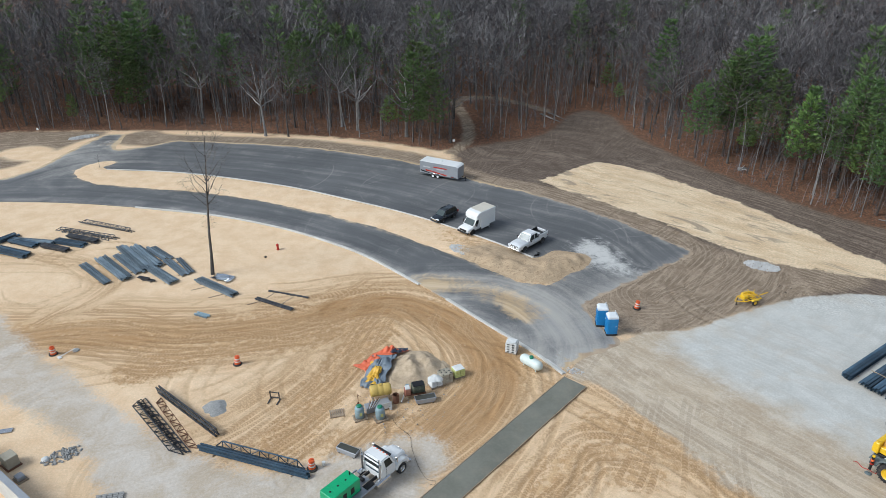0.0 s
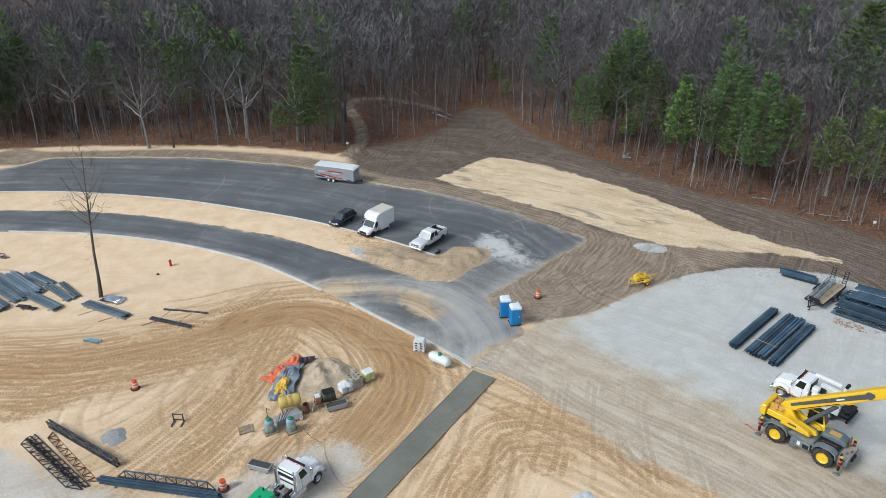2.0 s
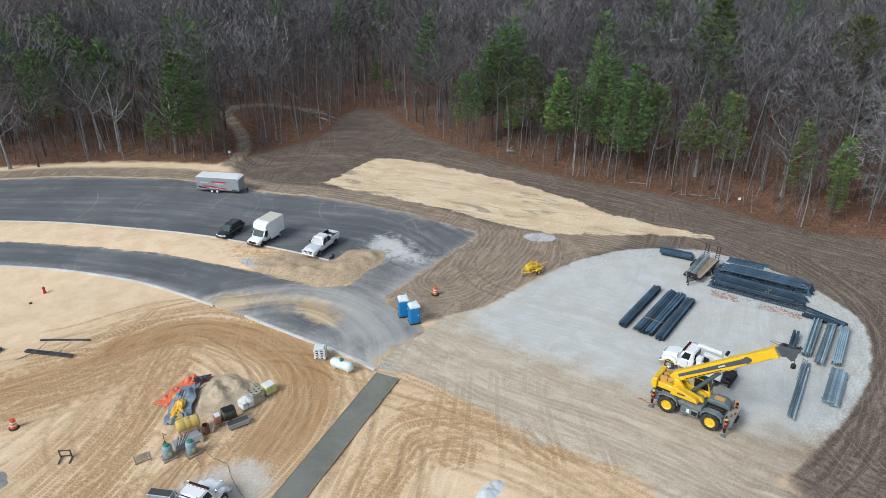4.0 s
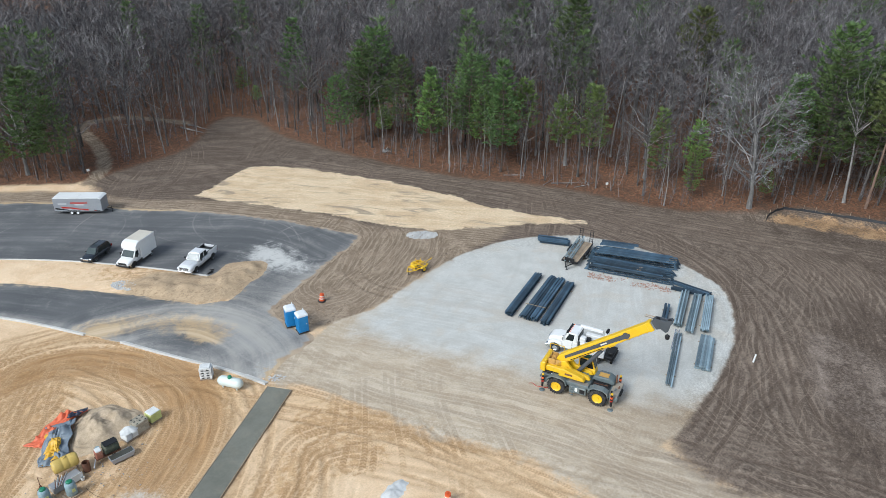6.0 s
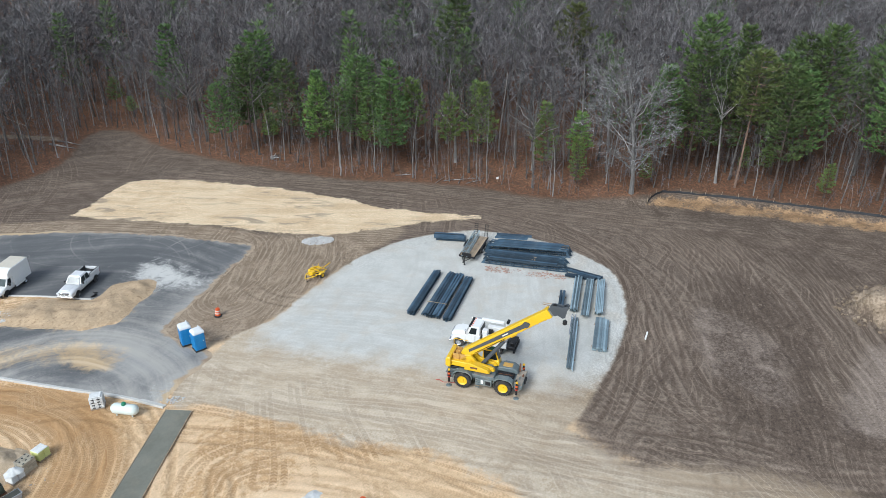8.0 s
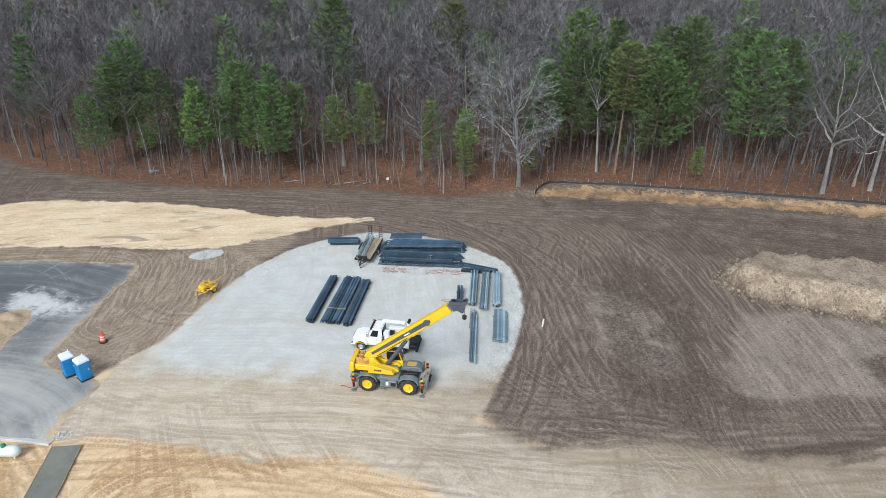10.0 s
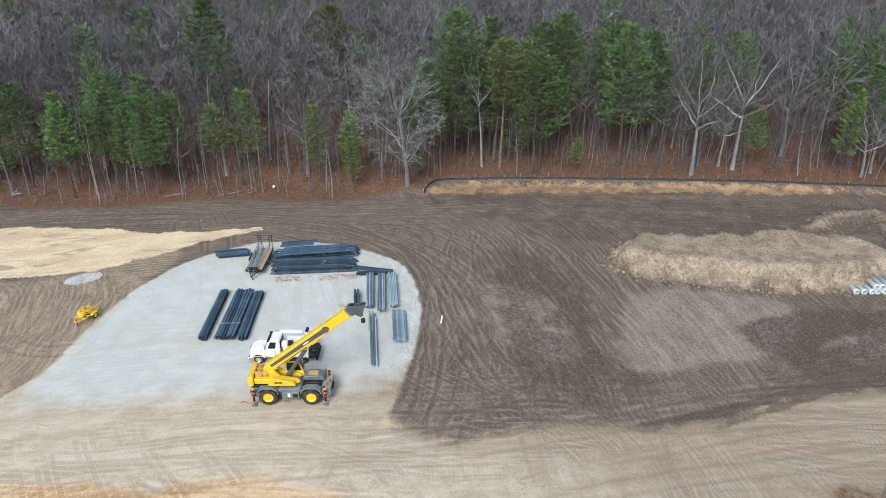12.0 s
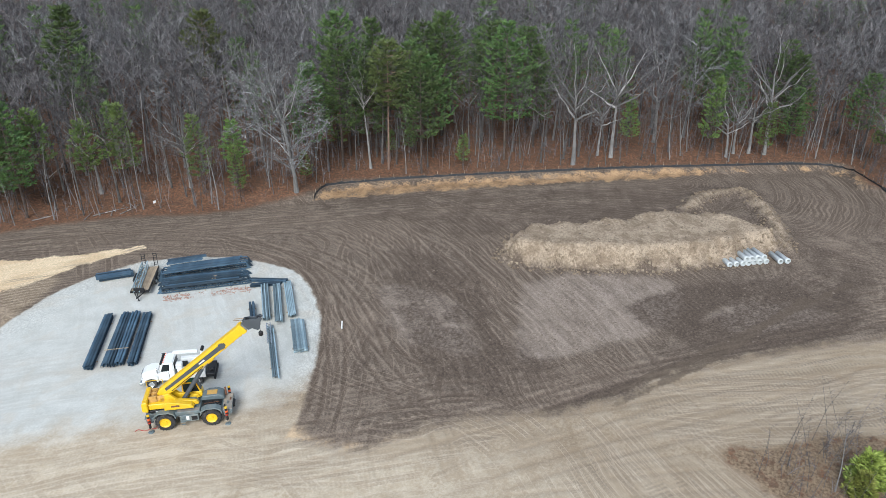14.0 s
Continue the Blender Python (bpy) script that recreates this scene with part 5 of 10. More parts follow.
def wheel(parent, x, y, r, w, rim_mat, lugs=0):
    """A tyre with its rim, axle along y."""
    s = 1 if y > 0 else -1
    m = pose(x, y, r, 90, 0, 0)
    t = lathe(B(), [(r * 0.6, -w / 2), (r * 0.93, -w / 2), (r, -w * 0.36), (r, w * 0.36), (r * 0.93, w / 2), (r * 0.6, w / 2)], 24 if lugs else 18, None, False)
    if lugs:
        for k in range(lugs):
            for side in (-1, 1):
                box(t, r * 0.97, r * 1.03, -0.05 * r, 0.05 * r, min(0.04 * side, side * w * 0.48), max(0.04 * side, side * w * 0.48), 0, pose(0, 0, 0, 0, 0, 360 / lugs * (k + 0.25 * side)))
    bmesh.ops.transform(t, matrix=m, verts=t.verts)
    ob = part("wheel", t, BLACK, parent)
    d = lathe(B(), [(r * 0.58, -w * 0.5 - 0.012), (r * 0.62, -w * 0.3), (r * 0.62, w * 0.3), (r * 0.58, w * 0.5 + 0.012), (r * 0.46, w * 0.38), (r * 0.2, w * 0.34), (r * 0.16, w * 0.46)], 16)
    bmesh.ops.transform(d, matrix=m @ pose(0, 0, 0, 0 if s < 0 else 180, 0, 0), verts=d.verts)
    part("rim", d, rim_mat, ob)
    return ob


def cab_glass(parent, z0, a, z1, b, mats, sides, front=(0.06, 0.94, 0.08, 0.92), rear=True):
    """Windscreen, side and rear panes on a frustum-shaped cab."""
    x0, x1, w0 = a
    X0, X1, w1 = b
    part("windscreen", panel(B(), [(x1, -w0, z0), (x1, w0, z0), (X1, w1, z1), (X1, -w1, z1)], *front), mats[0], parent)
    for u0, u1 in sides:
        part("side_window", panel(B(), [(x0, -w0, z0), (x1, -w0, z0), (X1, -w1, z1), (X0, -w1, z1)], u0, u1, 0.12, 0.86), mats[1], parent)
        part("side_window", panel(B(), [(x1, w0, z0), (x0, w0, z0), (X0, w1, z1), (X1, w1, z1)], 1 - u1, 1 - u0, 0.12, 0.86), mats[1], parent)
    if rear:
        part("rear_window", panel(B(), [(x0, w0, z0), (x0, -w0, z0), (X0, -w1, z1), (X0, w1, z1)], 0.08, 0.92, 0.15, 0.85), mats[1], parent)


def arches(parent, xs, r, half, z):
    """Black discs on both sides, standing for the shade in the wheel openings."""
    for x in xs:
        for s in (-1, 1):
            part("wheel_arch", rod(B(), (x, s * half - 0.015, z), (x, s * half + 0.015, z), r, 18), BLACK_METAL, parent)


# ---- parked vehicles ----
def loft(stations, n=20, p=3.6):
    """A rounded body swept through stations (x, half width, low, high)."""
    bm = B()
    rings = []
    for x, half, lo, hi in stations:
        ring = []
        for i in range(n):
            a = 2 * math.pi * (i + 0.5) / n
            c, q = math.cos(a), math.sin(a)
            y = half * math.copysign(abs(c) ** (2 / p), c)
            z = (lo + hi) / 2 + (hi - lo) / 2 * math.copysign(abs(q) ** (2 / p), q)
            ring.append(bm.verts.new((x, y * (1 - 0.05 * max(0.0, q)), z)))
        rings.append(ring)
    for a, b in zip(rings, rings[1:]):
        for i in range(n):
            bm.faces.new((a[i], a[(i + 1) % n], b[(i + 1) % n], b[i]))
    bm.faces.new(rings[0])
    bm.faces.new(rings[-1])
    bmesh.ops.recalc_face_normals(bm, faces=bm.faces)
    return bm


def pickup():
    t = thing("pickup_truck", "silver crew-cab pickup truck with an open dark bed", "pickup truck", pose(11.1, 84.65, 0.07, 0, 0, 226))
    smooth(part("body", loft([(-2.95, 0.94, 0.55, 1.13), (-2.6, 0.98, 0.47, 1.16), (0.85, 0.99, 0.44, 1.18), (1.3, 0.99, 0.44, 1.29), (2.2, 0.98, 0.44, 1.27), (2.72, 0.95, 0.45, 1.18), (2.92, 0.88, 0.5, 1.06), (2.97, 0.8, 0.55, 0.98)], p=4.5), SILVER, t))
    for y in (-0.98, 0.86):
        part("bed_side", box(B(), -2.95, -1.05, y, y + 0.12, 1.0, 1.5, 0.03), SILVER, t)
    part("tailgate", box(B(), -2.98, -2.88, -0.86, 0.86, 0.8, 1.48, 0.03), SILVER, t)
    part("bed_floor", box(B(), -2.88, -1.06, -0.86, 0.86, 1.1, 1.16, 0.0), BLACK_METAL, t, "black bed liner")
    for y in (-0.9, 0.74):
        part("bed_liner", box(B(), -2.9, -1.06, y + 0.02, y + 0.14, 1.12, 1.53, 0.01), BLACK_METAL, t)
    a, b = (-1.08, 1.2, 0.93), (-0.95, 0.5, 0.74)
    part("cab", frustum(B(), 1.16, a, 1.98, b, 0.1), SILVER, t)
    cab_glass(t, 1.16, a, 1.98, b, (GLASS_PALE, GLASS), ((0.08, 0.42), (0.47, 0.86)))
    part("grille", box(B(), 2.88, 2.97, -0.62, 0.62, 0.68, 1.1, 0.02), BLACK_METAL, t)
    for z in (0.74, 0.88, 1.04):
        part("grille_bar", box(B(), 2.96, 2.99, -0.6, 0.6, z, z + 0.05, 0.01), CHROME, t)
    part("bonnet_ridge", box(B(), 1.3, 2.6, -0.45, 0.45, 1.25, 1.3, 0.04), SILVER, t)
    for x in (-0.05, 0.98):
        for s in (-1, 1):
            part("door_seam", box(B(), x, x + 0.02, s * 0.985 - 0.004, s * 0.985 + 0.004, 0.55, 1.15), BLACK_METAL, t)
    part("front_bumper", box(B(), 2.82, 3.02, -0.98, 0.98, 0.42, 0.64, 0.05), CHROME, t)
    part("rear_bumper", box(B(), -3.1, -2.9, -0.95, 0.95, 0.5, 0.7, 0.04), CHROME, t)
    for s in (-1, 1):
        part("headlight", box(B(), 2.82, 2.96, s * 0.8 - 0.15, s * 0.8 + 0.15, 0.84, 1.1, 0.03), LAMP_CLEAR, t)
        part("tail_light", box(B(), -3.0, -2.92, s * 0.91 - 0.06, s * 0.91 + 0.06, 0.85, 1.25, 0.02), LAMP_RED, t)
        part("mirror", box(B(), 0.72, 0.88, s * 1.13 - 0.12, s * 1.13 + 0.12, 1.22, 1.46, 0.04), BLACK_METAL, t)
        part("running_board", box(B(), -1.1, 1.1, s * 0.98 - 0.08, s * 0.98 + 0.08, 0.36, 0.44, 0.02), BLACK_METAL, t)
    arches(t, (-1.86, 1.86), 0.48, 0.98, 0.45)
    for x in (-1.86, 1.86):
        for y in (-0.86, 0.86):
            wheel(t, x, y, 0.41, 0.28, CHROME)
    return t


def suv():
    t = thing("suv", "black sport utility car parked beside the kerb", "car", pose(0.2, 93.1, 0.07, 0, 0, 228) @ Matrix.Scale(0.9, 4))
    smooth(part("body", loft([(-2.34, 0.78, 0.45, 0.92), (-2.2, 0.88, 0.36, 1.0), (-1.0, 0.93, 0.3, 1.04), (0.9, 0.93, 0.3, 1.05), (1.6, 0.92, 0.3, 1.0), (2.05, 0.87, 0.32, 0.92), (2.28, 0.75, 0.36, 0.8), (2.35, 0.6, 0.42, 0.7)]), CAR_BLACK, t))
    a, b = (-2.28, 1.25, 0.88), (-1.95, 0.42, 0.68)
    part("cabin", frustum(B(), 0.95, a, 1.7, b, 0.08), CAR_BLACK, t)
    cab_glass(t, 0.95, a, 1.7, b, (GLASS_PALE, GLASS), ((0.06, 0.28), (0.32, 0.56), (0.6, 0.86)))
    part("sunroof", box(B(), -0.5, 0.25, -0.45, 0.45, 1.69, 1.715, 0.01), GLASS, t)
    for s in (-1, 1):
        part("roof_rail", rod(B(), (-1.7, s * 0.62, 1.75), (0.25, s * 0.62, 1.75), 0.025), BLACK_METAL, t)
        part("headlight", box(B(), 2.12, 2.3, s * 0.68 - 0.17, s * 0.68 + 0.17, 0.66, 0.84, 0.04), LAMP_CLEAR, t)
        part("tail_light", box(B(), -2.38, -2.28, s * 0.8 - 0.08, s * 0.8 + 0.08, 0.7, 1.15, 0.02), LAMP_RED, t)
        part("mirror", box(B(), 0.7, 0.84, s * 1.02 - 0.1, s * 1.02 + 0.1, 1.02, 1.18, 0.03), CAR_BLACK, t)
    part("grille", box(B(), 2.3, 2.36, -0.45, 0.45, 0.55, 0.75, 0.02), CHROME, t)
    part("lower_bumper", box(B(), 2.2, 2.38, -0.85, 0.85, 0.3, 0.46, 0.03), BLACK_METAL, t)
    arches(t, (-1.32, 1.38), 0.42, 0.92, 0.38)
    for x in (-1.32, 1.38):
        for y in (-0.82, 0.82):
            wheel(t, x, y, 0.36, 0.24, CHROME)
    return t


def box_truck():
    t = thing("box_truck", "white box truck with a rounded cargo body", "truck", pose(4.8, 89.92, 0.07, 0, 0, 225))
    part("chassis", box(B(), -2.4, 1.6, -0.5, 0.5, 0.4, 0.62, 0.02), BLACK_METAL, t)
    a, b = (0.6, 2.0, 0.98), (0.6, 1.35, 0.86)
    smooth(part("nose", loft([(0.6, 0.98, 0.45, 1.22), (1.7, 0.98, 0.45, 1.22), (2.3, 0.97, 0.45, 1.16), (2.75, 0.94, 0.46, 1.06), (2.93, 0.88, 0.5, 0.96), (2.99, 0.8, 0.55, 0.88)], p=4.5), WHITE, t))
    part("cab", frustum(B(), 1.18, a, 1.98, b, 0.06), WHITE, t)
    cab_glass(t, 1.18, a, 1.98, b, (GLASS_PALE, GLASS), ((0.3, 0.85),), rear=False)
    cargo = prism(B(), [(-2.35, 0.72), (-2.35, 2.95), (0.55, 2.95), (1.05, 2.84), (1.38, 2.55), (1.42, 2.02), (0.62, 1.98), (0.62, 0.72)], -1.08, 1.08, 0.05)
    part("cargo_box", cargo, WHITE, t)
    part("roof_sheet", box(B(), -2.28, 0.5, -1.0, 1.0, 2.94, 2.965, 0.0), surface("cream_roof_sheet", (0.62, 0.57, 0.48), (0.52, 0.48, 0.4), 1, 0.6, dust=0.2), t, "cream roof sheet")
    part("roller_door", box(B(), -2.4, -2.32, -0.95, 0.95, 0.8, 2.75, 0.01), TRAILER_GREY, t)
    part("grille", box(B(), 2.95, 3.02, -0.6, 0.6, 0.62, 0.92, 0.02), BLACK_METAL, t)
    part("front_bumper", box(B(), 2.85, 3.1, -0.98, 0.98, 0.38, 0.58, 0.04), BLACK_METAL, t)
    part("door_sign", box(B(), 0.95, 1.5, -0.999, -0.985, 0.85, 1.0), TEXT_BAR, t)
    for s in (-1, 1):
        part("headlight", box(B(), 2.88, 3.0, s * 0.78 - 0.14, s * 0.78 + 0.14, 0.68, 0.92, 0.03), LAMP_CLEAR, t)
        part("mirror", box(B(), 1.5, 1.66, s * 1.2 - 0.12, s * 1.2 + 0.12, 1.22, 1.6, 0.04), BLACK_METAL, t)
        part("skirt", box(B(), -1.2, 0.5, s * 1.04 - 0.03, s * 1.04 + 0.03, 0.45, 0.73, 0.01), WHITE, t)
    arches(t, (2.05,), 0.45, 0.985, 0.42)
    for x in (-1.22, 2.05):
        for y in (-0.86, 0.86):
            wheel(t, x, y, 0.37, 0.3 if x < 0 else 0.24, CHROME)
    return t


def cargo_trailer():
    t = thing("enclosed_trailer", "grey enclosed cargo trailer with red and black stripes", "trailer", pose(-0.2, 109.4, 0.07, 0, 0, -27.5) @ Matrix.Scale(0.95, 4))
    part("body", prism(B(), [(-3.6, 0.5), (-3.6, 2.55), (-3.4, 2.62), (3.2, 2.62), (3.6, 2.4), (3.6, 0.5)], -1.15, 1.15, 0.04), TRAILER_GREY, t)
    part("roof", prism(B(), [(-3.64, 2.6), (-3.5, 2.7), (3.3, 2.7), (3.66, 2.5), (3.6, 2.42), (3.2, 2.6)], -1.17, 1.17, 0.02), WHITE, t, "white roof sheet")
    part("side_trim", box(B(), -3.62, 3.62, -1.175, -1.15, 0.5, 0.62), CHROME, t)
    part("side_trim", box(B(), -3.62, 3.62, 1.15, 1.175, 0.5, 0.62), CHROME, t)
    for x0, x1, za, zb, mt in ((-3.5, -0.9, 1.15, 0.7, BLACK_METAL), (-1.2, 1.2, 1.2, 0.85, RED), (0.6, 3.0, 1.0, 0.68, RED), (1.8, 3.58, 0.9, 0.64, BLACK_METAL), (-2.6, -0.2, 1.32, 1.1, RED)):
        b = B()
        q = [b.verts.new(p) for p in ((x0, -1.158, za), (x0 + 0.3, -1.158, za - 0.3), (x1, -1.158, zb - 0.08), (x1 - 0.4, -1.158, zb + 0.05))]
        b.faces.new(q)
        g = bmesh.ops.extrude_face_region(b, geom=b.faces[:])
        bmesh.ops.translate(b, vec=(0, -0.006, 0), verts=[v for v in g["geom"] if isinstance(v, bmesh.types.BMVert)])
        part("stripe", b, mt, t)
    for x0, x1, z in ((-1.0, 1.6, 1.9), (-0.4, 1.0, 1.62), (-2.9, -1.6, 1.75)):
        part("lettering_bar", box(B(), x0, x1, -1.165, -1.152, z - 0.1, z + 0.1), RED if z > 1.8 else TEXT_BAR, t)
    part("side_door", box(B(), 1.55, 2.35, -1.17, -1.15, 0.62, 2.3, 0.005), TRAILER_GREY, t)
    for s in (-1, 1):
        part("fender", prism(B(), [(-1.55, 0.5), (-1.45, 0.82), (0.25, 0.82), (0.35, 0.5)], s * 1.16 - 0.06, s * 1.16 + 0.06, 0.01), CHROME, t)
        part("marker_light", box(B(), -3.66, -3.6, s * 0.95 - 0.08, s * 0.95 + 0.08, 0.75, 0.9), LAMP_RED, t)
    part("hitch", rod(rod(B(), (3.5, 0.6, 0.5), (4.7, 0, 0.5), 0.05), (3.5, -0.6, 0.5), (4.7, 0, 0.5), 0.05), BLACK_METAL, t)
    part("jack", rod(rod(B(), (4.5, 0, 0.0), (4.5, 0, 0.9), 0.045), (4.5, 0, 0.0), (4.5, 0, 0.03), 0.12), BLACK_METAL, t)
    part("roof_vent", box(B(), -0.2, 0.2, -0.2, 0.2, 2.7, 2.78, 0.02), WHITE, t)
    for x in (-1.05, -0.15):
        for y in (-1.12, 1.12):
            wheel(t, x, y, 0.34, 0.22, WHITE)
    return t


def hood_truck_front(t, x, wide=1.0):
    """Bonnet, wings, cab and lights of a conventional truck; x is the front axle."""
    part("bonnet", prism(B(), [(x - 0.75, 0.95), (x - 0.75, 1.78), (x + 0.5, 1.62), (x + 0.88, 1.42), (x + 0.95, 0.8), (x + 0.6, 0.75)], -0.72, 0.72, 0.12), WHITE, t)
    a, b = (x - 2.25, x - 0.7, 1.05), (x - 2.22, x - 1.15, 0.92)
    part("lower_cab", box(B(), x - 2.25, x - 0.7, -1.05, 1.05, 0.75, 1.72, 0.05), WHITE, t)
    part("upper_cab", frustum(B(), 1.7, a, 2.62, b, 0.09), WHITE, t)
    cab_glass(t, 1.7, a, 2.62, b, (GLASS, GLASS), ((0.3, 0.82),))
    part("visor", box(B(), x - 1.2, x - 0.98, -0.9, 0.9, 2.5, 2.62, 0.02), BLACK_METAL, t)
    for s in (-1, 1):
        part("wing", prism(B(), [(x - 0.72, 0.75), (x - 0.68, 1.18), (x - 0.3, 1.42), (x + 0.3, 1.42), (x + 0.72, 1.15), (x + 0.85, 0.72), (x + 0.6, 0.72), (x + 0.42, 1.02), (x, 1.14), (x - 0.42, 1.02), (x - 0.55, 0.75)], s * 0.92 - 0.24, s * 0.92 + 0.24, 0.04), WHITE, t)
        part("headlight", box(B(), x + 0.78, x + 0.9, s * 0.82 - 0.14, s * 0.82 + 0.14, 0.92, 1.12, 0.03), LAMP_CLEAR, t)
        part("mirror", box(B(), x - 0.85, x - 0.72, s * 1.28 - 0.1, s * 1.28 + 0.1, 1.85, 2.35, 0.03), CHROME, t)
        part("door_line", box(B(), x - 1.75, x - 1.72, s * 1.055 - 0.008, s * 1.055 + 0.008, 0.85, 1.7), BLACK_METAL, t)
        wheel(t, x, s * 0.98, 0.5, 0.3, CHROME)
    part("grille", box(B(), x + 0.9, x + 0.97, -0.5, 0.5, 0.85, 1.35, 0.02), CHROME, t)
    part("front_bumper", box(B(), x + 0.85, x + 1.08, -1.15, 1.15, 0.45, 0.75, 0.04), CHROME, t)
    for k in range(5):
        part("roof_light", box(B(), x - 1.35, x - 1.25, -0.7 + 0.35 * k - 0.05, -0.7 + 0.35 * k + 0.05, 2.62, 2.68, 0.01), ORANGE, t)


def flat_truck():
    """The front axle stands at the origin's forward end; heading along +x."""
    t = thing("flatbed_truck", "white flatbed truck with tall exhaust stacks", "truck", pose(-4.15, 44.75, 0, 0, 0, 50.5))
    hood_truck_front(t, 0.0)
    for s in (-1, 1):
        part("exhaust_stack", rod(rod(B(), (-2.42, s * 0.98, 0.9), (-2.42, s * 0.98, 2.5), 0.1, 10), (-2.42, s * 0.98, 2.5), (-2.46, s * 0.98, 3.05), 0.055, 10), CHROME, t, "chrome stack with a black tip")
        part("fuel_tank", rod(B(), (-3.0, s * 0.98, 0.72), (-1.5, s * 0.98, 0.72), 0.29, 14), CHROME, t)
        part("frame_rail", box(B(), -8.2, 0.6, s * 0.42 - 0.05, s * 0.42 + 0.05, 0.72, 0.98), BLACK_METAL, t)
        part("bed_rail", box(B(), -8.4, -2.9, s * 1.15 - 0.06, s * 1.15 + 0.06, 1.02, 1.16, 0.02), TRAILER_GREY, t)
        for x in (-6.2, -7.4):
            wheel(t, x, s * 0.92, 0.5, 0.52, CHROME)
    part("bed", box(B(), -8.4, -3.9, -1.1, 1.1, 1.0, 1.1, 0.01), TRAILER_GREY, t, "dusty grey steel bed")
    part("bed", box(B(), -3.9, -2.9, -0.35, 0.35, 1.0, 1.06, 0.01), TRAILER_GREY, t)
    part("battery_box", box(B(), -3.8, -2.9, -0.95, -0.45, 0.7, 1.0, 0.03), BLACK_METAL, t)
    part("hose_reel", rod(B(), (-3.4, -0.15, 1.18), (-3.4, 0.35, 1.18), 0.16, 12), BLACK_METAL, t)
    part("headboard_light", box(B(), -2.36, -2.26, -0.85, 0.85, 2.3, 2.42, 0.02), WHITE, t)
    part("lettering_bar", box(B(), -2.275, -2.255, -0.7, 0.7, 1.38, 1.52), STEEL_BLUE, t)
    g = thing("generator", "green enclosed generator standing on the truck bed", "generator", pose(-7.65, 40.45, 1.1, 0, 0, 50.5) @ Matrix.Scale(0.92, 4))
    part("housing", box(B(), -1.7, 1.35, -0.78, 0.78, 0.12, 1.5, 0.04), GEN_GREEN, g)
    part("skid", box(B(), -1.8, 1.5, -0.7, 0.7, 0.0, 0.14, 0.02), BLACK_METAL, g)
    for x in (-0.9, 0.05, 0.85):
        part("lid_seam", box(B(), x - 0.06, x + 0.06, -0.7, 0.7, 1.495, 1.52), GEN_GREEN, g)
    for x in (-1.25, -0.4, 0.45):
        part("lid_latch", box(B(), x - 0.08, x + 0.08, -0.06, 0.06, 1.5, 1.53), BLACK_METAL, g)
        part("louvre", box(B(), x - 0.2, x + 0.2, -0.795, -0.775, 0.5, 1.1), BLACK_METAL, g)
    part("exhaust", rod(B(), (1.1, 0.2, 1.5), (1.1, 0.2, 1.78), 0.06, 10), BLACK_METAL, g)
    part("control_box", box(B(), 1.35, 1.6, -0.3, 0.3, 0.4, 1.0, 0.03), BLACK_METAL, g)
    return t


def service_truck():
    """White mechanic's truck with a small crane on its body."""
    t = thing("service_truck", "white service truck with a folded loader crane", "truck", pose(40.1, 49.0, 0, 0, 0, 123))
    hood_truck_front(t, 0.0)
    part("frame", box(B(), -5.05, 0.4, -0.45, 0.45, 0.7, 0.98), BLACK_METAL, t)
    for s in (-1, 1):
        part("side_locker", box(B(), -5.05, -2.55, s * 0.92 - 0.24, s * 0.92 + 0.24, 0.85, 1.95, 0.03), WHITE, t)
        for x in (-3.0, -3.75, -4.55):
            part("locker_door", box(B(), x - 0.34, x + 0.34, s * 1.165 - 0.01, s * 1.165 + 0.01, 1.0 if x != -3.75 else 1.45, 1.85, 0.005), WHITE, t)
            part("locker_latch", box(B(), x - 0.06, x + 0.06, s * 1.18 - 0.01, s * 1.18 + 0.01, 1.5, 1.58), BLACK_METAL, t)
        for x in (-4.2,):
            wheel(t, x, s * 0.9, 0.5, 0.5, CHROME)
    part("body_floor", box(B(), -5.05, -2.55, -0.7, 0.7, 0.95, 1.15), BLACK_METAL, t, "dark body floor")
    part("tool_box", box(B(), -3.2, -2.6, -0.6, 0.5, 1.15, 1.75, 0.03), BLACK_METAL, t)
    part("welder", box(B(), -3.0, -2.45, 0.45, 1.05, 1.95, 2.45, 0.04), WHITE, t)
    part("rear_deck", box(B(), -5.85, -5.05, -1.1, 1.1, 0.8, 1.15, 0.04), BLACK_METAL, t)
    part("rear_bumper", box(B(), -5.95, -5.75, -1.15, 1.15, 0.5, 0.82, 0.03), BLACK_METAL, t)
    part("crane_post", rod(B(), (-4.65, -0.85, 1.9), (-4.65, -0.85, 2.5), 0.2, 12), WHITE, t)
    part("crane_boom", box(B(), -4.25, -1.9, -1.0, -0.7, 2.45, 2.75, 0.04), WHITE, t)
    part("crane_extension", box(B(), -2.0, -1.4, -0.95, -0.75, 2.5, 2.7, 0.03), TRAILER_GREY, t)
    part("crane_winch", rod(B(), (-4.7, -1.1, 2.85), (-4.7, -0.6, 2.85), 0.16, 12), BLACK_METAL, t)
    part("rear_vice", box(B(), -5.75, -5.35, 0.3, 0.7, 1.15, 1.4, 0.04), BLACK_METAL, t)
    return t


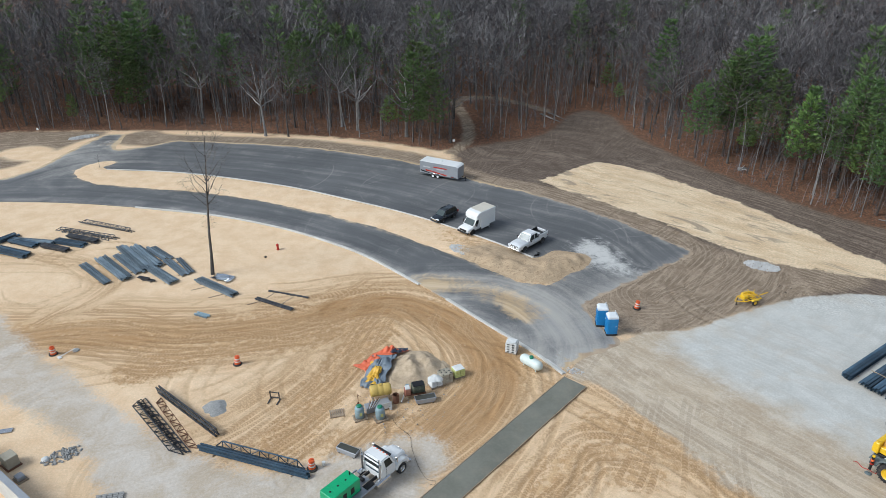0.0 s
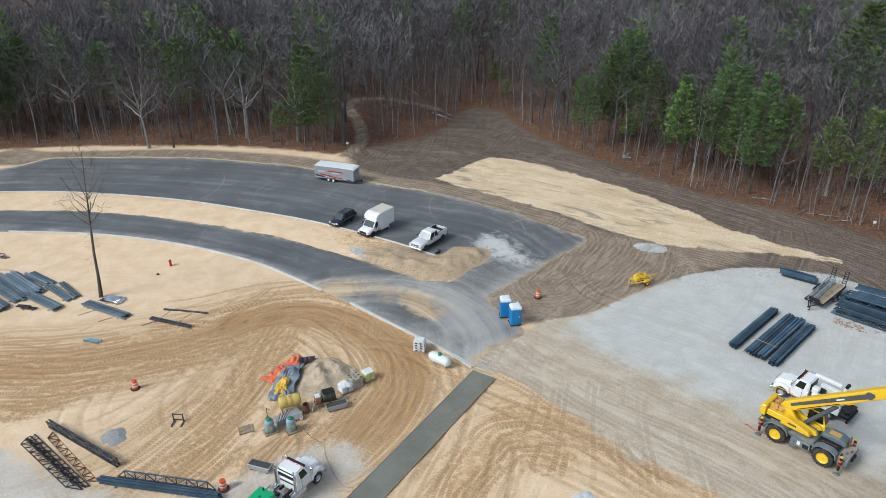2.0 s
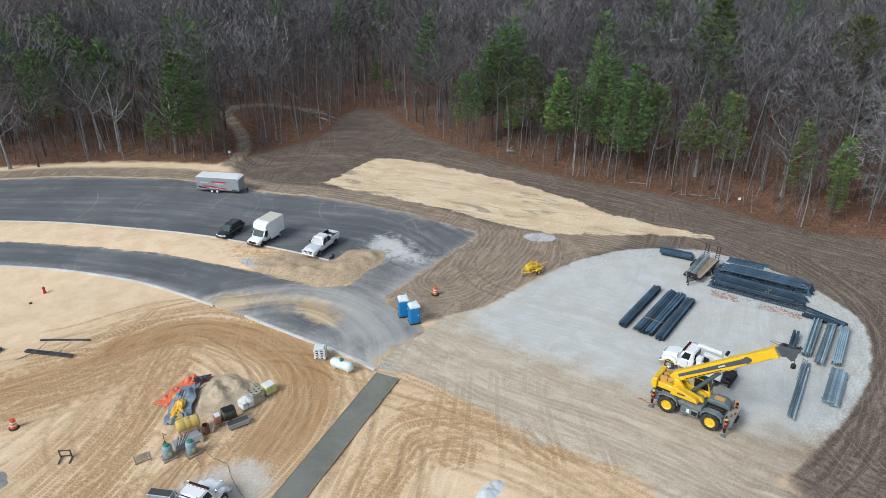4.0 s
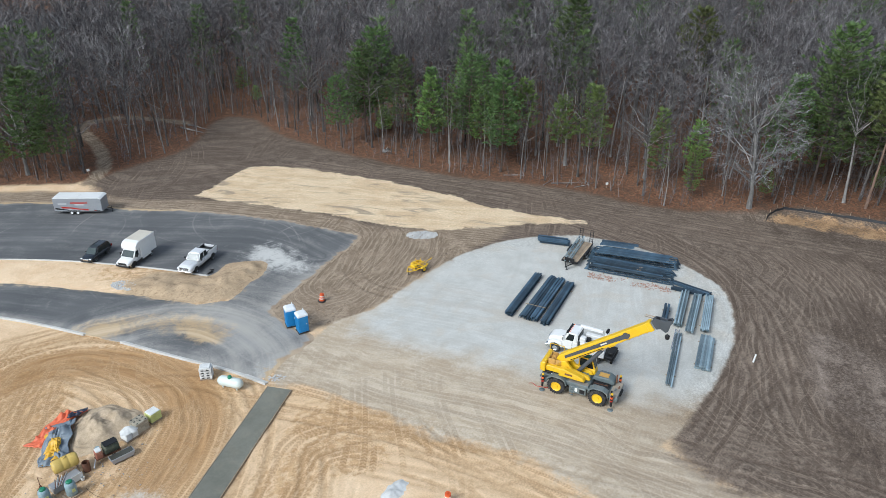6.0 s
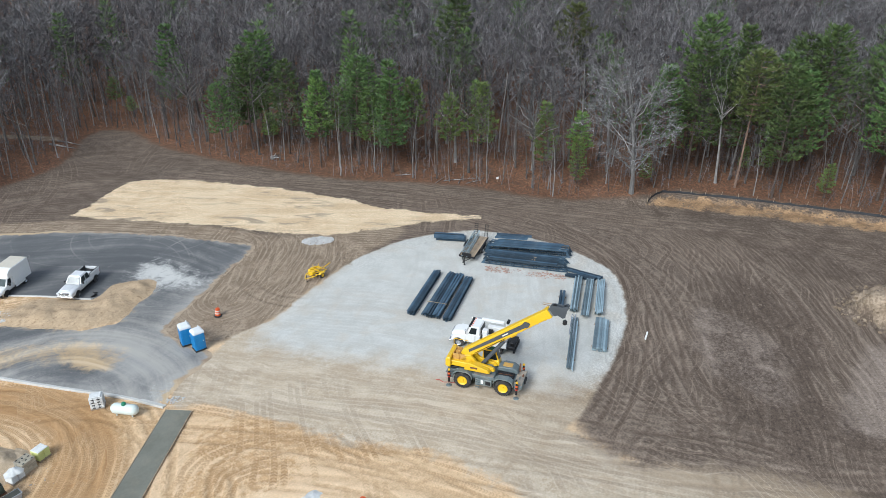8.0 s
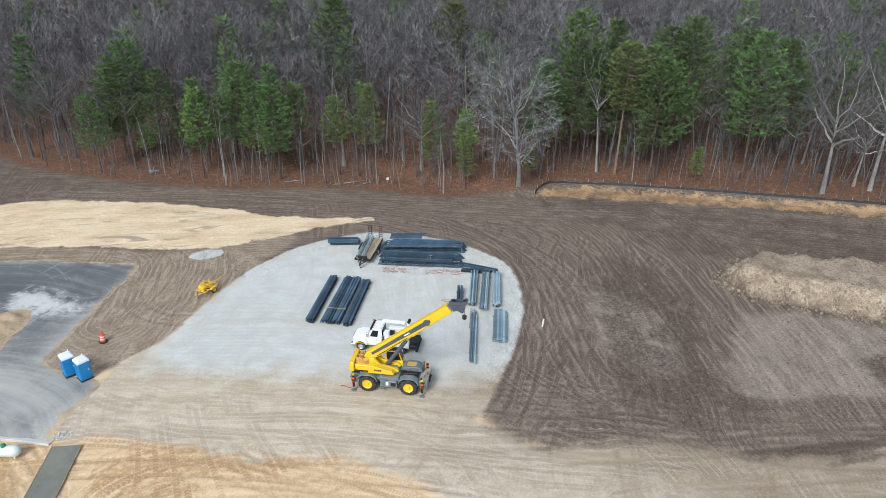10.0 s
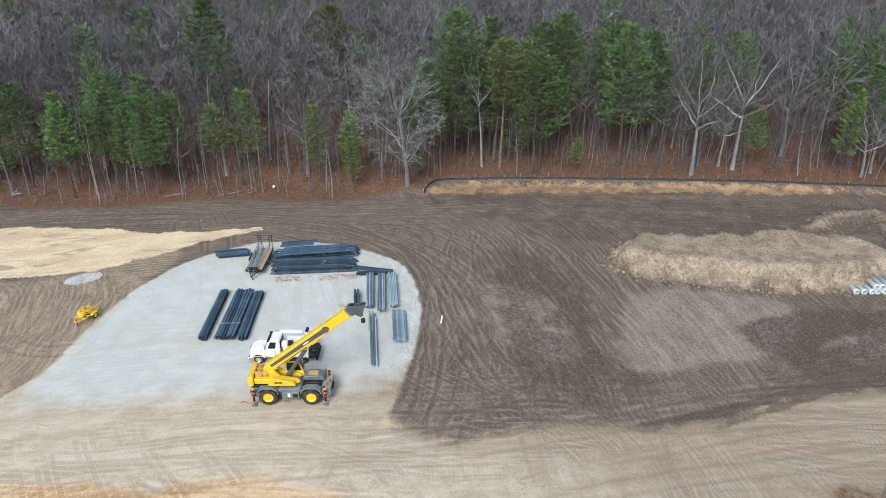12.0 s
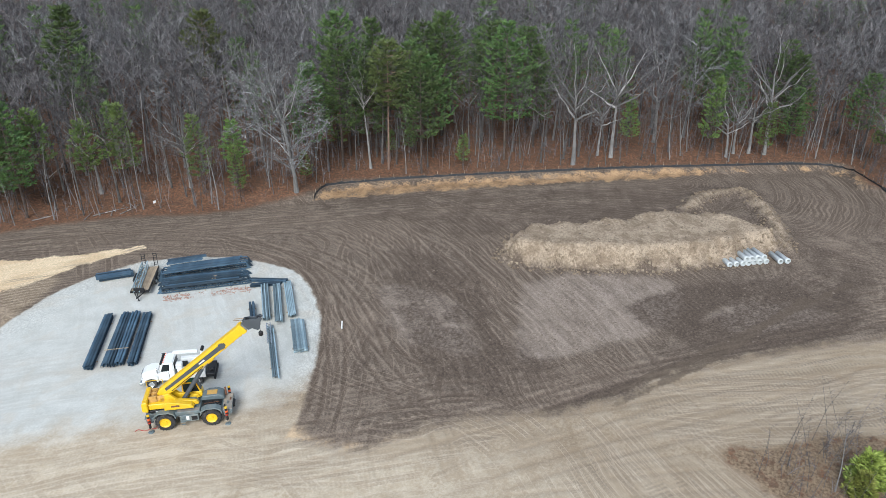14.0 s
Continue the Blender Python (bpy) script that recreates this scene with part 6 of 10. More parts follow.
def rough_crane():
    t = thing("rough_terrain_crane", "yellow and grey rough-terrain crane with raised boom", "crane", pose(37.55, 42.1, 0, 0, 0, -55.7))
    # carrier
    part("frame", box(B(), -3.3, 3.3, -0.75, 0.75, 0.75, 1.35, 0.04), CRANE_GREY, t)
    part("deck", prism(B(), [(-1.15, 1.3), (-1.1, 1.62), (1.0, 1.62), (1.15, 1.3)], -1.28, 1.28, 0.03), CRANE_GREY, t)
    part("deck_plate", box(B(), -0.9, 0.95, -1.2, -0.78, 1.62, 1.64), surface("dusty_tread_plate", (0.3, 0.26, 0.21), (0.15, 0.15, 0.15), 2, 0.8, dust=0.4), t)
    for x in (-1.97, 1.97):
        for s in (-1, 1):
            wheel(t, x, s * 1.22, 0.83, 0.62, YELLOW, 22)
            part("mudguard", prism(B(), [(x - 0.98, 1.2), (x - 0.86, 1.62), (x - 0.45, 1.86), (x + 0.45, 1.86), (x + 0.86, 1.62), (x + 0.98, 1.2), (x + 0.9, 1.18), (x + 0.78, 1.54), (x + 0.4, 1.77), (x - 0.4, 1.77), (x - 0.78, 1.54), (x - 0.9, 1.18)], s * 1.2 - 0.34, s * 1.2 + 0.34, 0.015), CRANE_GREY, t)
        part("axle", rod(B(), (x, -1.0, 0.83), (x, 1.0, 0.83), 0.16, 10), CRANE_GREY, t)
    for s in (-1, 1):
        part("side_tank", box(B(), -0.75, 0.85, s * 1.12 - 0.24, s * 1.12 + 0.24, 0.6, 1.28, 0.04), CRANE_GREY, t)
        part("tank_recess", box(B(), 0.25, 0.75, s * 1.365 - 0.01, s * 1.365 + 0.01, 0.72, 1.15, 0.01), BLACK_METAL, t)
        for k in range(4):
            # flat black plate puts a recess's shade on the solid tank side
            part("step", box(B(), -0.68, -0.3, s * 1.4 - 0.06, s * 1.4 + 0.06, 0.35 + 0.27 * k, 0.39 + 0.27 * k, 0.005), CRANE_GREY, t)
        part("notice_plate", box(B(), -0.2, 0.05, s * 1.365 - 0.008, s * 1.365 + 0.008, 0.8, 1.2), BAND, t)
    # engine bonnet at the front
    part("engine_cover", prism(B(), [(0.95, 1.62), (1.1, 2.0), (2.55, 2.08), (2.95, 1.9), (3.05, 1.55)], 0.1, 1.1, 0.05), CRANE_GREY, t)
    part("radiator_top", box(B(), 1.5, 2.4, 0.3, 0.9, 2.06, 2.11, 0.01), TAN, t, "dusty cover plate")
    part("engine_bay", box(B(), 1.15, 2.75, -0.6, 0.1, 1.35, 1.6, 0.03), BLACK_METAL, t)
    for k in range(4):
        part("hydraulic_hose", rod(B(), (1.2 + 0.1 * k, -0.5 + 0.13 * k, 1.62), (2.6, -0.45 + 0.12 * k, 1.64 + 0.03 * k), 0.03, 6), RUST if k == 1 else BLACK_METAL, t)
    part("exhaust", rod(B(), (3.1, 0.75, 1.5), (3.1, 0.75, 2.35), 0.08, 10), RUST, t)
    # outriggers
    for x in (-3.28, 3.28):
        part("outrigger_box", box(B(), x - 0.28, x + 0.28, -1.3, 1.3, 0.78, 1.2, 0.03), CRANE_GREY, t)
        part("outrigger_deck", box(B(), x - 0.42, x + 0.42, -1.25, 1.25, 1.2, 1.28, 0.02), CRANE_GREY, t)
        for s in (-1, 1):
            j = part("outrigger_jack", rod(B(), (x, s * 1.5, 0.45), (x, s * 1.5, 1.75), 0.11, 12), BLACK_METAL, t)
            part("jack_band", rod(B(), (x, s * 1.5, 1.3), (x, s * 1.5, 1.5), 0.13, 12), ORANGE, j)
            part("jack_band", rod(B(), (x, s * 1.5, 0.98), (x, s * 1.5, 1.12), 0.13, 12), RED, j)
            part("jack_rod", rod(B(), (x, s * 1.5, 0.06), (x, s * 1.5, 0.5), 0.06, 10), CHROME, j)
            part("float_pad", rod(B(), (x, s * 1.5, 0.0), (x, s * 1.5, 0.07), 0.28, 16, 0.2), CRANE_GREY, j)
            part("jack_cap", rod(B(), (x, s * 1.5, 1.75), (x, s * 1.5, 1.85), 0.12, 12), YELLOW, j)
            part("marker_light", box(B(), x - 0.12, x + 0.12, s * 1.33 - 0.03, s * 1.33 + 0.03, 0.9, 1.05, 0.01), LAMP_RED, t)
    part("front_bumper", box(B(), 3.5, 3.72, -1.2, 1.2, 0.85, 1.3, 0.04), CRANE_GREY, t)
    part("front_deck", box(B(), 2.9, 3.7, -1.15, 1.15, 1.3, 1.36, 0.02), surface("dusty_deck_plate", (0.36, 0.3, 0.23), (0.17, 0.17, 0.165), 2, 0.8, dust=0.5), t, "dusty tan deck plate")
    for k in range(3):
        part("deck_chock", box(B(), 3.0 + 0.22 * k, 3.12 + 0.22 * k, -0.9 + 0.5 * k, -0.6 + 0.5 * k, 1.36, 1.5, 0.02), (BLACK_METAL, CRANE_GREY, RUST)[k], t)
    part("tow_winch", rod(B(), (3.72, -0.4, 1.1), (3.72, 0.4, 1.1), 0.18, 12), BLACK_METAL, t)
    # upper works
    part("turntable", lathe(B(), [(0.85, 1.6), (0.85, 1.78), (0.72, 1.86)], 24), CRANE_GREY, t)
    for y in (-0.62, 0.3):
        part("side_plate", prism(B(), [(-2.5, 1.85), (-2.5, 2.5), (-1.9, 3.15), (-1.45, 3.2), (-0.8, 2.5), (0.75, 2.2), (0.95, 1.9), (0.75, 1.82)], y, y + 0.3, 0.03), YELLOW, t)
    part("hydraulic_tank", prism(B(), [(-1.9, 1.9), (-1.9, 2.6), (-1.5, 2.75), (0.4, 2.25), (0.6, 1.9)], -1.22, -0.64, 0.05), YELLOW, t, "yellow tank with a faded red mark")
    part("tank_mark", box(B(), -1.3, -0.6, -1.235, -1.215, 2.2, 2.38, 0.0, None), RUST, t)
    part("upper_floor", box(B(), -3.1, 0.6, -0.62, 0.6, 1.8, 1.98, 0.02), CRANE_GREY, t)
    part("counterweight", prism(B(), [(-3.75, 1.95), (-3.75, 2.75), (-3.6, 2.9), (-3.25, 2.9), (-3.25, 1.85)], -1.2, 1.2, 0.06), YELLOW, t)
    part("counterweight_foot", box(B(), -3.5, -1.6, -1.0, 1.0, 1.66, 1.86, 0.03), BLACK_METAL, t)
    part("white_stripe", box(B(), -2.7, -1.7, -1.012, -0.998, 1.74, 1.8), BAND, t)
    for s in (-1, 1):
        part("rear_handhold", rod(B(), (-3.7, s * 0.9, 2.9), (-3.3, s * 0.9, 3.05), 0.03, 6), YELLOW, t)
    part("winch_deck", box(B(), -3.24, -1.9, -0.95, 0.95, 1.95, 2.5, 0.04), YELLOW, t)
    for x in (-2.85, -2.15):
        w = part("winch_drum", rod(B(), (x, -0.4, 2.78), (x, 0.4, 2.78), 0.2, 16), TAN, t, "faded tan winch drum")
        for y in (-0.48, 0.42):
            part("drum_flange", rod(B(), (x, y, 2.78), (x, y + 0.06, 2.78), 0.27, 16), TAN, w)
        # near-black floor puts the open housing's inner shade into the colour
        part("winch_bay", box(B(), x - 0.28, x + 0.28, -0.55, 0.55, 2.5, 2.56), BLACK_METAL, t)
        for dx in (-0.33, 0.27):
            part("winch_wall", box(B(), x + dx, x + dx + 0.06, -0.62, 0.62, 2.48, 3.12, 0.02), TAN, t)
        for y in (-0.62, -0.03, 0.56):
            part("winch_wall", box(B(), x - 0.27, x + 0.27, y, y + 0.06, 2.48, 3.12, 0.02), TAN, t)
    part("handrail", rod(rod(rod(B(), (-3.6, 1.1, 2.95), (-3.6, 1.1, 3.6), 0.03), (-3.6, 1.1, 3.6), (-2.2, 1.1, 3.6), 0.03), (-2.2, 1.1, 2.4), (-2.2, 1.1, 3.6), 0.03), YELLOW, t)
    part("lower_rope_guard", box(B(), -3.0, -1.3, -1.0, -0.7, 1.7, 1.9, 0.03), BLACK_METAL, t)
    # operator's cab on the far side
    a, b = (-0.6, 1.05, 0.42), (-0.55, 0.7, 0.38)
    cab = B()
    frustum(cab, 1.75, (-0.6, 1.15, 0.42), 2.3, (-0.6, 1.05, 0.42), 0.04)
    frustum(cab, 2.3, a, 3.35, b, 0.06)
    bmesh.ops.translate(cab, vec=(0, 0.95, 0), verts=cab.verts)
    part("cab", cab, YELLOW, t)
    for c, mt in (([(1.05, 0.53, 2.3), (1.05, 1.37, 2.3), (0.7, 1.33, 3.35), (0.7, 0.57, 3.35)], GLASS), ([(-0.6, 0.53, 2.3), (1.05, 0.53, 2.3), (0.7, 0.57, 3.35), (-0.55, 0.57, 3.35)], GLASS),
                  ([(-0.55, 0.57, 3.36), (0.7, 0.57, 3.36), (0.7, 1.33, 3.36), (-0.55, 1.33, 3.36)], GLASS_GREEN)):
        part("cab_window", panel(B(), c, 0.08, 0.92, 0.1, 0.92), mt, t)
    # boom
    boom = part("boom", B(), YELLOW, t)
    pivot = pose(-2.05, -0.02, 3.05, 0, -38, 0)
    base = prism(B(), [(-0.3, -0.25), (-0.35, 0.3), (0.1, 0.48), (9.7, 0.42), (9.7, -0.38), (0.9, -0.46)], -0.32, 0.32, 0.05)
    bmesh.ops.transform(base, matrix=pivot, verts=base.verts)
    base.to_mesh(boom.data)
    base.free()
    for y0, nm in ((-0.345, "boom_stripe"), (0.325, "boom_stripe")):
        s = prism(B(), [(0.55, 0.02), (0.6, 0.28), (7.2, 0.22), (7.55, 0.1), (7.5, -0.15), (7.2, -0.22)], y0, y0 + 0.02, 0.0)
        bmesh.ops.transform(s, matrix=pivot, verts=s.verts)
        part(nm, s, BOOM_GREY, boom, "dark grey stripe")
    s = rod(B(), (7.15, -0.4, 0.03), (7.15, -0.28, 0.03), 0.3, 18, None, pivot)
    part("jib_pin_plate", s, BOOM_GREY, boom)
    part("lettering_bar", box(B(), 4.5, 5.15, -0.36, -0.34, -0.02, 0.1, 0.0, pivot), BAND, boom)
    for k in range(5):
        part("boom_bracket", box(B(), 1.6 + 1.6 * k, 1.72 + 1.6 * k, -0.36, -0.3, 0.28, 0.46, 0.01, pivot), YELLOW, boom)
    part("inner_section", box(B(), 9.6, 10.2, -0.25, 0.25, -0.3, 0.34, 0.03, pivot), CRANE_GREY, boom)
    head = B()
    for y in (-0.28, 0.22):
        prism(head, [(9.9, -0.4), (9.9, 0.42), (10.3, 0.55), (10.75, 0.25), (11.05, -0.05), (11.5, -0.12), (11.55, -0.38), (11.1, -0.55), (10.75, -0.95), (10.45, -0.98), (10.25, -0.5)], y, y + 0.06, 0.01, pivot)
    hd = part("boom_head", head, BOOM_GREY, boom, "dark grey boom head")
    for x, z in ((10.4, 0.32), (10.70, -0.68), (11.2, -0.28)):
        for k in range(4):
            part("sheave", rod(B(), (x, -0.2 + 0.11 * k, z), (x, -0.13 + 0.11 * k, z), 0.17, 14, None, pivot), BLACK_METAL, hd)
    tip = pivot @ Vector((10.95, 0, -0.62))
    part("hoist_rope", rod(B(), tip, tip - Vector((0, 0, 0.9)), 0.015, 5), BLACK_METAL, boom)
    part("hook_block", lathe(B(), [(0.08, 0), (0.2, 0.1), (0.2, 0.4), (0.08, 0.5)], 10, Matrix.Translation(tip - Vector((0, 0, 1.35)))), BLACK_METAL, boom)
    part("luffing_cylinder", rod(B(), (-0.45, -0.02, 2.05), pivot @ Vector((4.1, 0, -0.62)), 0.19, 14), BOOM_GREY, t)
    part("luffing_rod", rod(B(), pivot @ Vector((3.9, 0, -0.66)), pivot @ Vector((5.3, 0, -0.42)), 0.1, 12), CHROME, t)
    part("cylinder_foot", box(B(), 5.0, 5.7, -0.2, 0.2, -0.58, -0.3, 0.04, pivot), YELLOW, boom)
    for k in range(4):
        x = 6.2 + 0.9 * k
        part("boom_lug", box(B(), x, x + 0.16, -0.2, 0.2, -0.48, -0.36, 0.02, pivot), YELLOW, boom)
    part("boom_hose", rod(B(), pivot @ Vector((0.9, -0.36, -0.3)), pivot @ Vector((4.6, -0.36, -0.3)), 0.03, 6), BLACK_METAL, boom)
    part("boom_collar", box(B(), 9.3, 9.75, -0.36, 0.36, -0.42, 0.46, 0.03, pivot), YELLOW, boom)
    return t


def plank_trailer():
    t = thing("equipment_trailer", "black equipment trailer with timber deck and raised ramps", "trailer", pose(54.3, 64.15, 0, 0, 0, 213))
    # forward (+x) is the drawbar end
    for s in (-1, 1):
        part("side_rail", box(B(), -3.1, 3.1, s * 1.0 - 0.05, s * 1.0 + 0.05, 0.55, 0.78, 0.01), BLACK_METAL, t)
        part("fender", prism(B(), [(-1.3, 0.72), (-1.2, 0.95), (0.5, 0.95), (0.6, 0.72)], s * 1.17 - 0.12, s * 1.17 + 0.12, 0.01), BLACK_METAL, t)
        for x in (-0.8, 0.1):
            wheel(t, x, s * 1.17, 0.36, 0.22, WHITE)
        r = B()
        for y in (-0.2, 0.2):
            rod(r, (-3.15, s * 0.7 + y, 0.75), (-3.3, s * 0.7 + y, 2.45), 0.04, 6)
        for k in range(6):
            rod(r, (-3.17 - 0.025 * k, s * 0.7 - 0.2, 0.95 + 0.29 * k), (-3.17 - 0.025 * k, s * 0.7 + 0.2, 0.95 + 0.29 * k), 0.035, 6)
        part("ramp", r, BLACK_METAL, t)
        part("drawbar", rod(B(), (3.0, s * 0.6, 0.6), (4.4, 0, 0.6), 0.06, 6), BLACK_METAL, t)
    for k in range(10):
        part("deck_plank", box(B(), -3.05, 3.05, -0.94 + 0.189 * k, -0.94 + 0.189 * k + 0.18, 0.7, 0.75, 0.006), WOOD, t)
    part("jack", rod(rod(B(), (4.0, 0, 0.0), (4.0, 0, 1.0), 0.045), (4.0, 0, 0.0), (4.0, 0, 0.03), 0.14), BLACK_METAL, t)
    part("coupler", box(B(), 4.3, 4.6, -0.08, 0.08, 0.55, 0.68, 0.02), BLACK_METAL, t)
    part("crossmember", box(B(), 2.9, 3.1, -1.0, 1.0, 0.55, 0.75, 0.01), BLACK_METAL, t)
    part("tool_rack", box(B(), 3.05, 3.2, -0.6, 0.6, 0.75, 1.2, 0.02), BLACK_METAL, t)
    return t


def reel_cart():
    """Small yellow single-axle frame trailer with coiled tubes."""
    t = thing("yellow_cart", "small yellow tubular frame trailer with drawbar", "trailer", pose(34.75, 70.6, 0, 0, 0, 200))
    b = B()
    for s in (-1, 1):
        rod(b, (-1.1, s * 0.65, 0.62), (1.1, s * 0.65, 0.62), 0.06, 8)
        rod(b, (1.1, s * 0.65, 0.62), (2.0, 0, 0.55), 0.05, 8)
    for x in (-1.1, -0.3, 0.5, 1.1):
        rod(b, (x, -0.65, 0.62), (x, 0.65, 0.62), 0.05, 8)
    part("frame", b, YELLOW, t)
    for s in (-1, 1):
        wheel(t, -0.1, s * 0.85, 0.36, 0.2, YELLOW)
        part("fender", prism(B(), [(-0.6, 0.62), (-0.45, 0.8), (0.25, 0.8), (0.4, 0.62)], s * 0.85 - 0.14, s * 0.85 + 0.14, 0.01), YELLOW, t)
    for k in range(3):
        ring = B()
        for j in range(14):
            a0, a1 = 2 * math.pi * j / 14, 2 * math.pi * (j + 1) / 14
            r = 0.62 - 0.1 * k
            rod(ring, (-0.1 + r * math.cos(a0), r * math.sin(a0) * 0.9, 0.78 + 0.16 * k), (-0.1 + r * math.cos(a1), r * math.sin(a1) * 0.9, 0.8 + 0.16 * k), 0.05, 6)
        part("reel_ring", ring, YELLOW, t)
    for a, z in ((20, 1.25), (75, 1.35), (140, 1.2), (200, 1.3), (260, 1.25), (320, 1.3)):
        c, s = math.cos(radians(a)), math.sin(radians(a))
        part("reel_arm", rod(B(), (-0.1, 0, 0.75), (-0.1 + 0.75 * c, 0.75 * s, z), 0.035, 6), YELLOW, t)
    part("axle_beam", rod(B(), (-0.1, -0.85, 0.36), (-0.1, 0.85, 0.36), 0.06, 8), BLACK_METAL, t)
    part("hydraulic_unit", box(B(), 0.55, 1.05, -0.35, 0.35, 0.66, 1.05, 0.04), YELLOW, t)
    part("jack", rod(rod(B(), (1.7, 0, 0.0), (1.7, 0, 0.9), 0.04), (1.7, 0, 0.0), (1.7, 0, 0.03), 0.12), BLACK_METAL, t)
    part("tow_arm", rod(B(), (-1.1, 0.2, 0.75), (-2.2, 0.3, 0.95), 0.05, 6), YELLOW, t)
    return t


pickup()
suv()
box_truck()
cargo_trailer()
flat_truck()
service_truck()
rough_crane()
plank_trailer()
reel_cart()


# ---- building steel ----
def shared(name, me, parent, m):
    ob = new(name, me)
    ob.parent = parent
    ob.matrix_basis = m
    return ob


def mesh_of(bm, name, material):
    me = bpy.data.meshes.new(name)
    bm.to_mesh(me)
    bm.free()
    me.materials.append(material)
    return me


def along(a, b, z=0.0):
    """A pose at the middle of a plan line, x along it, and its length."""
    d = Vector((b[0] - a[0], b[1] - a[1]))
    return pose((a[0] + b[0]) / 2, (a[1] + b[1]) / 2, z, 0, 0, math.degrees(math.atan2(d.y, d.x))), d.length


def section(bm, length, w, h, kind):
    """A rolled section along x: channel (open below), i_beam or tube."""
    L, t = length / 2, 0.018
    if kind == "i_beam":
        box(bm, -L, L, -w / 2, w / 2, 0, t * 1.5)
        box(bm, -L, L, -t / 2, t / 2, t * 1.5, h - t * 1.5)
        box(bm, -L, L, -w / 2, w / 2, h - t * 1.5, h)
    elif kind == "tube":
        box(bm, -L, L, -w / 2, w / 2, 0, h, 0.015)
    else:
        prism(bm, [(-w / 2, 0), (-w / 2 + 0.012, h), (w / 2 - 0.012, h), (w / 2, 0), (w / 2 - t, 0), (w / 2 - t - 0.012, h - t), (-w / 2 + t + 0.012, h - t), (-w / 2 + t, 0)], -L, L, 0, pose(0, 0, 0, 0, 0, 90))
    return bm


def stack(a, b, n, layers, material, label, w=0.2, h=0.16, gap=0.05, kind="channel", name="steel_stack", group="steel stacks", ragged=0.25, bearers=True, straps=0):
    """Rolled sections side by side and on one another, on timber bearers."""
    m, length = along(a, b)
    t = thing(name, label, "steel stack", m, group)
    me = mesh_of(section(B(), length, w, h, kind), "section", material)
    z0 = 0.0
    if bearers:
        for x in (-0.36, 0.36):
            part("bearer", box(B(), x * length - 0.05, x * length + 0.05, -n * (w + gap) / 2 - 0.12, n * (w + gap) / 2 + 0.12, 0.0, 0.09, 0.005), WOOD, t)
        z0 = 0.09
    for k in range(layers):
        for i in range(n - (k if n > 3 and k else 0) * (random.random() < 0.5)):
            shared("section", me, t, pose(random.gauss(0, 0.12) - ragged * k * 0.4, (i - (n - 1) / 2) * (w + gap), z0 + k * (h + 0.03) + random.choice((0, 0, 0.012, 0.022)), 0, 0, random.gauss(0, 0.25)))
    for k in range(straps):
        x = (-0.25, 0.28)[k % 2] * length
        part("timber_batten", box(B(), x - 0.05, x + 0.05, -n * (w + gap) / 2 - 0.1, n * (w + gap) / 2 + 0.1, z0 + layers * h + 0.004, z0 + layers * h + 0.06, 0.005), WOOD, t)
    return t


def truss(a, b, depth, material, label, z=0.0, panels=9, chord=0.1, tilt=0.0, shift=0.0, sloped=True, group="steel trusses"):
    """An open-web steel truss with double chords, standing or tipped on its side."""
    m, length = along(a, b, z)
    t = thing("steel_truss", label, "truss", m @ pose(0, shift, 0, tilt, 0, 0), group)
    L = length / 2
    part("bottom_chord", box(B(), -L, L, -chord / 2, chord / 2, 0, chord, 0.01), material, t)
    x0 = L - (depth * 0.9 if sloped else 0.05)
    part("top_chord", box(B(), -x0, x0, -chord / 2, chord / 2, depth - chord, depth, 0.01), material, t)
    step = 2 * x0 / panels
    post = mesh_of(box(B(), -0.03, 0.03, -0.03, 0.03, chord, depth - chord), "web_post", material)
    diag_len = math.hypot(step, depth - chord)
    diag = mesh_of(box(B(), -diag_len / 2, diag_len / 2, -0.025, 0.025, -0.025, 0.025), "web_diagonal", material)
    for k in range(panels + 1):
        shared("web_post", post, t, pose(-x0 + step * k, 0, 0))
    tip = math.degrees(math.atan2(depth - chord, step))
    for k in range(panels):
        shared("web_diagonal", diag, t, pose(-x0 + step * (k + 0.5), 0, depth / 2, 0, -tip if k % 2 else tip, 0))
    if sloped:
        for s in (-1, 1):
            part("end_strut", rod(B(), (s * L, 0, chord / 2), (s * x0, 0, depth - chord / 2), 0.045, 6), material, t)
    return t


G, D, K = STEEL_GREY, STEEL_BLUE, STEEL_DARK
random.seed(31)
# left yard, on the sand
M = STEEL_MID
GL = "stack of grey steel channels lying on sand"
for a, b, n, k in (((-45.0, 79.6), (-39.9, 74.8), 3, 1), ((-43.3, 81.0), (-37.9, 75.7), 5, 2), ((-41.6, 82.2), (-36.9, 77.4), 5, 1), ((-41.9, 84.2), (-36.2, 78.0), 4, 2),
                   ((-40.2, 84.3), (-35.2, 79.0), 4, 2), ((-38.2, 84.1), (-34.7, 80.9), 4, 1), ((-36.6, 79.0), (-32.0, 74.9), 4, 2), ((-34.8, 80.6), (-31.2, 76.7), 3, 1),
                   ((-33.4, 80.9), (-30.5, 77.2), 2, 1)):
    stack(a, b, n, k, M, GL, w=0.3 if n < 5 else 0.24, h=0.14)
